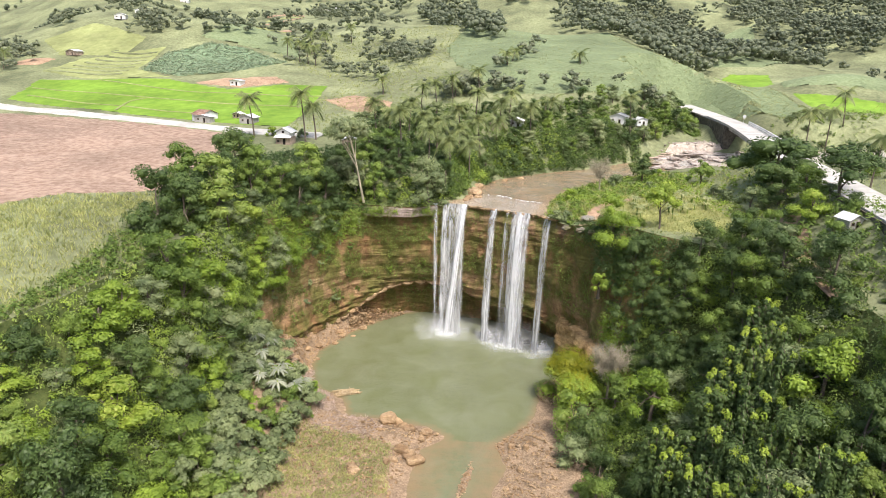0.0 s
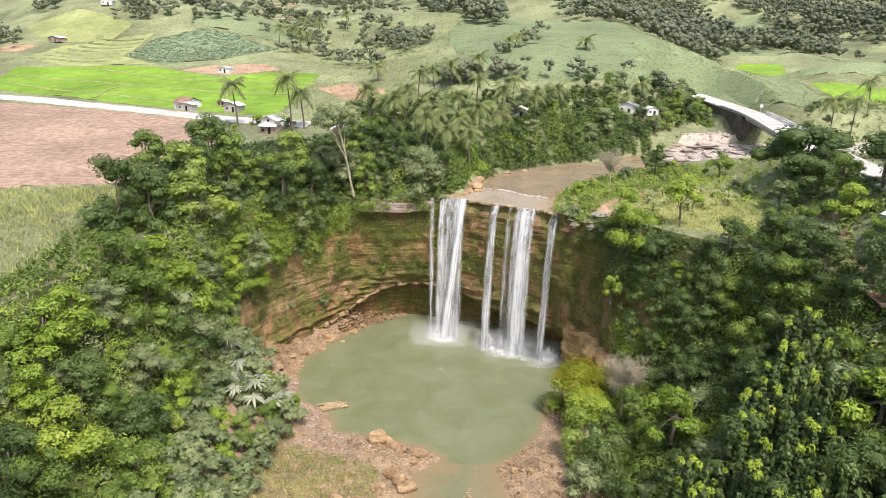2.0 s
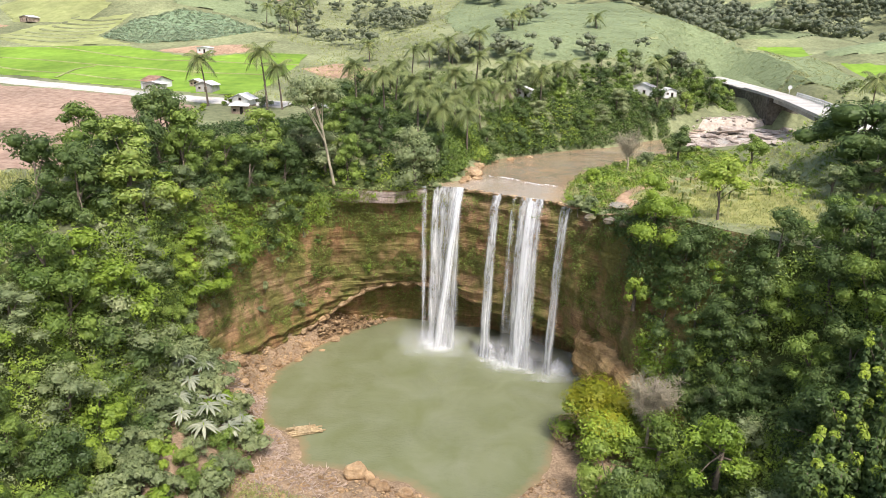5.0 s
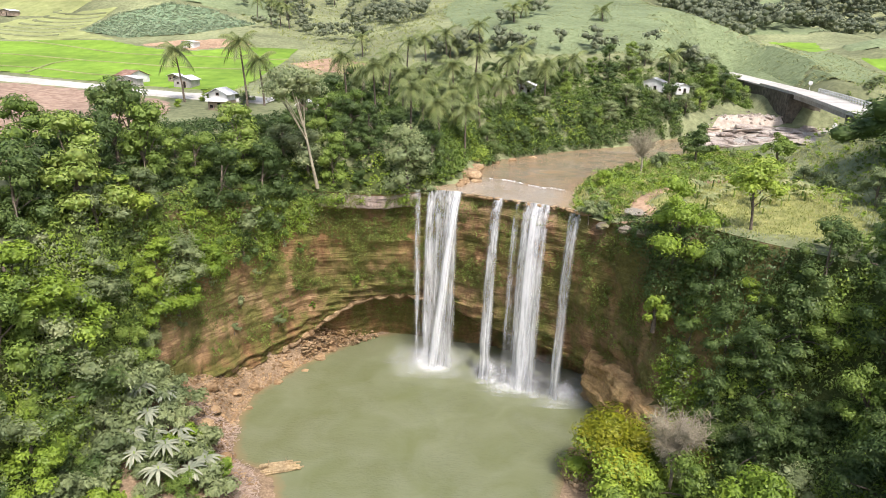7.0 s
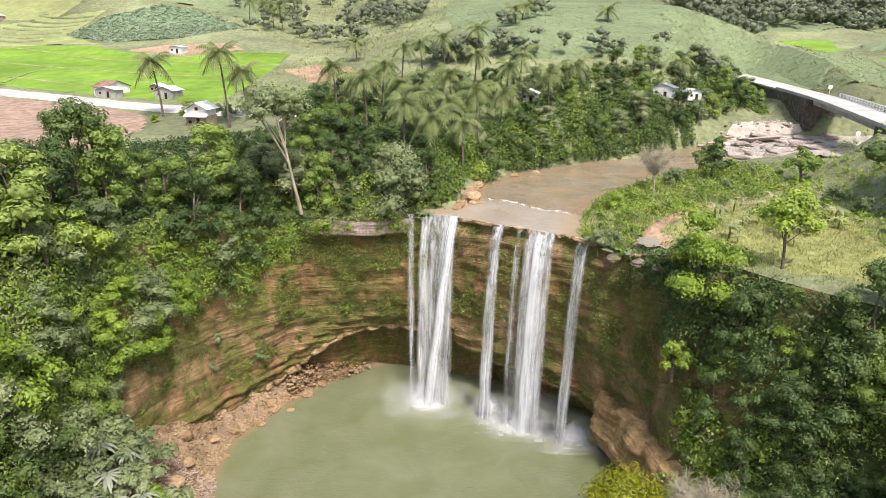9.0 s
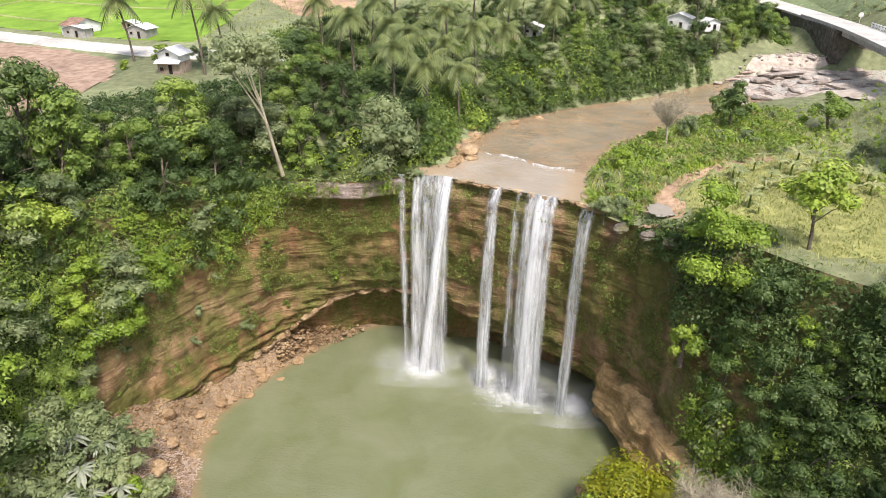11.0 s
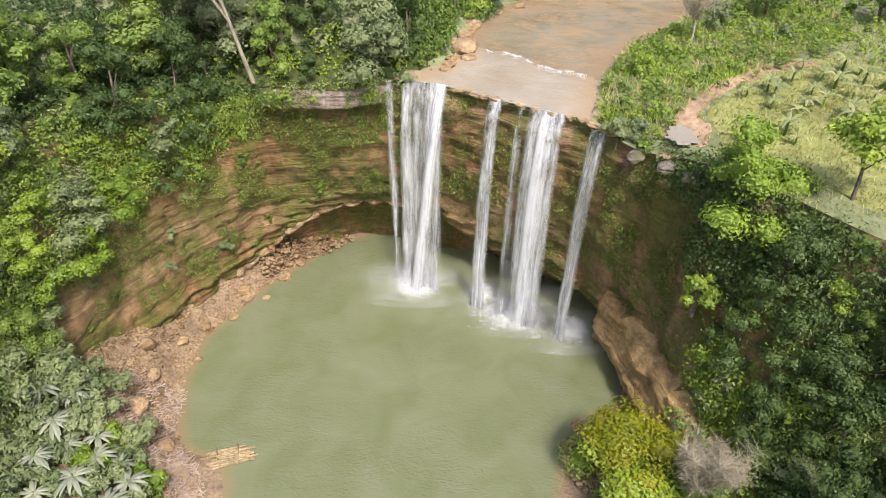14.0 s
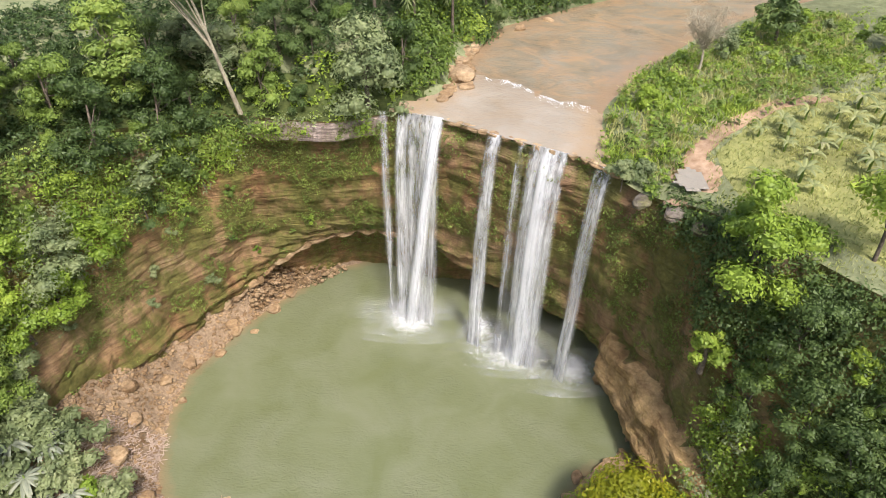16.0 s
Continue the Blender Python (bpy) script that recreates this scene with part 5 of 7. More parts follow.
    for k, (x, y, z, s) in enumerate(places + [(-29.7, 79, slope_z(-29.7, 79) + 0.5, 1.5), (-32, 82, slope_z(-32, 82) + 0.5, 1.2)]):
        m = pose(x, y, z, 0, 0, k * 77) @ Matrix.Diagonal((s, s, s, 1))
        TAKEN_SINGLE.append((x, y, 1.6))
        if k:
            copy_thing(silver, m)
        else:
            silver.matrix_basis = m
    candle = candle_bush(73, "dark bush of upright shoots with yellow green tips")
    for k, (x, y) in enumerate([(29, 72), (32, 75), (27, 66), (31, 66), (35, 71), (37, 76), (30, 61), (34, 64), (26, 74), (38, 82), (24, 60), (28, 56), (36, 58), (33, 69.5), (39, 79), (36, 80), (33, 78), (30, 69), (28, 63), (32, 58), (38, 73), (40, 84), (35, 75), (26, 70)]):
        m = pose(x, y, slope_z(x, y) + 1.6, 0, 0, k * 50) @ Matrix.Diagonal((1.15, 1.15, 1.35 + 0.15 * (k % 3), 1))
        free_spot(x, y, 3.0)
        if k:
            copy_thing(candle, m)
        else:
            candle.matrix_basis = m


MIXED = [("dark_a", 2), ("dark_b", 3), ("mid_a", 3), ("mid_b", 4), ("lime_a", 2), ("grey_a", 2), ("grey_b", 2)]
BRIGHT = [("dark_b", 1), ("mid_a", 4), ("mid_b", 4), ("lime_a", 3), ("grey_a", 2.5), ("grey_b", 2), ("dark_a", 1)]
DARK = [("dark_a", 4), ("dark_b", 4), ("mid_a", 2), ("mid_b", 2), ("grey_a", 1), ("grey_b", 1), ("lime_a", 0.5)]
RIVERSIDE = [("dark_a", 4), ("mid_a", 2), ("grey_a", 4), ("dark_b", 4), ("grey_b", 1.5), ("mid_c", 1), ("bush", 1)]
TALL = [("dark_a", 7), ("mid_a", 4), ("mid_c", 3), ("grey_a", 2), ("dark_b", 1)]
SHRUBS = [("bush", 3), ("bush_lime", 2), ("bush_grey", 2)]
# trees that stand out, each in its own place, come first
single_trees()
wood(31, [(-44.5, 94), (-42, 97), (-38.5, 105), (-37, 115), (-33, 123), (-24, 133), (-16, 133), (-16, 150), (-22, 150), (-28, 134), (-36, 128), (-43, 124), (-45, 116), (-46, 106)], 3000, 3.6, TALL, 0.65, 1.05)
wood(43, [(-16, 133), (-6, 135.5), (-1, 140), (0, 152), (-6, 160), (-16, 156)], 900, 3.2, [("dark_a", 2), ("mid_b", 2), ("dark_b", 4), ("grey_a", 1.5), ("bush", 1.5)], 0.4, 0.7)
wood(32, [(2, 154), (18, 170.5), (34, 181), (47, 188), (58, 197), (58, 203), (40, 200), (20, 192), (2, 196), (-20, 194), (-28, 184), (-30, 172), (-18, 158)], 1600, 3.4, RIVERSIDE, 0.42, 0.72)
# the far bank of the river, close along the water
rnd = random.Random(44)
for k in range(420):
    s = rnd.uniform(3.0, 8.0)
    j, f = int(s), s - int(s)
    (ax, ay, aw), (bx, by, bw) = RIVER[j], RIVER[min(j + 1, len(RIVER) - 1)]
    run = math.hypot(bx - ax, by - ay)
    off = aw + (bw - aw) * f + rnd.uniform(1.4, 9.0)
    x, y = ax + (bx - ax) * f - (by - ay) / run * off, ay + (by - ay) * f + (bx - ax) / run * off
    if x < 46 and x > 3.5 and float(river_at(np.array([x]), np.array([y]))[0][0]) > off - 0.8 and free_spot(x, y, 2.7):
        plant(pick(rnd, [("bush", 1), ("mid_b", 2), ("dark_b", 5), ("dark_a", 1), ("grey_a", 2), ("bush_grey", 1)]), x, y, gz(x, y) - 0.2, rnd.uniform(0.5, 0.95), rnd)
for x, y, k in ((68.2, 206.5, 0.85), (67.4, 211, 0.95), (64.6, 203.5, 0.7), (68.6, 216, 0.9)):
    plant("mid_a", x, y, gz(x, y) - 0.2, k, rnd)
# bushes and small trees on the bank below the slope, down to the shore
rnd = random.Random(58)
for k in range(900):
    x, y = rnd.uniform(-36, -22), rnd.uniform(66, 108)
    if inside(np.array([x]), np.array([y]), SHOREWOOD)[0] and all((x - a) ** 2 + (y - b) ** 2 > 0.8 for a, b in SILVER) and free_spot(x, y, 1.9):
        plant(pick(rnd, [("bush", 2), ("bush_grey", 5), ("bush_lime", 0.8), ("grey_b", 1 if y < 96 else 0), ("mid_b", 1 if y < 96 else 0)]), x, y, fz(x, y) - 0.3, rnd.uniform(0.7, 1.2), rnd)
wall_wood(33, 1.3 * 14, 5.4 * 14, 0.03, 0.9, 3000, 3.7, BRIGHT, 0.75, 1.3)
wall_wood(51, 4.2 * 14, 5.5 * 14, 0.04, 0.42, 600, 2.3, [("grey_b", 3), ("bush_grey", 3), ("mid_b", 2), ("bush", 2), ("lime_a", 1)], 0.5, 0.8)
wall_wood(34, 5.2 * 14, 6 * 14, 0.42, 1.0, 500, 3.0, BRIGHT, 0.6, 1.05)
wall_wood(53, 6 * 14, 7.2 * 14, 0.56, 1.0, 700, 3.0, BRIGHT, 0.6, 1.0)
wall_wood(52, 7.2 * 14, 8.4 * 14, 0.6, 1.0, 500, 2.9, DARK, 0.6, 1.0)
wall_wood(41, 8.2 * 14, 9.6 * 14, 0.66, 1.0, 600, 2.5, [("mid_b", 2), ("mid_a", 1), ("dark_b", 4), ("dark_a", 2), ("bush", 2)], 0.5, 0.85)
wall_wood(42, 6 * 14, 10.5 * 14, 0.3, 0.6, 40, 2.6, SHRUBS, 0.25, 0.5)
wall_wood(35, 19.3 * 14, 23.2 * 14, 0.03, 0.97, 2800, 3.4, DARK, 0.6, 1.05)
wall_wood(36, 18.1 * 14, 19.5 * 14, 0.3, 0.97, 1100, 2.7, DARK + [("bush_lime", 1), ("bush", 2)], 0.45, 0.75)
wood(37, [(38, 99), (45, 91), (50, 80), (52, 40), (64, 40), (58, 84), (52, 104), (44, 106)], 700, 3.9, BRIGHT, 0.6, 0.95)
wood(38, [(17, 124), (19, 130), (22, 138), (29, 146), (36, 155), (44, 164), (50, 160), (44, 146), (34, 136), (25, 128), (21, 122)], 110, 2.6, SHRUBS, 0.4, 0.9)
wood(45, [(16.6, 122.5), (18, 124.5), (21, 121.5), (20, 119.5)], 60, 1.5, [("bush_grey", 2), ("bush", 1)], 0.5, 0.8)
wood(46, [(44, 98), (54, 92), (57, 100), (60, 112), (58, 122), (52, 124), (46, 110)], 420, 3.4, MIXED, 0.5, 0.85)
wood(50, [(78, 168), (90, 170), (112, 194), (106, 206), (92, 194), (82, 186)], 120, 3.4, [("bush_grey", 2), ("grey_b", 3), ("bush_lime", 1), ("mid_b", 2)], 0.5, 0.85)
wood(47, [(70, 96), (76, 112), (78, 132), (82, 150), (90, 160), (100, 140), (84, 90)], 220, 4.6, DARK, 0.6, 0.95)
wood(39, [(44, 104), (58, 110), (60, 128), (56, 150), (50, 158), (42, 140), (46, 122)], 70, 4.2, [("bush", 3), ("bush_lime", 2), ("bush_grey", 2)], 0.4, 0.75)
wood(49, [(24, 173), (34, 180), (47, 187), (56, 194), (62, 200), (58, 206), (44, 204), (30, 196), (18, 184)], 500, 3.2, RIVERSIDE, 0.42, 0.75)
wood(48, [(56, 197), (64, 200), (69.5, 203), (70, 226), (58, 222), (50, 202)], 260, 2.8, [("bush", 2), ("bush_grey", 2), ("dark_b", 2), ("grey_a", 2), ("mid_a", 1)], 0.5, 0.8)
wood(40, [(-52, 158), (-46, 150), (-36, 158), (-30, 164), (-34, 170), (-42, 171)], 40, 3.4, SHRUBS, 0.5, 0.9)

# ---- houses ----
def slab(bm, a, b, c, d, thick):
    """A flat sheet with thickness through four corners."""
    n = (Vector(b) - Vector(a)).cross(Vector(d) - Vector(a)).normalized() * thick
    v = [bm.verts.new(Vector(p) + o) for o in (Vector(), n) for p in (a, b, c, d)]
    for f in ((3, 2, 1, 0), (4, 5, 6, 7), (0, 1, 5, 4), (1, 2, 6, 5), (2, 3, 7, 6), (3, 0, 4, 7)):
        bm.faces.new([v[i] for i in f])


def roof_sheet(home, w, eave, ridge, y0, y1, material, sheets=5, both=True):
    """A gable roof of overlapping metal sheets, each one lifted a little over the next."""
    for side in ((-1, 1) if both else (-1,)):
        for k in range(sheets):
            a, b = y0 + (y1 - y0) * k / sheets, y0 + (y1 - y0) * (k + 1.03) / sheets
            lift = 0.02 * (k % 2)
            bm = bmesh.new()
            pts = [(side * w, a, eave + lift), (0, a, ridge + lift), (0, b, ridge + lift), (side * w, b, eave + lift)]
            slab(bm, *(pts if side < 0 else pts[::-1]), 0.05)
            bmesh.ops.recalc_face_normals(bm, faces=bm.faces)
            part("roof_sheet", bm, material, home)


def gable_wall(w, d, h, ridge):
    """Four walls with two gables, as one shell."""
    bm = bmesh.new()
    lo = [bm.verts.new((sx * w, sy * d, 0)) for sx, sy in ((-1, -1), (1, -1), (1, 1), (-1, 1))]
    hi = [bm.verts.new((sx * w, sy * d, h)) for sx, sy in ((-1, -1), (1, -1), (1, 1), (-1, 1))]
    top = [bm.verts.new((0, -d, ridge)), bm.verts.new((0, d, ridge))]
    for f in ([lo[0], lo[1], hi[1], top[0], hi[0]], [lo[2], lo[3], hi[3], top[1], hi[2]], [lo[1], lo[2], hi[2], hi[1]], [lo[3], lo[0], hi[0], hi[3]], [hi[0], top[0], top[1], hi[3]], [hi[1], hi[2], top[1], top[0]]):
        bm.faces.new(f)
    bmesh.ops.recalc_face_normals(bm, faces=bm.faces)
    return bm


def panel(home, name, x, y, z, sx, sy, sz, material, label=""):
    bm = bmesh.new()
    box(bm, (sx, sy, sz), Matrix.Translation((x, y, z)), min(sx, sy, sz) * 0.2)
    return part(name, bm, material, home, label)


def opening(home, name, x, y, z, w, h):
    """A door or window: a panel painted near black for the shaded inside, set in a frame of four strips."""
    leaf = panel(home, name, x, y - 0.02, z, w, 0.05, h, M["dark"])
    for dx, dz, sx, sz in ((-w / 2, 0, 0.08, h + 0.12), (w / 2, 0, 0.08, h + 0.12), (0, h / 2, w, 0.08), (0, -h / 2, w, 0.08)):
        bm = bmesh.new()
        box(bm, (sx, 0.1, sz), Matrix.Translation((x + dx, y - 0.04, z + dz)), 0.015)
        part("frame", bm, M["plank_wall"], leaf)


def hut(x, y, turn, w, d, h, rise, wall, roof, label, sheets=5, over=0.45, base=None):
    home = thing("house", label, "house", "houses of the village")
    home.matrix_basis = pose(x, y, (base if base is not None else gz(x, y)) - 0.15, 0, 0, turn)
    part("wall", gable_wall(w / 2, d / 2, h, h + rise), wall, home)
    k = rise / (w / 2)
    roof_sheet(home, w / 2 + over, h - k * over + 0.06, h + rise + 0.06, -d / 2 - over, d / 2 + over, roof, sheets)
    opening(home, "door", w * 0.12, -d / 2, 0.95, 0.8, 1.7)
    opening(home, "window", -w * 0.26, -d / 2, h * 0.6, 0.7, 0.6)
    home.scale = (0.74, 0.74, 0.74)
    return home


# the two-storey hut by the road: planks below, white gable above, a lean-to roof between
tall = thing("house", "small two-storey hut with white gable, tin roof and plank ground floor", "house", "houses of the village")
tall.matrix_basis = pose(-40.3, 153.0, gz(-40.3, 153.0) - 0.2, 0, 0, -6) @ Matrix.Diagonal((0.78, 0.78, 0.78, 1))
bm = bmesh.new()
box(bm, (4.4, 4.4, 2.2), Matrix.Translation((0, 0, 1.1)), 0.03)
part("ground_floor", bm, M["plank_wall"], tall, "brown weathered plank wall")
bm = gable_wall(2.05, 2.0, 1.5, 2.5)
bmesh.ops.translate(bm, verts=bm.verts, vec=(0, 0.15, 2.2))
part("upper_wall", bm, M["white_wall"], tall, "white sheet wall with a gable")
roof_sheet(tall, 2.75, 3.45, 4.85, -2.6, 2.6, M["tin"], 5)
for k in range(4):
    bm = bmesh.new()
    slab(bm, (-2.5 + k * 1.25, -3.0, 2.05), (-1.22 + k * 1.25, -3.0, 2.05), (-1.22 + k * 1.25, -1.8, 2.65), (-2.5 + k * 1.25, -1.8, 2.65), 0.05)
    bmesh.ops.recalc_face_normals(bm, faces=bm.faces)
    part("awning_sheet", bm, M["tin"], tall)
opening(tall, "window", 0.0, -1.87, 3.6, 0.65, 0.6)
opening(tall, "door", 0.35, -2.2, 0.95, 0.8, 1.8)
opening(tall, "window", -1.4, -2.2, 1.0, 0.8, 0.7)

hut(-69.5, 180.5, -12, 7.4, 5.0, 2.4, 1.4, M["white_wall"], M["rust_roof"], "long white house with a rusty ridge roof beside the paddy", 7).rotation_euler.z += radians(78)
hut(-68.6, 177.6, -12, 6.4, 2.6, 2.2, 0.7, M["block_wall"], M["tin"], "low front of a house with a pale tin roof", 6).rotation_euler.z += radians(0)
hut(-56.6, 177.5, -8, 5.2, 4.6, 2.3, 1.0, M["block_wall"], M["tin"], "grey block hut with a pale tin roof by the paddy", 5)
hut(-61.5, 183.5, -8, 3.2, 2.8, 1.9, 0.6, M["plank_wall"], M["tin"], "little tin-roofed shed behind the hut", 3)
hut(-79.5, 236, -10, 5.4, 4.0, 2.3, 0.5, M["white_wall"], M["tin"], "white hut with a low roof beyond the paddy", 4)
hut(-160, 277, -20, 8.0, 4.5, 2.2, 0.9, M["plank_wall"], M["tin"], "long tin-roofed house below the hill", 6)
hut(-26, 154.5, 10, 4.5, 4.0, 2.3, 0.9, M["plank_wall"], M["tin"], "plank hut with a pale tin roof among the trees", 4)
hut(-21, 158, -15, 4.0, 3.8, 2.2, 0.9, M["plank_wall"], M["rust_roof"], "brown hut with a rusty roof under the palms", 4)
hut(9, 179.5, 8, 5.5, 4.5, 2.4, 1.2, M["plank_wall"], M["rust_roof"], "hut with a reddish rusty roof in the grove", 5)
hut(14, 183, -10, 4.5, 4.0, 2.3, 0.9, M["white_wall"], M["tin"], "whitewashed hut with a tin roof in the grove", 4)
hut(43.5, 195, -25, 6.5, 5.0, 2.8, 1.2, M["white_wall"], M["tin"], "house with a bright metal roof below the hill", 6)
hut(50, 197, 12, 4.2, 4.0, 2.4, 0.8, M["white_wall"], M["tin"], "small tin-roofed house near the bridge", 4)
hut(53.5, 93.5, 15, 3.0, 3.0, 2.2, 0.8, M["block_wall"], M["tin"], "tin-roofed shed beside the road", 4)
for x, y, s in ((-160, 318, 1.1), (-224, 545, 1.5), (-115, 600, 1.6), (-120, 590, 1.3), (-205, 430, 1.2)):
    hut(x, y, 10, 6 * s, 4.5 * s, 2.4 * s, 1.0 * s, M["white_wall"], M["tin"], "distant farmhouse with a pale roof", 4)

# ---- the road over the river, with its bridge ----
DECK = catmull(DECK_LINE, 10)
DECK_T = np.gradient(DECK[:, :2], axis=0)
DECK_T /= np.linalg.norm(DECK_T, axis=1)[:, None]
DECK_N = np.stack([-DECK_T[:, 1], DECK_T[:, 0]], 1)
HALF, FIRST, LAST = 3.2, 24, 48


def deck_strip(name, a, b, inner, outer, top, drop, material, label, category, to_ground=False):
    """A band along the road with its own thickness, from one edge to the other."""
    verts, faces = [], []
    for i in range(a, b + 1):
        for off in (inner, outer):
            x, y = DECK[i, :2] + DECK_N[i] * off
            z = DECK[i, 2]
            low = min(z - drop, gz(x, y) - 0.6) if to_ground else z - drop
            verts += [(x, y, z + top), (x, y, low)]
    for i in range(b - a):
        o = i * 4
        faces += [(o, o + 2, o + 6, o + 4), (o, o + 4, o + 5, o + 1), (o + 2, o + 3, o + 7, o + 6), (o + 1, o + 5, o + 7, o + 3)]
    e = (b - a) * 4
    faces += [(0, 1, 3, 2), (e, e + 2, e + 3, e + 1)]
    return solid(name, make_mesh(name, verts, faces, [material]), label, category, kind="structure")


deck_strip("road", 0, len(DECK) - 1, -HALF, HALF, 0.0, 0.25, M["concrete"], "pale concrete road crossing the river on a bridge", "road")
deck_strip("retaining_wall", 8, FIRST, -HALF - 0.3, HALF + 0.3, -0.28, 1.0, M["stone_wall"], "dark stone retaining wall under the road", "wall", True)
deck_strip("retaining_wall", LAST, len(DECK) - 1, -HALF - 0.3, HALF + 0.3, -0.28, 1.0, M["stone_wall"], "dark stone embankment under the road", "wall", True)
bridge = thing("bridge", "concrete bridge with low white railings over the rapids", "bridge")


def deck_box(name, i, off, z0, z1, sx, sy, material):
    bm = bmesh.new()
    x, y = DECK[i, :2] + DECK_N[i] * off
    turn = math.degrees(math.atan2(DECK_T[i, 1], DECK_T[i, 0]))
    box(bm, (sx, sy, z1 - z0), pose(x, y, DECK[i, 2] + (z0 + z1) / 2, 0, 0, turn), 0.03)
    return part(name, bm, material, bridge)


for off in (-2.2, 0.0, 2.2):
    for i in range(FIRST, LAST, 4):
        x0, x1 = DECK[i], DECK[min(i + 4, LAST)]
        v = []
        for p, j in ((x0, i), (x1, min(i + 4, LAST))):
            for da in (-0.25, 0.25):
                for dz in (-0.27, -1.3):
                    q = p[:2] + DECK_N[j] * (off + da)
                    v.append((q[0], q[1], p[2] + dz))
        part("girder", make_mesh("girder", v, [(0, 1, 5, 4), (2, 6, 7, 3), (0, 4, 6, 2), (1, 3, 7, 5), (0, 2, 3, 1), (4, 5, 7, 6)], [M["block_wall"]]), None, bridge)
for i in (FIRST, LAST):
    deck_box("abutment", i, 0.0, -6.5, -0.3, 1.2, 6.8, M["stone_wall"])
for off in (HALF - 0.12 if DECK_N[FIRST][0] > 0 else -HALF + 0.12,):
    for i in range(FIRST - 1, LAST + 2):
        deck_box("rail_post", i, off, -0.1, 0.95, 0.3, 0.22, M["white_wall"])
    for i in range(FIRST - 1, LAST + 1):
        a, b = DECK[i, :2] + DECK_N[i] * off, DECK[i + 1, :2] + DECK_N[i + 1] * off
        for lo, hi in ((0.35, 0.5), (0.78, 0.95)):
            n = DECK_N[i] * 0.09
            v = [(p[0] + s * n[0], p[1] + s * n[1], DECK[j, 2] + z) for p, j in ((a, i), (b, i + 1)) for s in (-1, 1) for z in (lo, hi)]
            part("rail", make_mesh("rail", v, [(0, 1, 5, 4), (2, 6, 7, 3), (0, 4, 6, 2), (1, 3, 7, 5)], [M["white_wall"]]), None, bridge)


side = -HALF + 0.15 if DECK_N[FIRST][0] > 0 else HALF - 0.15
for i in range(FIRST - 12, LAST + 2):
    a, b = DECK[i, :2] + DECK_N[i] * side, DECK[i + 1, :2] + DECK_N[i + 1] * side
    n = DECK_N[i] * 0.15
    v = [(p[0] + k * n[0], p[1] + k * n[1], DECK[j, 2] + z) for p, j in ((a, i), (b, i + 1)) for k in (-1, 1) for z in (-0.02, 0.32)]
    part("kerb", make_mesh("kerb", v, [(0, 1, 5, 4), (2, 6, 7, 3), (1, 3, 7, 5), (0, 2, 3, 1), (4, 5, 7, 6)], [M["concrete"]]), None, bridge)


def road_sign(x, y):
    """A round pale sign on a post."""
    home = thing("road_sign", "round pale sign on a thin post by the road", "sign", "signs along the road", at=pose(x, y, gz(x, y)))
    bm = bmesh.new()
    top = 1.9
    bmesh.ops.create_cone(bm, cap_ends=True, segments=8, radius1=0.07, radius2=0.06, depth=top + 0.5, matrix=Matrix.Translation((0, 0, top / 2 - 0.25)))
    part("post", bm, M["white_wall"], home)
    bm = bmesh.new()
    bmesh.ops.create_cone(bm, cap_ends=True, segments=20, radius1=0.5, radius2=0.5, depth=0.06, matrix=pose(0, -0.08, top + 0.2, 90))
    part("disc", bm, M["white_wall"], home)
    bm = bmesh.new()
    bmesh.ops.create_cone(bm, cap_ends=True, segments=20, radius1=0.36, radius2=0.36, depth=0.03, matrix=pose(0, -0.13, top + 0.2, 90))
    part("face", bm, M["tin"], home)


for i in (18, 24, 30, 34):
    x, y = DECK[i, :2] + DECK_N[i] * (HALF + 0.9) * (1 if DECK_N[i][0] > 0 else -1)
    road_sign(x, y)


# ---- rocks ----
def boulder(name, x, y, z, sx, sy, sz, seed, material, label, turn=0.0, category="rock", layers=0.0):
    """An angular boulder, cut by a few planes and worn."""
    rnd = random.Random(seed)
    bm = bmesh.new()
    bmesh.ops.create_icosphere(bm, subdivisions=3, radius=1.0)
    planes = [(Vector((rnd.gauss(0, 1), rnd.gauss(0, 1), rnd.gauss(0, 0.8))).normalized(), rnd.uniform(0.6, 0.85)) for _ in range(9)] + [(Vector((0, 0, 1)), 0.7)]
    for v in bm.verts:
        for n, d in planes:
            over = v.co.dot(n) - d
            if over > 0:
                v.co -= n * over * 0.92
        v.co += v.co.normalized() * 0.09 * noise.fractal(v.co * 1.7 + Vector((seed, 0, 0)), 1.0, 2.0, 3)
        if layers:
            v.co.x += layers * 0.12 * math.sin(v.co.z * 14)
    me = bpy.data.meshes.new(name)
    bm.to_mesh(me)
    bm.free()
    me.materials.append(material)
    ob = solid(name, me, label, category)
    ob.matrix_basis = pose(x, y, z, rnd.uniform(-8, 8), rnd.uniform(-8, 8), turn) @ Matrix.Diagonal((sx, sy, sz, 1))
    return ob


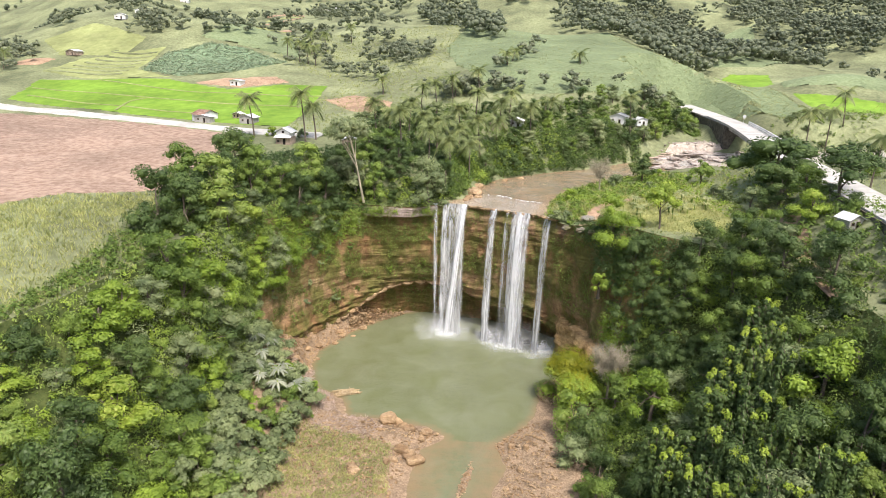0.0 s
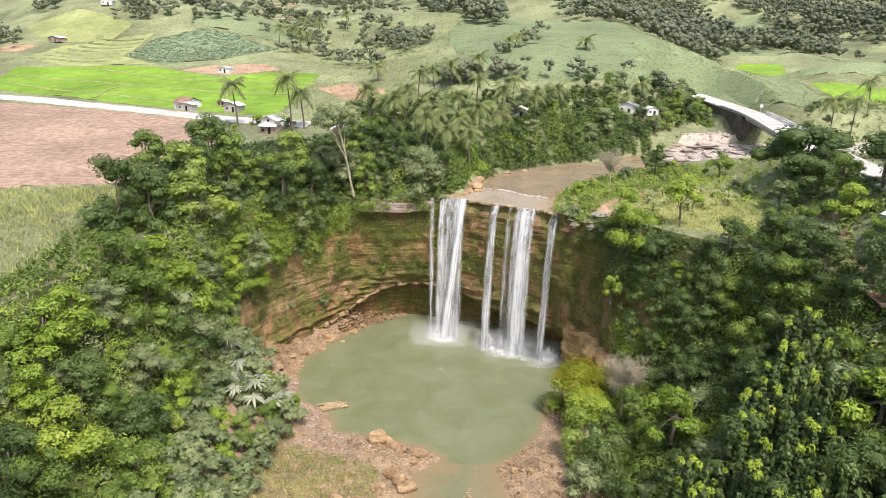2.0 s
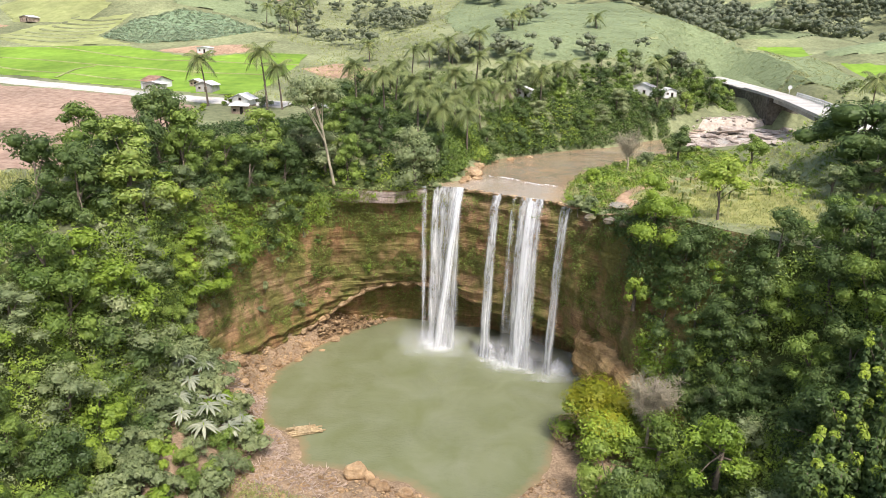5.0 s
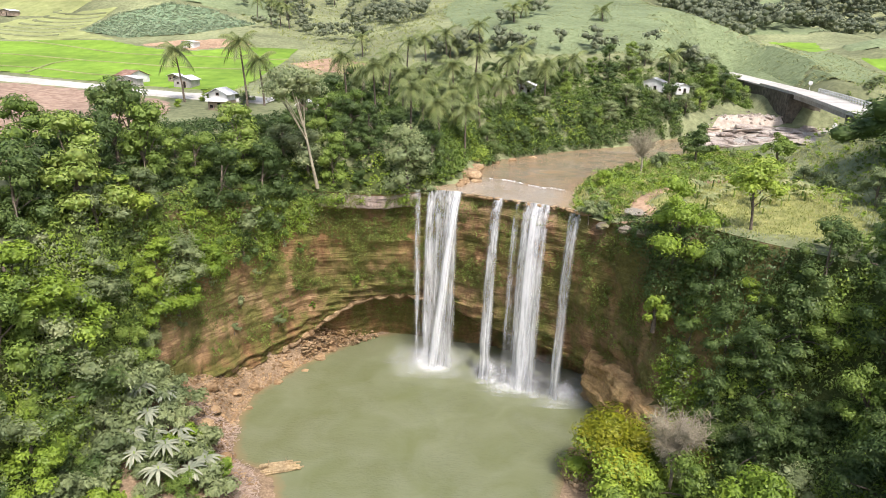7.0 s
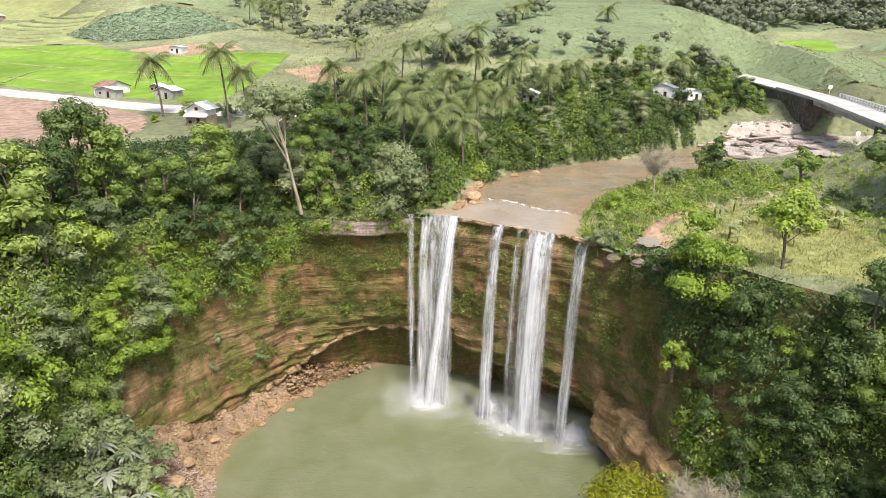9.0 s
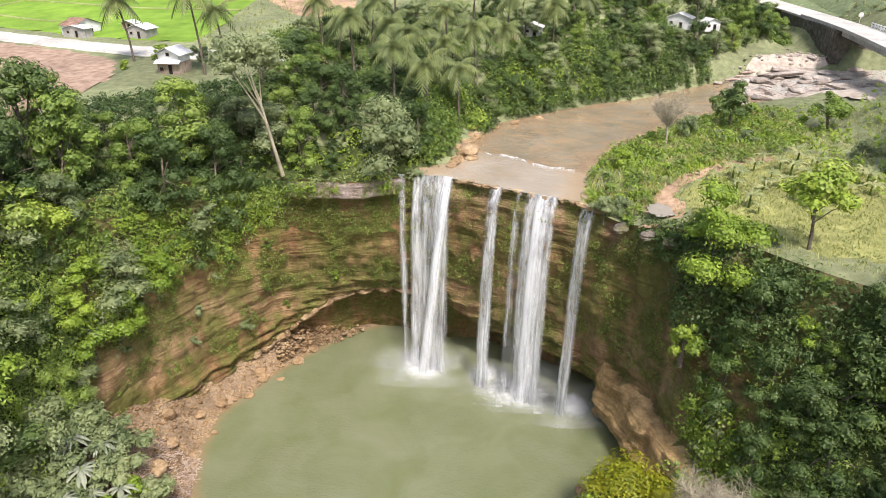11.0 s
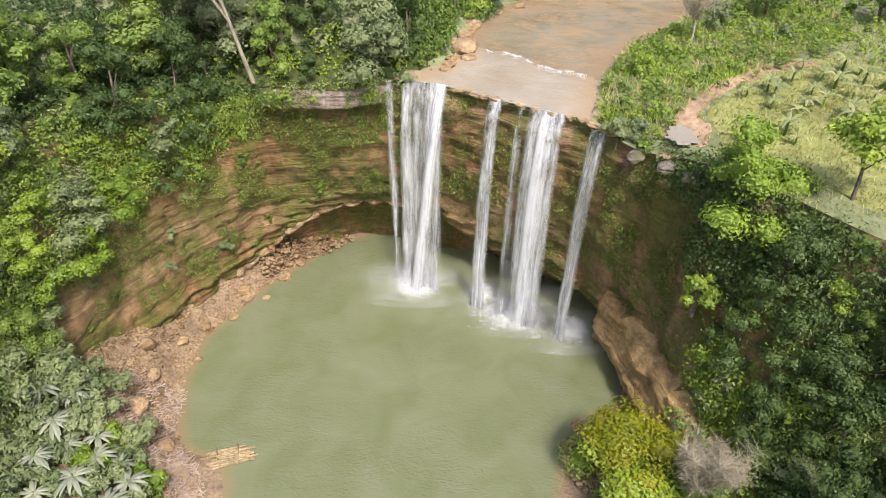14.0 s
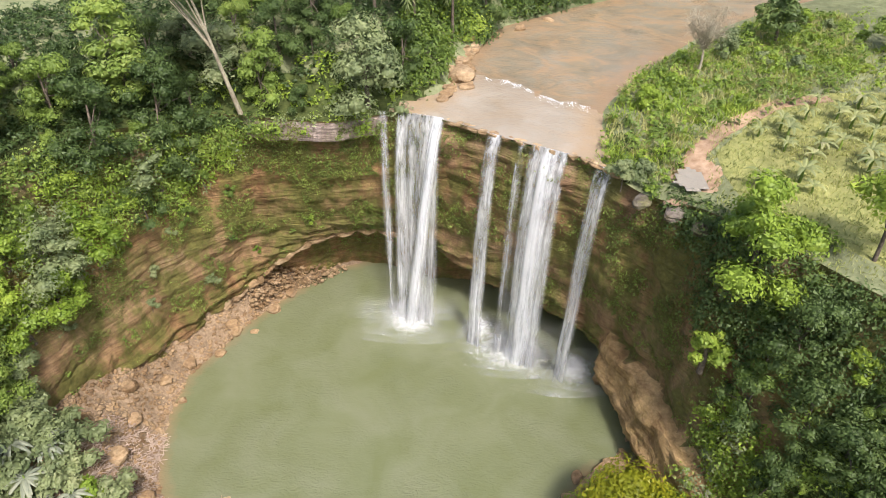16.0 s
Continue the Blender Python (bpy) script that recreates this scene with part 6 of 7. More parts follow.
rnd = random.Random(90)
for k, (x, y, s) in enumerate([(-10.1, 94.8, 1.8), (-8.6, 94.2, 0.9), (-5.1, 84.8, 1.35), (-7.1, 86.4, 1.25), (-6.2, 85.9, 0.9), (-8.2, 84.0, 0.8), (-13.2, 80.5, 1.1), (-6.6, 92.3, 1.15), (-3.9, 91.4, 0.8), (-7.6, 92.8, 0.7), (-12.5, 92.5, 0.6),
                               (8.7, 89, 0.7), (10.7, 87.7, 0.6), (7.4, 79, 0.55), (9.5, 83, 0.5), (1.5, 84, 0.4), (-9, 83, 0.6), (-11, 90.5, 0.5), (-4.6, 90, 0.6), (-2.5, 91.3, 0.5)]):
    boulder("boulder", x, y, fz(x, y) + s * 0.25, s * rnd.uniform(0.9, 1.2), s * rnd.uniform(0.75, 1.0), s * rnd.uniform(0.65, 0.85), 200 + k, M["boulder"], "tan angular boulder on the gravel bar", rnd.uniform(0, 360))
for k, (x, y, s) in enumerate([(15.9, 109.5, 0.7), (18.3, 110.3, 1.0), (19.8, 110.8, 1.2), (16.9, 108.5, 0.9), (15.1, 107.1, 0.8), (14.8, 105.5, 1.0), (17.5, 107.0, 0.8), (20.8, 112.2, 0.9), (22.0, 114.5, 0.7), (15.6, 104, 0.8)]):
    boulder("boulder", x, y, max(fz(x, y), -0.3) + s * 0.25, s * 1.3, s * 0.8, s * 0.6, 230 + k, M["boulder"], "brown layered boulder in the water below the slope", rnd.uniform(0, 360), layers=1.0)
for k, (x, y, s) in enumerate([(-21.3, 127.4, 0.6), (-23.5, 127, 0.7), (-26.2, 116.5, 0.6), (-28.5, 118, 0.7), (-29, 112, 0.8), (-28.2, 107, 1.1), (-25.0, 104.2, 1.0), (-24.3, 123.6, 0.7), (-27, 121.5, 0.8), (-20, 131.5, 0.9), (-18.5, 134.5, 0.8), (-30, 121, 1.0), (-30.5, 115, 0.9), (-24, 127.8, 0.8)]):
    boulder("boulder", x, y, max(fz(x, y), -0.3) + s * 0.2, s * 1.2, s, s * 0.7, 250 + k, M["boulder"], "orange brown boulder on the rubble shore", rnd.uniform(0, 360))
for k, (x, y, s) in enumerate([(2.8, 146.4, 1.2), (3.7, 151, 1.1), (2.8, 142.3, 1.7), (1.6, 139.3, 0.8), (3.2, 148.6, 0.9), (1.9, 144.2, 0.9), (4.6, 153.6, 0.8), (7, 156, 0.7), (3.6, 144.6, 0.8), (10, 158.5, 0.8), (1.0, 136.6, 0.6), (14, 162, 0.7)]):
    boulder("boulder", x, y, 26.9 + s * 0.25, s * 1.25, s, s * 0.65, 270 + k, M["boulder"], "pinkish brown boulder on the river bank", rnd.uniform(0, 360))
for k in range(34):
    x, y, s = rnd.uniform(0.5, 4.2), rnd.uniform(137, 154), rnd.uniform(0.25, 0.95)
    d, half, level = river_at(np.array([x]), np.array([y]))
    if -1.6 < float(d[0] - half[0]) < 1.8:
        boulder("boulder", x, y, float(max(level[0], ground_z(np.array([x]), np.array([y]))[0])) + s * 0.2, s * 1.25, s, s * 0.65, 700 + k, M["boulder"], "pinkish brown boulder piled on the river bank", rnd.uniform(0, 360))
for k, (x, y, z, sx, sy, sz, turn) in enumerate([(21.5, 117.6, 26.2, 1.6, 1.0, 0.6, 55), (23.2, 115.6, 26.4, 1.4, 0.9, 0.6, 60), (19.4, 119.8, 26.0, 1.5, 0.9, 0.5, 50)]):
    boulder("rock_ledge", x, y, z, sx, sy, sz, 290 + k, M["pale_rock"], "pale grey weathered ledge on the cliff top", turn, "rock", 0.6)
for k in range(15):
    s = rim_index(1.6, 131.9) + (rim_index(17.5, 122.3) - rim_index(1.6, 131.9)) * k / 14
    j, f = int(s), s - int(s)
    p = RIM[j] * (1 - f) + RIM[j + 1] * f
    boulder("lip_rock", p[0] + 0.1, p[1] + 0.35, 26.62, rnd.uniform(0.7, 1.1), rnd.uniform(0.4, 0.6), rnd.uniform(0.28, 0.4), 300 + k, M["boulder"], "flat tan rock on the lip of the falls", -32 + rnd.uniform(-12, 12))
for k in range(90):
    x, y = rnd.uniform(48, 78), rnd.uniform(164, 192)
    d, half, level = river_at(np.array([x]), np.array([y]))
    if d[0] < half[0] + 1:
        s = rnd.uniform(0.6, 1.7)
        boulder("river_rock", x, y, float(level[0]) + 0.1, s * 1.5, s, s * 0.45, 320 + k, M["rapid_rock"], "flat pale rock in the rapids", rnd.uniform(0, 360))

# the ledge over the cave, a worn lip of harder rock
pts, radii = [], []
for k in range(60):
    i = (8.6 + 3.8 * k / 59) * 14
    top = (ARCH[int(i)] + 0.4 + 1.2) / (LINE[int(i)][4] + 1.2)
    p = wall_point(i, top)
    pts.append(p + Vector((0, 0, 0.12 * math.sin(k * 0.9))))
    radii.append(0.42 + 0.16 * math.sin(k * 0.7) + rnd.uniform(-0.1, 0.1))
solid("rock_ledge", make_mesh("rock_ledge", *tube(pts, radii, 7), [M["boulder"]]), "pale pinkish rock ledge arching over the shallow cave", "rock")

# broken slabs of concrete in the river bed
for k, (x, y, w, d, tilt) in enumerate([(66, 190, 9, 5, 9), (61, 186, 6, 5, -8), (66, 170, 7, 4, 6), (71, 164, 8, 5, -4)]):
    bm = bmesh.new()
    box(bm, (w, d, 0.6), Matrix(), 0.08)
    for v in bm.verts:
        v.co += Vector((rnd.uniform(-0.4, 0.4), rnd.uniform(-0.4, 0.4), 0))
    me = bpy.data.meshes.new("concrete_slab")
    bm.to_mesh(me)
    bm.free()
    me.materials.append(M["rapid_rock"])
    ob = solid("concrete_slab", me, "broken pale concrete slab lying in the river bed", "slab")
    ob.matrix_basis = pose(x, y, float(river_at(np.array([x]), np.array([y]))[2][0]) + 0.5, tilt, tilt * 0.6, -20 + k * 25)

# logs stranded above the rapids
for k, (x, y, turn, s) in enumerate([(58, 190, 24, 8), (55, 186, -10, 4), (63, 193, -32, 7), (52, 185, 35, 4.5)]):
    v, f = tube([(-s / 2, 0, 0), (0, 0.1, 0.05), (s / 2, 0, 0)], [0.22, 0.2, 0.14], 7)
    ob = solid("log", make_mesh("log", v, f, [M["driftwood"]], True), "bleached log stranded beside the rapids", "log")
    ob.matrix_basis = pose(x, y, float(river_at(np.array([x]), np.array([y]))[2][0]) + 0.45, 0, 3, turn)

# the raft: bamboo poles lashed side by side
raft = thing("raft", "loose stack of pale bamboo poles drawn up on the shore", "raft", at=pose(-18.6, 103.9, 0.12, 0, 2, 20))
for k in range(15):
    y, top = -0.95 + (k % 9) * 0.235 + rnd.uniform(-0.05, 0.05), k // 9
    s, shift, skew = 1.9 + rnd.uniform(-0.5, 0.5) - 0.3 * top, rnd.uniform(-0.45, 0.45), rnd.uniform(-0.12, 0.12)
    v, f = tube([(shift - s, y - skew, 0.05 + 0.2 * top), (shift - s * 0.3, y, 0.08 + 0.2 * top), (shift + s * 0.4, y, 0.07 + 0.2 * top), (shift + s, y + skew, 0.04 + 0.2 * top)], [0.12, 0.12, 0.115, 0.1], 8)
    part("pole", make_mesh("pole", v, f, [M["bamboo"]], True), None, raft)
for x in (-1.1, 0.9):
    v, f = tube([(x, -1.1, 0.36), (x, 0, 0.38), (x, 1.1, 0.36)], [0.05, 0.05, 0.05], 6)
    part("crossbar", make_mesh("crossbar", v, f, [M["bamboo"]], True), None, raft)

# the little pond, the bare path and the bunds of the paddies
strip("path", catmull([(24, 120.5), (24.2, 124), (25.8, 126.3), (29, 129.6), (32.4, 132), (35, 134), (40, 135)], 5), 1.0, 0.08, M["dirt"], "bare reddish dirt path through the clearing", "path")
strip("dirt_track", catmull([(53, 110), (50, 100), (47.5, 90), (46.5, 80)], 5), 1.3, 0.08, M["dirt"], "pale dirt track below the road", "path")
draped("pond_bank", [(20.6, 118.2), (22.6, 117.2), (25.4, 119), (26.4, 122.5), (25.2, 124.8), (22.6, 124.4), (21.2, 121.4)], 0.5, 0.07, M["dirt"], "muddy brown bank of the little pond", "ground")
pond_me = grid_mesh("pond", np.arange(20, 28, 0.4), np.arange(116, 126, 0.4), lambda x, y: ((x - 23.2) / 1.5) ** 2 + ((y - 120.6) / 2.2) ** 2 < 1 + 0.25 * np.sin(x * 3) * np.sin(y * 2), lambda x, y: 0 * x + float(ground_z(np.array([23.4]), np.array([120.6]))[0]) + 0.55, [M["pond"]])
attribute(pond_me, "shore", np.full(len(pond_me.vertices), 3.0))
attribute(pond_me, "foam", np.full(len(pond_me.vertices), 0.0))
solid("pond", pond_me, "small still pond on the cliff top", "water", kind="structure")
for k, line in enumerate([[(-140, 214), (-118, 204), (-96, 197), (-76, 190)], [(-146, 226), (-122, 218), (-98, 213), (-74, 206), (-47, 203)], [(-130, 240), (-104, 229), (-84, 222), (-60, 220), (-47, 221)], [(-100, 192), (-103, 206), (-101, 212)]]):
    strip("bund", catmull(line, 5), 0.4, 0.3, M["stubble"], "low grassy bund between the paddies", "bund")
for k in range(7):
    y = 246 + k * 5
    strip("terrace_bank", catmull([(-156 + k * 2, y + 6), (-146, y + 4), (-134, y + 2), (-127, y + 4)], 5), 0.7, 0.4, M["meadow"], "grassy bank between terraces", "bund")
draped("bare_soil", [(-46, 216), (-36, 221), (-22, 206), (-21, 192), (-30, 194), (-38, 204)], 1.5, 0.12, M["dirt"], "patch of bare brown earth", "ground")
draped("bare_soil", [(-96, 238), (-78, 232), (-62, 240), (-70, 250), (-88, 247)], 1.5, 0.2, M["dirt"], "bare brown ground round a hut", "ground")
draped("bare_soil", [(-180, 262), (-166, 262), (-164, 272), (-178, 274)], 1.5, 0.2, M["dirt"], "patch of red earth", "ground")

# ---- undergrowth, grass, far woods, rubble ----
WALL_GRID = WALL_ARRAY.reshape(n_rim, ROWS_UP + 1, 3)


def wall_spots(rng, count, density):
    """Places and normals on the gorge's wall, thinned by density(i, u, place)."""
    i, u = rng.uniform(1.3 * 14, 23.3 * 14, count), rng.uniform(0.0, 0.999, count)
    keep = rng.random(count) < density(i / 14, u)
    i, u = i[keep], u[keep]
    a, b = i.astype(int), (u * ROWS_UP).astype(int)
    p, e1, e2 = WALL_GRID[a, b], WALL_GRID[a + 1, b] - WALL_GRID[a, b], WALL_GRID[a, b + 1] - WALL_GRID[a, b]
    f, g = (i - a)[:, None], (u * ROWS_UP - b)[:, None]
    n = np.cross(e1, e2)
    n /= np.linalg.norm(n, axis=1)[:, None] + 1e-9
    n[n[:, 2] < -0.4] *= -1
    return p + e1 * f + e2 * g, n, i / 14, u


def covered(i, u):
    """How thickly plants cover the wall, by place along it and height."""
    low = np.interp(i, [0, 4.4, 5.2, 6.2, 7.5, 8.5, 9.5, 10.3, 11, 12.4, 12.6, 16.1, 16.4, 17.2, 17.8, 18.6, 19.4, 25], [0, 0, 0.34, 0.58, 0.64, 0.7, 0.86, 0.975, 0.99, 0.99, 1.1, 1.1, 0.97, 0.92, 0.72, 0.36, 0.1, 0])
    sparse = np.interp(i, [0, 6, 8, 12, 12.6, 13.2, 16, 16.5, 18, 25], [0.1, 0.1, 0.22, 0.22, 0.05, 0.05, 0.06, 0.22, 0.25, 0.2])
    full = smooth(-0.06, 0.06, u - low)
    hollow = np.exp(-((i - 19.95) / 0.3) ** 2 - ((u - 0.7) / 0.08) ** 2)
    return full * np.interp(i, [12.5, 12.7, 16, 16.3], [1, 0.5, 0.5, 1]) * (1 - hollow)


def clumps(name, spots, normals, rng, leaves, radius, size, material, label, category, lift=0.25, face=0.9):
    """Low leafy clumps on a surface, as one mass of plants."""
    n = len(spots)
    r = (0.5 + 1.1 * rng.random(n) ** 2) * radius
    c = np.repeat(spots + normals * (r * lift)[:, None], leaves, 0)
    d = rng.normal(0, 1, (n * leaves, 3)) + np.repeat(normals, leaves, 0) * face + np.array([0, 0, 0.5])
    d /= np.linalg.norm(d, axis=1)[:, None]
    v, q = leaf_blades(rng, c + d * np.repeat(r, leaves)[:, None] * rng.uniform(0.5, 1.05, (n * leaves, 1)), d, size)
    return solid(name, array_mesh(name, v, NO_QUADS, q, [material]), label, category, kind="stuff")


rng = np.random.default_rng(5)
spots, normals, si, su = wall_spots(rng, 26000, covered)
patchy = np.array([fbm(p[0] * 0.13 + 7, p[1] * 0.13, p[2] * 0.1) for p in spots])
keep = rng.random(len(spots)) < np.where((si > 6) & (si < 19.3), smooth(-0.3, 0.25, patchy + 0.5 * smooth(0.6, 0.9, su)), 0.95)
spots, normals, si, su = spots[keep], normals[keep], si[keep], su[keep]
which = np.array([fbm(p[0] * 0.09, p[1] * 0.09, p[2] * 0.09) for p in spots]) * 1.3 + rng.normal(0, 0.13, len(spots)) + np.where(si > 14, -0.25, 0.1)
bands = [(-9, -0.32, "leaf_dark", "dark green creepers and shrubs covering the gorge side"), (-0.32, 0.1, "leaf_mid", "green creepers and shrubs covering the gorge side"),
         (0.1, 0.45, "leaf_lime", "bright green creepers on the gorge side"), (0.45, 9, "leaf_grey", "grey green shrubs on the gorge side")]
for lo, hi, mat, label in bands:
    k = (which >= lo) & (which < hi)
    clumps("undergrowth", spots[k], normals[k], rng, 20, 1.15, 0.18, M[mat], label, "undergrowth")


# thin mossy growth on the bare rock
moss, moss_n, mi, mu = wall_spots(rng, 150000, lambda i, u: np.interp(i, [5.5, 6.5, 12, 12.7, 16, 16.6, 18.6, 19], [0, 1, 1, 0.5, 0.5, 0.55, 0.6, 0]) * smooth(0.12, 0.3, u) * np.where(i > 16, smooth(0.3, 0.36, u), 1.0))
grow = np.array([fbm(p[0] * 0.2 + 3, p[1] * 0.2, p[2] * 0.28) + 0.5 * fbm(p[0] * 0.9, p[1] * 0.9, p[2] * 0.9) for p in moss])
keep = grow > 0.2 - 0.2 * smooth(0.42, 0.75, mu)
moss, moss_n = moss[keep], moss_n[keep]
half = rng.random(len(moss)) < 0.6
clumps("moss", moss[half], moss_n[half], rng, 5, 0.4, 0.1, M["moss"], "olive green moss and small ferns on the cliff", "moss", 0.1)
clumps("moss", moss[~half], moss_n[~half], rng, 4, 0.42, 0.12, M["leaf_mid"], "green ferns and creepers on the cliff", "moss", 0.1)


def open_spots(rng, poly, count, gap=1.0):
    p = np.array(poly, float)
    x, y = rng.uniform(p[:, 0].min(), p[:, 0].max(), count), rng.uniform(p[:, 1].min(), p[:, 1].max(), count)
    k = inside(x, y, poly) & ~inside(x, y, RIM_POLY)
    d, half, _ = river_at(x, y)
    k &= d > half + gap
    x, y = x[k], y[k]
    return np.stack([x, y, ground_z(x, y)], 1)


UP = np.array([0, 0, 1.0])
for poly, count, mat, label in [
        ([(-46, 98), (-38, 110), (-33, 122), (-22, 134), (-2, 138), (2, 156), (-8, 162), (-30, 150), (-44, 138), (-46, 115)], 7500, "leaf_dark", "dark undergrowth beneath the rim trees"),
        ([(-24, 132), (-4, 135), (1, 140), (3, 156), (-2, 158), (-6, 140), (-24, 136)], 900, "leaf_lime", "bright creepers along the rim"),
        ([(3, 154), (12, 161), (22, 170.5), (38, 181), (48, 188), (57, 196), (62, 201), (60, 206), (20, 196), (-20, 198), (-34, 180), (-34, 162), (-18, 154)], 6500, "leaf_mid", "green undergrowth between the river and the hill"),
        ([(16, 124.5), (18, 133), (22, 142), (30, 150), (44, 163), (52, 160), (44, 144), (34, 136), (25, 129), (21.5, 121), (20, 119)], 800, "leaf_lime", "lush green weeds on the river bank"),
        ([(16, 124.5), (18, 133), (22, 142), (30, 150), (44, 163), (52, 160), (46, 140), (36, 132), (27, 127), (21.5, 121), (20, 119)], 900, "leaf_mid", "green weeds on the river bank"),
        ([(5, 156), (12, 161), (22, 170.5), (38, 180), (47, 187), (54, 193), (50, 194), (34, 186), (16, 175), (4, 160)], 2600, "leaf_dark", "dark bushes along the far river bank"),
        ([(36, 103), (50, 84), (50, 40), (64, 40), (62, 90), (58, 112), (44, 106)], 3000, "leaf_mid", "undergrowth on the slope top"),
        ([(78, 166), (92, 168), (120, 200), (104, 210), (84, 190)], 700, "leaf_mid", "rough weeds below the road"),
        ([(54, 195), (66, 199), (70, 204), (66, 209), (50, 201)], 900, "leaf_mid", "bushes on the slope beside the bridge"),
        ([(-45, 96), (-37, 102), (-33.5, 112), (-36, 115), (-43, 108)], 900, "leaf_mid", "leafy bushes along the rim"),
        ([(46, 104), (60, 112), (64, 150), (52, 160), (42, 140), (46, 104)], 500, "leaf_lime", "grey green weeds in the clearing"),
        ([(-46, 104), (-41, 90), (-47, 77), (-55, 60), (-60, 60), (-52, 78), (-48, 96)], 2600, "leaf_mid", "leafy weeds at the edge of the grass slope")]:
    s = open_spots(rng, poly, count)
    clumps("undergrowth", s, np.tile(UP, (len(s), 1)), rng, 18, 0.9, 0.22, M[mat], label, "undergrowth", 0.25, 1.8)


def tufts(name, spots, rng, blades, tall, wide, material, label, category, droop=0.35):
    """Standing blades of grass or cane."""
    n = len(spots) * blades
    base = np.repeat(spots, blades, 0) + np.concatenate([rng.normal(0, 0.3, (n, 2)), np.zeros((n, 1))], 1)
    a = rng.uniform(0, 6.28, n)
    side = np.stack([np.cos(a), np.sin(a), 0 * a], 1) * wide * rng.uniform(0.6, 1.3, (n, 1))
    h = tall * rng.uniform(0.5, 1.2, n)
    lean = np.stack([rng.normal(0, droop, n) * h, rng.normal(0, droop, n) * h, h], 1)
    bend = lean * np.array([1.6, 1.6, 0.85])
    v = np.stack([base - side, base + side, base + lean * 0.6 + side * 0.7, base + bend, base + lean * 0.6 - side * 0.7], 1).reshape(-1, 3)
    q = np.arange(n)[:, None] * 5
    return solid(name, array_mesh(name, v, np.hstack([q, q + 1, q + 2, q + 4]), np.hstack([q + 2, q + 3, q + 4]), [material]), label, category, kind="stuff")


s = open_spots(rng, [(-43, 88), (-46, 104), (-52, 112), (-66, 108), (-74, 100), (-100, 95), (-110, 60), (-56, 58), (-48, 76)], 11000)
tufts("tall_grass", s, rng, 4, 0.8, 0.05, M["grass"], "tall yellowish green grass on the slope top", "grass")
s = open_spots(rng, [(16, 124.5), (18, 133), (22, 142), (30, 150), (44, 163), (52, 160), (46, 142), (35, 135), (26, 128), (21.5, 121)], 7000)
patch = np.array([fbm(p[0] * 0.22, p[1] * 0.22, 3.0) for p in s])
tufts("tall_grass", s[patch < 0.05], rng, 4, 0.8, 0.06, M["grass"], "dry yellowish grass on the river bank", "grass")
s = s[patch >= -0.05]
tufts("bank_grass", s, rng, 5, 0.75, 0.06, M["leaf_lime"], "lush green grass on the river bank", "grass")
s = open_spots(rng, [(24, 113), (28, 108), (36, 103), (46, 106), (60, 118), (60, 150), (46, 150), (34, 137), (26, 128)], 6500)
tufts("grass", s, rng, 4, 0.4, 0.05, M["grass"], "short yellow green grass in the clearing", "grass")
s = open_spots(rng, [(8, 203), (-4, 240), (-10, 290), (2, 345), (35, 385), (62, 350), (75, 290), (86, 240), (92, 214), (80, 205), (62, 210), (40, 205), (22, 203)], 12000)
tufts("sugar_cane", s, rng, 3, 0.5, 0.12, M["cane_blade"], "pale green sugar cane on the hill", "sugar cane", 1.1)
s = open_spots(rng, [(78, 203), (92, 216), (88, 240), (102, 237), (103.5, 228), (101.5, 207), (98, 198), (88, 192)], 2000)
tufts("sugar_cane", s, rng, 3, 0.5, 0.12, M["cane_blade"], "pale green sugar cane beside the road", "sugar cane", 1.1)
s = open_spots(rng, [(-124, 257), (-123, 280), (-110, 293), (-92, 291), (-72, 276), (-88, 256), (-105, 247)], 5000)
tufts("maize", s + np.array([0, 0, 0.2]), rng, 3, 0.45, 0.22, M["leaf_maize"], "rows of bluish green maize", "maize", 1.2)
s = open_spots(rng, [(-30, 160), (-46, 172), (-46, 240), (-90, 300), (-60, 340), (0, 340), (-8, 240), (6, 203), (-20, 198)], 6000)
tufts("tall_grass", s, rng, 4, 0.7, 0.06, M["grass"], "rough grass on the farmland", "grass")
s = open_spots(rng, [(60, 100), (130, 120), (200, 200), (160, 230), (104, 208), (92, 200), (84, 160)], 3500)
tufts("tall_grass", s, rng, 4, 0.7, 0.06, M["grass"], "rough grass beside the road", "grass")


def bank_spots(rng, count, s0, s1, low, high):
    """Places along the far bank of the river, by distance from the water's edge."""
    s, off = rng.uniform(s0, s1, count), rng.uniform(low, high, count)
    r = np.array(RIVER, float)
    j = np.minimum(s.astype(int), len(r) - 2)
    f = (s - j)[:, None]
    p, t = r[j] * (1 - f) + r[j + 1] * f, r[j + 1, :2] - r[j, :2]
    t /= np.linalg.norm(t, axis=1)[:, None]
    x, y = p[:, 0] - t[:, 1] * (p[:, 2] + off), p[:, 1] + t[:, 0] * (p[:, 2] + off)
    d, half, _ = river_at(x, y)
    k = (d > half + low - 0.5) & (y > 133)
    return np.stack([x[k], y[k], ground_z(x[k], y[k])], 1)


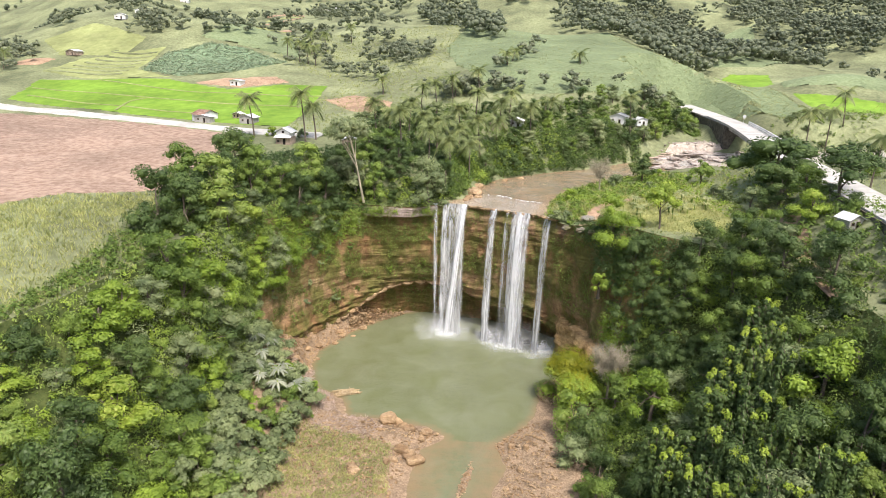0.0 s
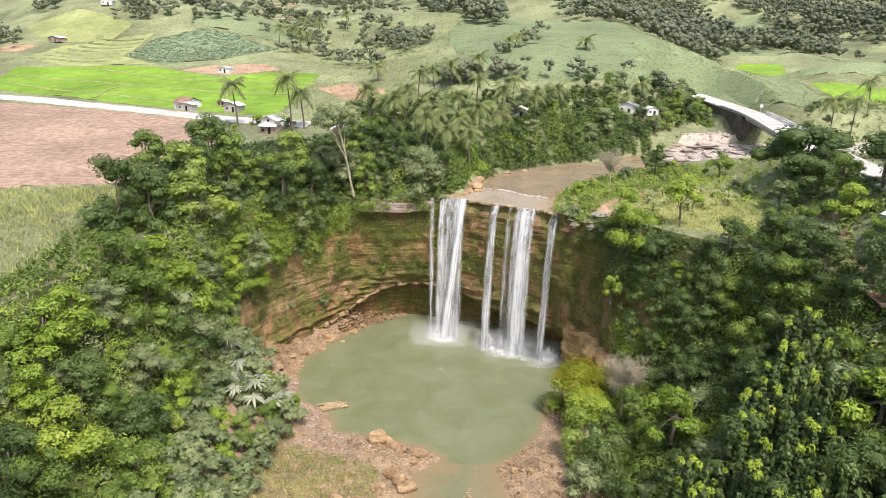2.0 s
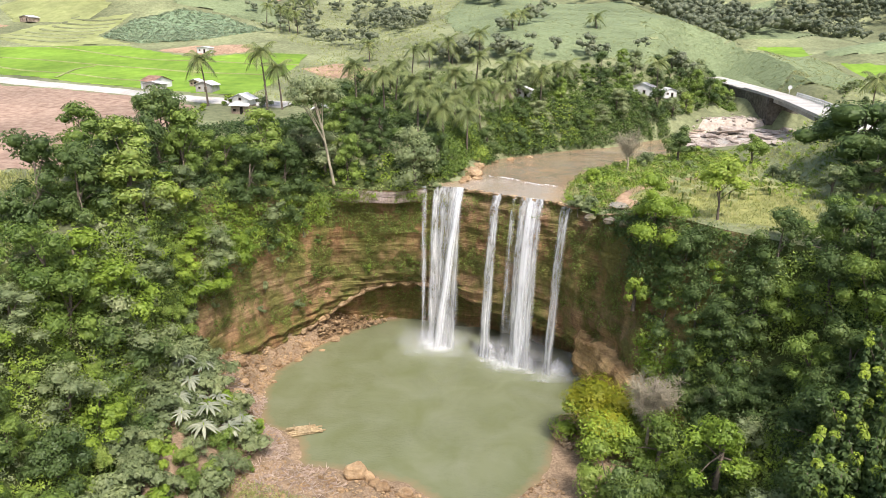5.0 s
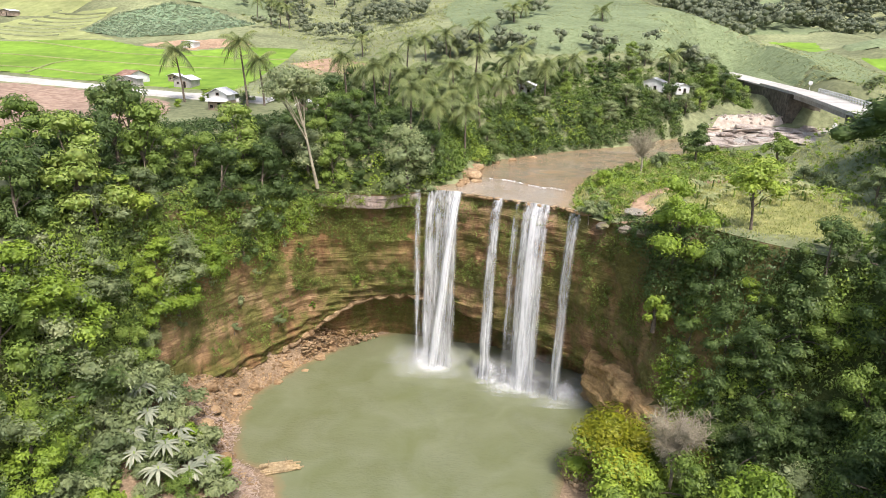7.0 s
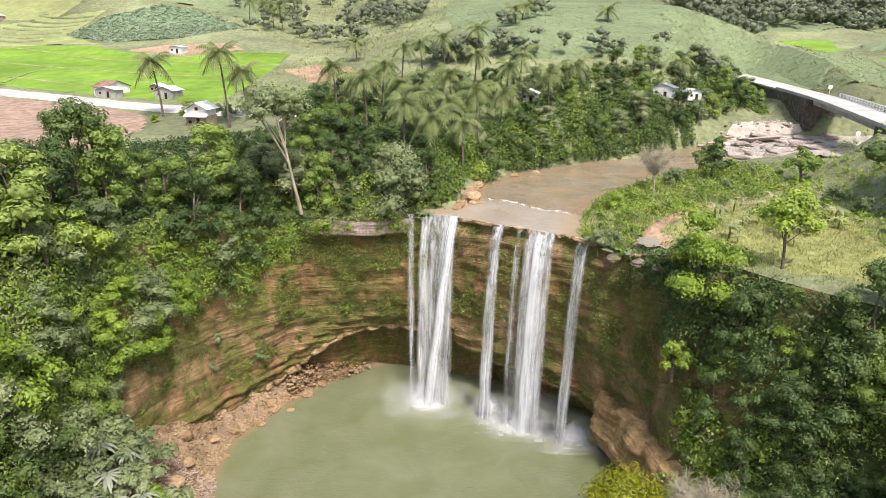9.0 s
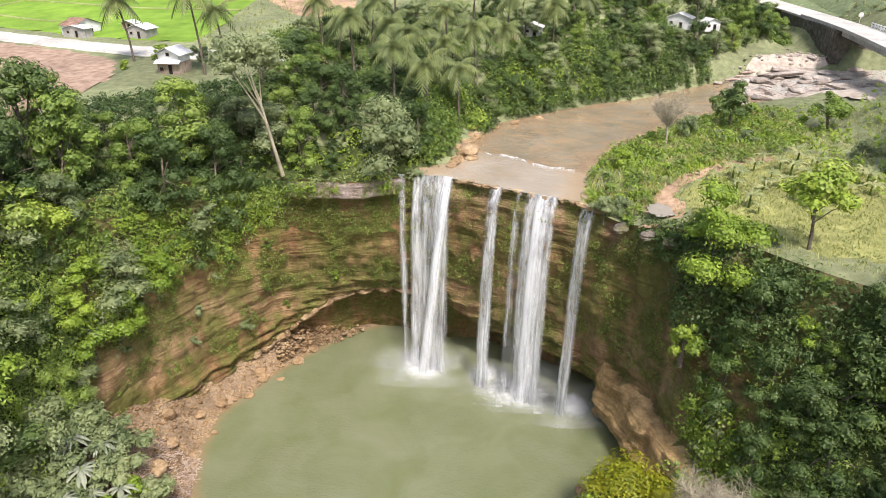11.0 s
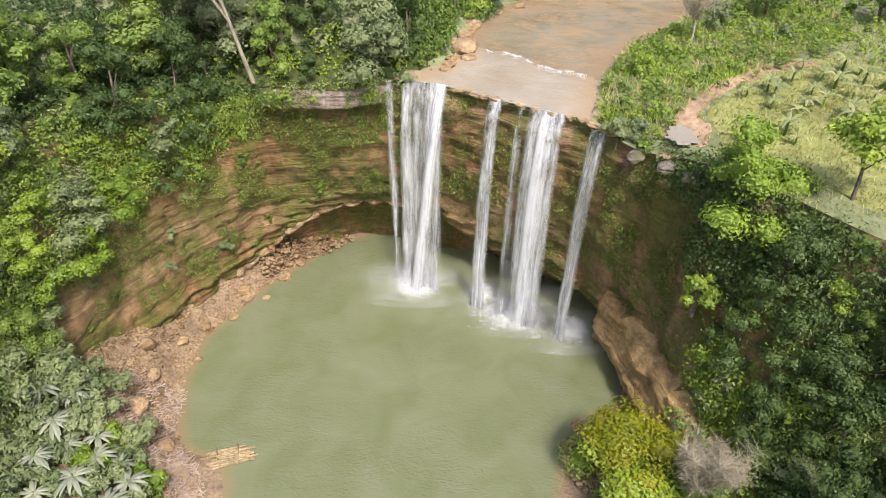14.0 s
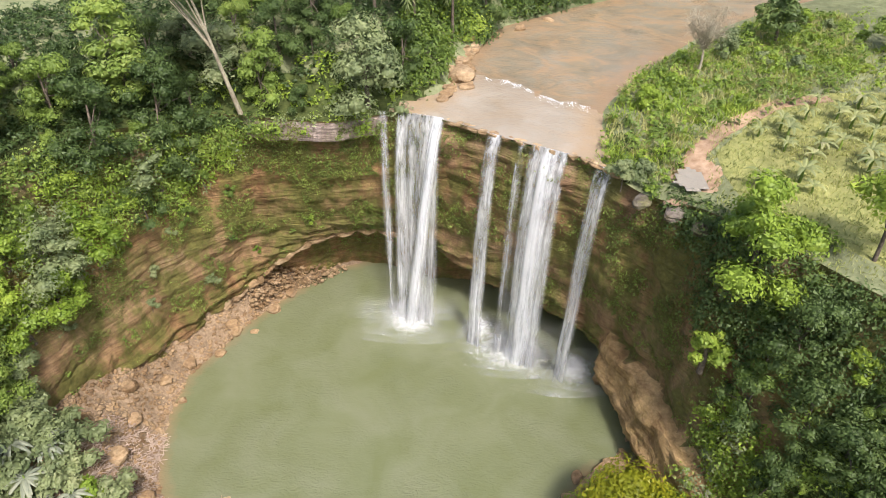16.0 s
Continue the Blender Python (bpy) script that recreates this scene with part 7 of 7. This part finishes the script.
for count, s0, s1, low, high, mat, label in [(1500, 3.6, 8.2, -0.2, 6.0, "leaf_dark", "dark bushes hanging over the river"), (1100, 3.4, 8.2, 0.2, 7.0, "leaf_mid", "green bushes along the river's edge"),
                                             (380, 3.2, 5.4, 0.6, 5.0, "leaf_lime", "bright weeds along the river's edge"), (420, 1.2, 3.6, 1.6, 7.0, "leaf_mid", "leafy weeds beside the river rocks")]:
    s = bank_spots(rng, count, s0, s1, low, high)
    s = s[s[:, 0] < 48]
    clumps("undergrowth", s, np.tile(UP, (len(s), 1)), rng, 20, 1.25, 0.23, M[mat], label, "undergrowth", 0.4, 1.2)


def far_wood(name, seed, polys, count, label, material, size=1.0):
    """Distant woods: crowns of clumped leaves in one mass."""
    rng = np.random.default_rng(seed)
    allv, allt, o = [], [], 0
    for poly in polys:
        s = open_spots(rng, poly, count)
        for x, y, z in s:
            h, r = rng.uniform(5, 9.5) * size, rng.uniform(2.2, 4.0) * size
            blobs = [(x + rng.normal(0, r * 0.45), y + rng.normal(0, r * 0.45), z + h * rng.uniform(0.45, 0.95), r * rng.uniform(0.34, 0.62)) for _ in range(6)]
            v, q = clump_leaves(rng, blobs, 60, 0.45, 0.6)
            allv.append(v), allt.append(q + o)
            o += len(v)
            for bx, by, bz, br in blobs:
                allv.append(ICO_V * br * 0.72 * rng.uniform(0.8, 1.2, (12, 1)) * np.array([1, 1, 0.8]) + (bx, by, bz))
                allt.append(ICO_F + o)
                o += 12
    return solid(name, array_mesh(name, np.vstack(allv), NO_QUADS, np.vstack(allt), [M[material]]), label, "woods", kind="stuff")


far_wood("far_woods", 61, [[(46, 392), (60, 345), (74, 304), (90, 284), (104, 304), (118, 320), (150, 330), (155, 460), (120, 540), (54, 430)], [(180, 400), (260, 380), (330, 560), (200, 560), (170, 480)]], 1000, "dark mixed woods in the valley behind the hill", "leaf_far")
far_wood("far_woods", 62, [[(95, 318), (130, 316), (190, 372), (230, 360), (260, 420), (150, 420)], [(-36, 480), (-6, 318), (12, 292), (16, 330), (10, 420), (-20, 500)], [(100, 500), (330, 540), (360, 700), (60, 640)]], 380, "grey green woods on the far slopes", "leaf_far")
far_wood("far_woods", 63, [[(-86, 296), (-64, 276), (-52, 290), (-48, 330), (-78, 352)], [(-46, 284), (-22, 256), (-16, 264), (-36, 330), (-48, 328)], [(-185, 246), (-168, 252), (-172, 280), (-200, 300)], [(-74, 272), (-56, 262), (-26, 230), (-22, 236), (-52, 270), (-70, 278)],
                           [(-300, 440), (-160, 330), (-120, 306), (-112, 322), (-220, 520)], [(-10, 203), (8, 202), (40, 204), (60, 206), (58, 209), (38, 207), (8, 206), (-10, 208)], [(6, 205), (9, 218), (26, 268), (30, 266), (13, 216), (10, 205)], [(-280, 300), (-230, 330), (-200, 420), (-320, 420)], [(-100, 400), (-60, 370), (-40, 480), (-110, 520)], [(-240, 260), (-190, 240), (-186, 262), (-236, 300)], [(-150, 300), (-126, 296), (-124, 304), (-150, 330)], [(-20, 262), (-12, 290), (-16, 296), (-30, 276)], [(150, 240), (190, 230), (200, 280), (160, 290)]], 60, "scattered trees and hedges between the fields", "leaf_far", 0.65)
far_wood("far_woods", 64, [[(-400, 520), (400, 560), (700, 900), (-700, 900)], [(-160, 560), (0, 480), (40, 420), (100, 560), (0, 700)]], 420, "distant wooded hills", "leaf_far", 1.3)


rnd = random.Random(66)
small = []
for _ in range(34):
    x, y = rnd.uniform(-260, 170), rnd.uniform(262, 520)
    if x > 0 and y < 400 and x < 95:
        continue
    w, d = rnd.uniform(4, 18), rnd.uniform(3, 9)
    small.append([(x - w, y - d), (x + w, y - d * 0.4), (x + w * 0.7, y + d), (x - w * 0.8, y + d * 0.7)])
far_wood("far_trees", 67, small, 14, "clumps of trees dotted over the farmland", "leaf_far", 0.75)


# loose stones and driftwood on the shore
def stones(name, seed, spots, low, high, material, label):
    rng = np.random.default_rng(seed)
    v, t, o = [], [], 0
    for p in spots:
        r = low + (high - low) * rng.random() ** 2.5
        v.append(ICO_V * rng.uniform(0.7, 1.25, (12, 1)) * r * np.array([1, rng.uniform(0.6, 1.1), rng.uniform(0.45, 0.8)]) + p + (0, 0, r * 0.2))
        t.append(ICO_F + o)
        o += 12
    return solid(name, array_mesh(name, np.vstack(v), np.zeros((0, 4), int), np.vstack(t), [material]), label, "stones", kind="stuff")


def floor_spots(rng, poly, count, wet=0.3):
    p = np.array(poly, float)
    x, y = rng.uniform(p[:, 0].min(), p[:, 0].max(), count), rng.uniform(p[:, 1].min(), p[:, 1].max(), count)
    k = inside(x, y, poly) & (shore(x, y) > -wet)
    return np.stack([x[k], y[k], floor_z(x[k], y[k])], 1)


LEFT_BEACH = [(-34, 100), (-34, 120), (-30, 127), (-20, 137), (-16, 137), (-22, 128), (-26, 122), (-26, 108), (-20, 100), (-24, 96)]
stones("rubble", 71, floor_spots(rng, LEFT_BEACH, 15000), 0.05, 0.32, M["boulder"], "orange brown rubble along the foot of the cliff")
stones("gravel", 72, floor_spots(rng, [(-20, 97), (-2, 92), (-6, 84), (-8, 76), (-20, 76), (-24, 90)], 3200), 0.05, 0.3, M["boulder"], "tan gravel and stones on the bar below the pool")
stones("gravel", 73, floor_spots(rng, [(6, 91), (13, 97), (15, 84), (14, 70), (5, 70), (8, 84)], 3200), 0.05, 0.25, M["boulder"], "brown gravel bank beside the stream")
stones("gravel", 79, floor_spots(rng, [(0.5, 76), (2.5, 88), (5, 88), (3, 76)], 700, 9.0), 0.06, 0.3, M["boulder"], "gravel spit in the stream")
stones("rubble", 74, floor_spots(rng, [(14, 104), (18, 111), (24, 113), (24, 104), (18, 98)], 1200), 0.1, 0.5, M["boulder"], "dark wet boulders at the foot of the slope")


heap = floor_spots(rng, [(-22, 130), (-24, 133), (-19, 138.5), (-12, 140), (-13, 137.5), (-18, 135)], 2600, 1.5)
heap[:, 2] = np.maximum(heap[:, 2], 0) + rng.uniform(0, 1, len(heap)) * 2.0 * smooth(-3, 1.0, shore(heap[:, 0], heap[:, 1]))
stones("rubble", 78, heap, 0.08, 0.38, M["boulder"], "heap of fallen rubble under the cave")

s = open_spots(rng, [(50, 184), (56, 188), (72, 184), (72, 195), (66, 198), (58, 193), (49, 186)], 900, -1.0)
stones("rubble", 81, s, 0.1, 0.5, M["rapid_rock"], "pale stones heaped beside the rapids under the bridge")


def sticks(name, seed, spots, low, high, label):
    rnd = random.Random(seed)
    pieces = []
    for p in spots:
        a, s = rnd.uniform(0, 6.28), rnd.uniform(low, high)
        d = Vector((math.cos(a), math.sin(a), rnd.uniform(-0.1, 0.2))) * s * 0.5
        c = Vector(p) + Vector((0, 0, 0.1))
        pieces.append(tube([c - d, c + d], [0.05, 0.03], 4))
    return solid(name, make_mesh(name, *join(pieces), [M["driftwood"]]), label, "driftwood", kind="stuff")


sticks("driftwood", 75, floor_spots(rng, [(-31, 100), (-31, 111), (-26, 112), (-25, 106), (-20, 101), (-19, 97), (-25, 96)], 3200), 0.4, 1.7, "bleached sticks and driftwood piled on the shore")
sticks("driftwood", 76, floor_spots(rng, [(-24, 97), (-14, 97), (-10, 91), (-14, 88), (-22, 90)], 500), 0.4, 1.6, "pale sticks stranded on the gravel bar")
s = floor_spots(rng, [(-25, 92), (-16, 90), (-9, 87), (-8, 70), (-25, 70)], 4200)
tufts("grass", s, rng, 4, 0.35, 0.06, M["grass"], "yellow green grass on the gravel bar", "grass")


def spray(seed):
    """Drops and torn water where the falls strike the pool."""
    rng = np.random.default_rng(seed)
    c = []
    for bx, by, br in BASES:
        n = int(1500 * br)
        a, d = rng.uniform(0, 6.28, n), np.abs(rng.normal(0, br * 0.38, n))
        c.append(np.stack([bx + d * np.cos(a) * 1.2, by - 0.2 + d * np.sin(a), np.abs(rng.normal(0, 0.75, n)) * np.exp(-d / br) + 0.03], 1))
    c = np.vstack(c)
    v, q = leaf_blades(rng, c, rng.normal(0, 1, c.shape), 0.07, 1.2)
    return solid("spray", array_mesh("spray", v, NO_QUADS, q, [M["mist_drops"]]), "white spray where the falls strike the pool", "spray", kind="stuff")



def step_foam(seed):
    """Broken white water along the low step above the lip."""
    rng = np.random.default_rng(seed)
    x = rng.uniform(5.5, 16.5, 1500)
    y = step_y(x) - np.abs(rng.normal(0, 0.6, 1500))
    k = np.array([fbm(a * 0.5, b * 0.5, 8.0) for a, b in zip(x, y)]) + rng.normal(0, 0.18, 1500) > 0.1
    c = np.stack([x, y, river_at(x, y)[2] + 0.05], 1)[k]
    v, q = leaf_blades(rng, c, np.tile(UP, (len(c), 1)), 0.065, 2.4)
    return solid("step_foam", array_mesh("step_foam", v, NO_QUADS, q, [M["mist_drops"]]), "white water along a low step in the river bed", "foam", kind="stuff")


step_foam(80)
spray(77)
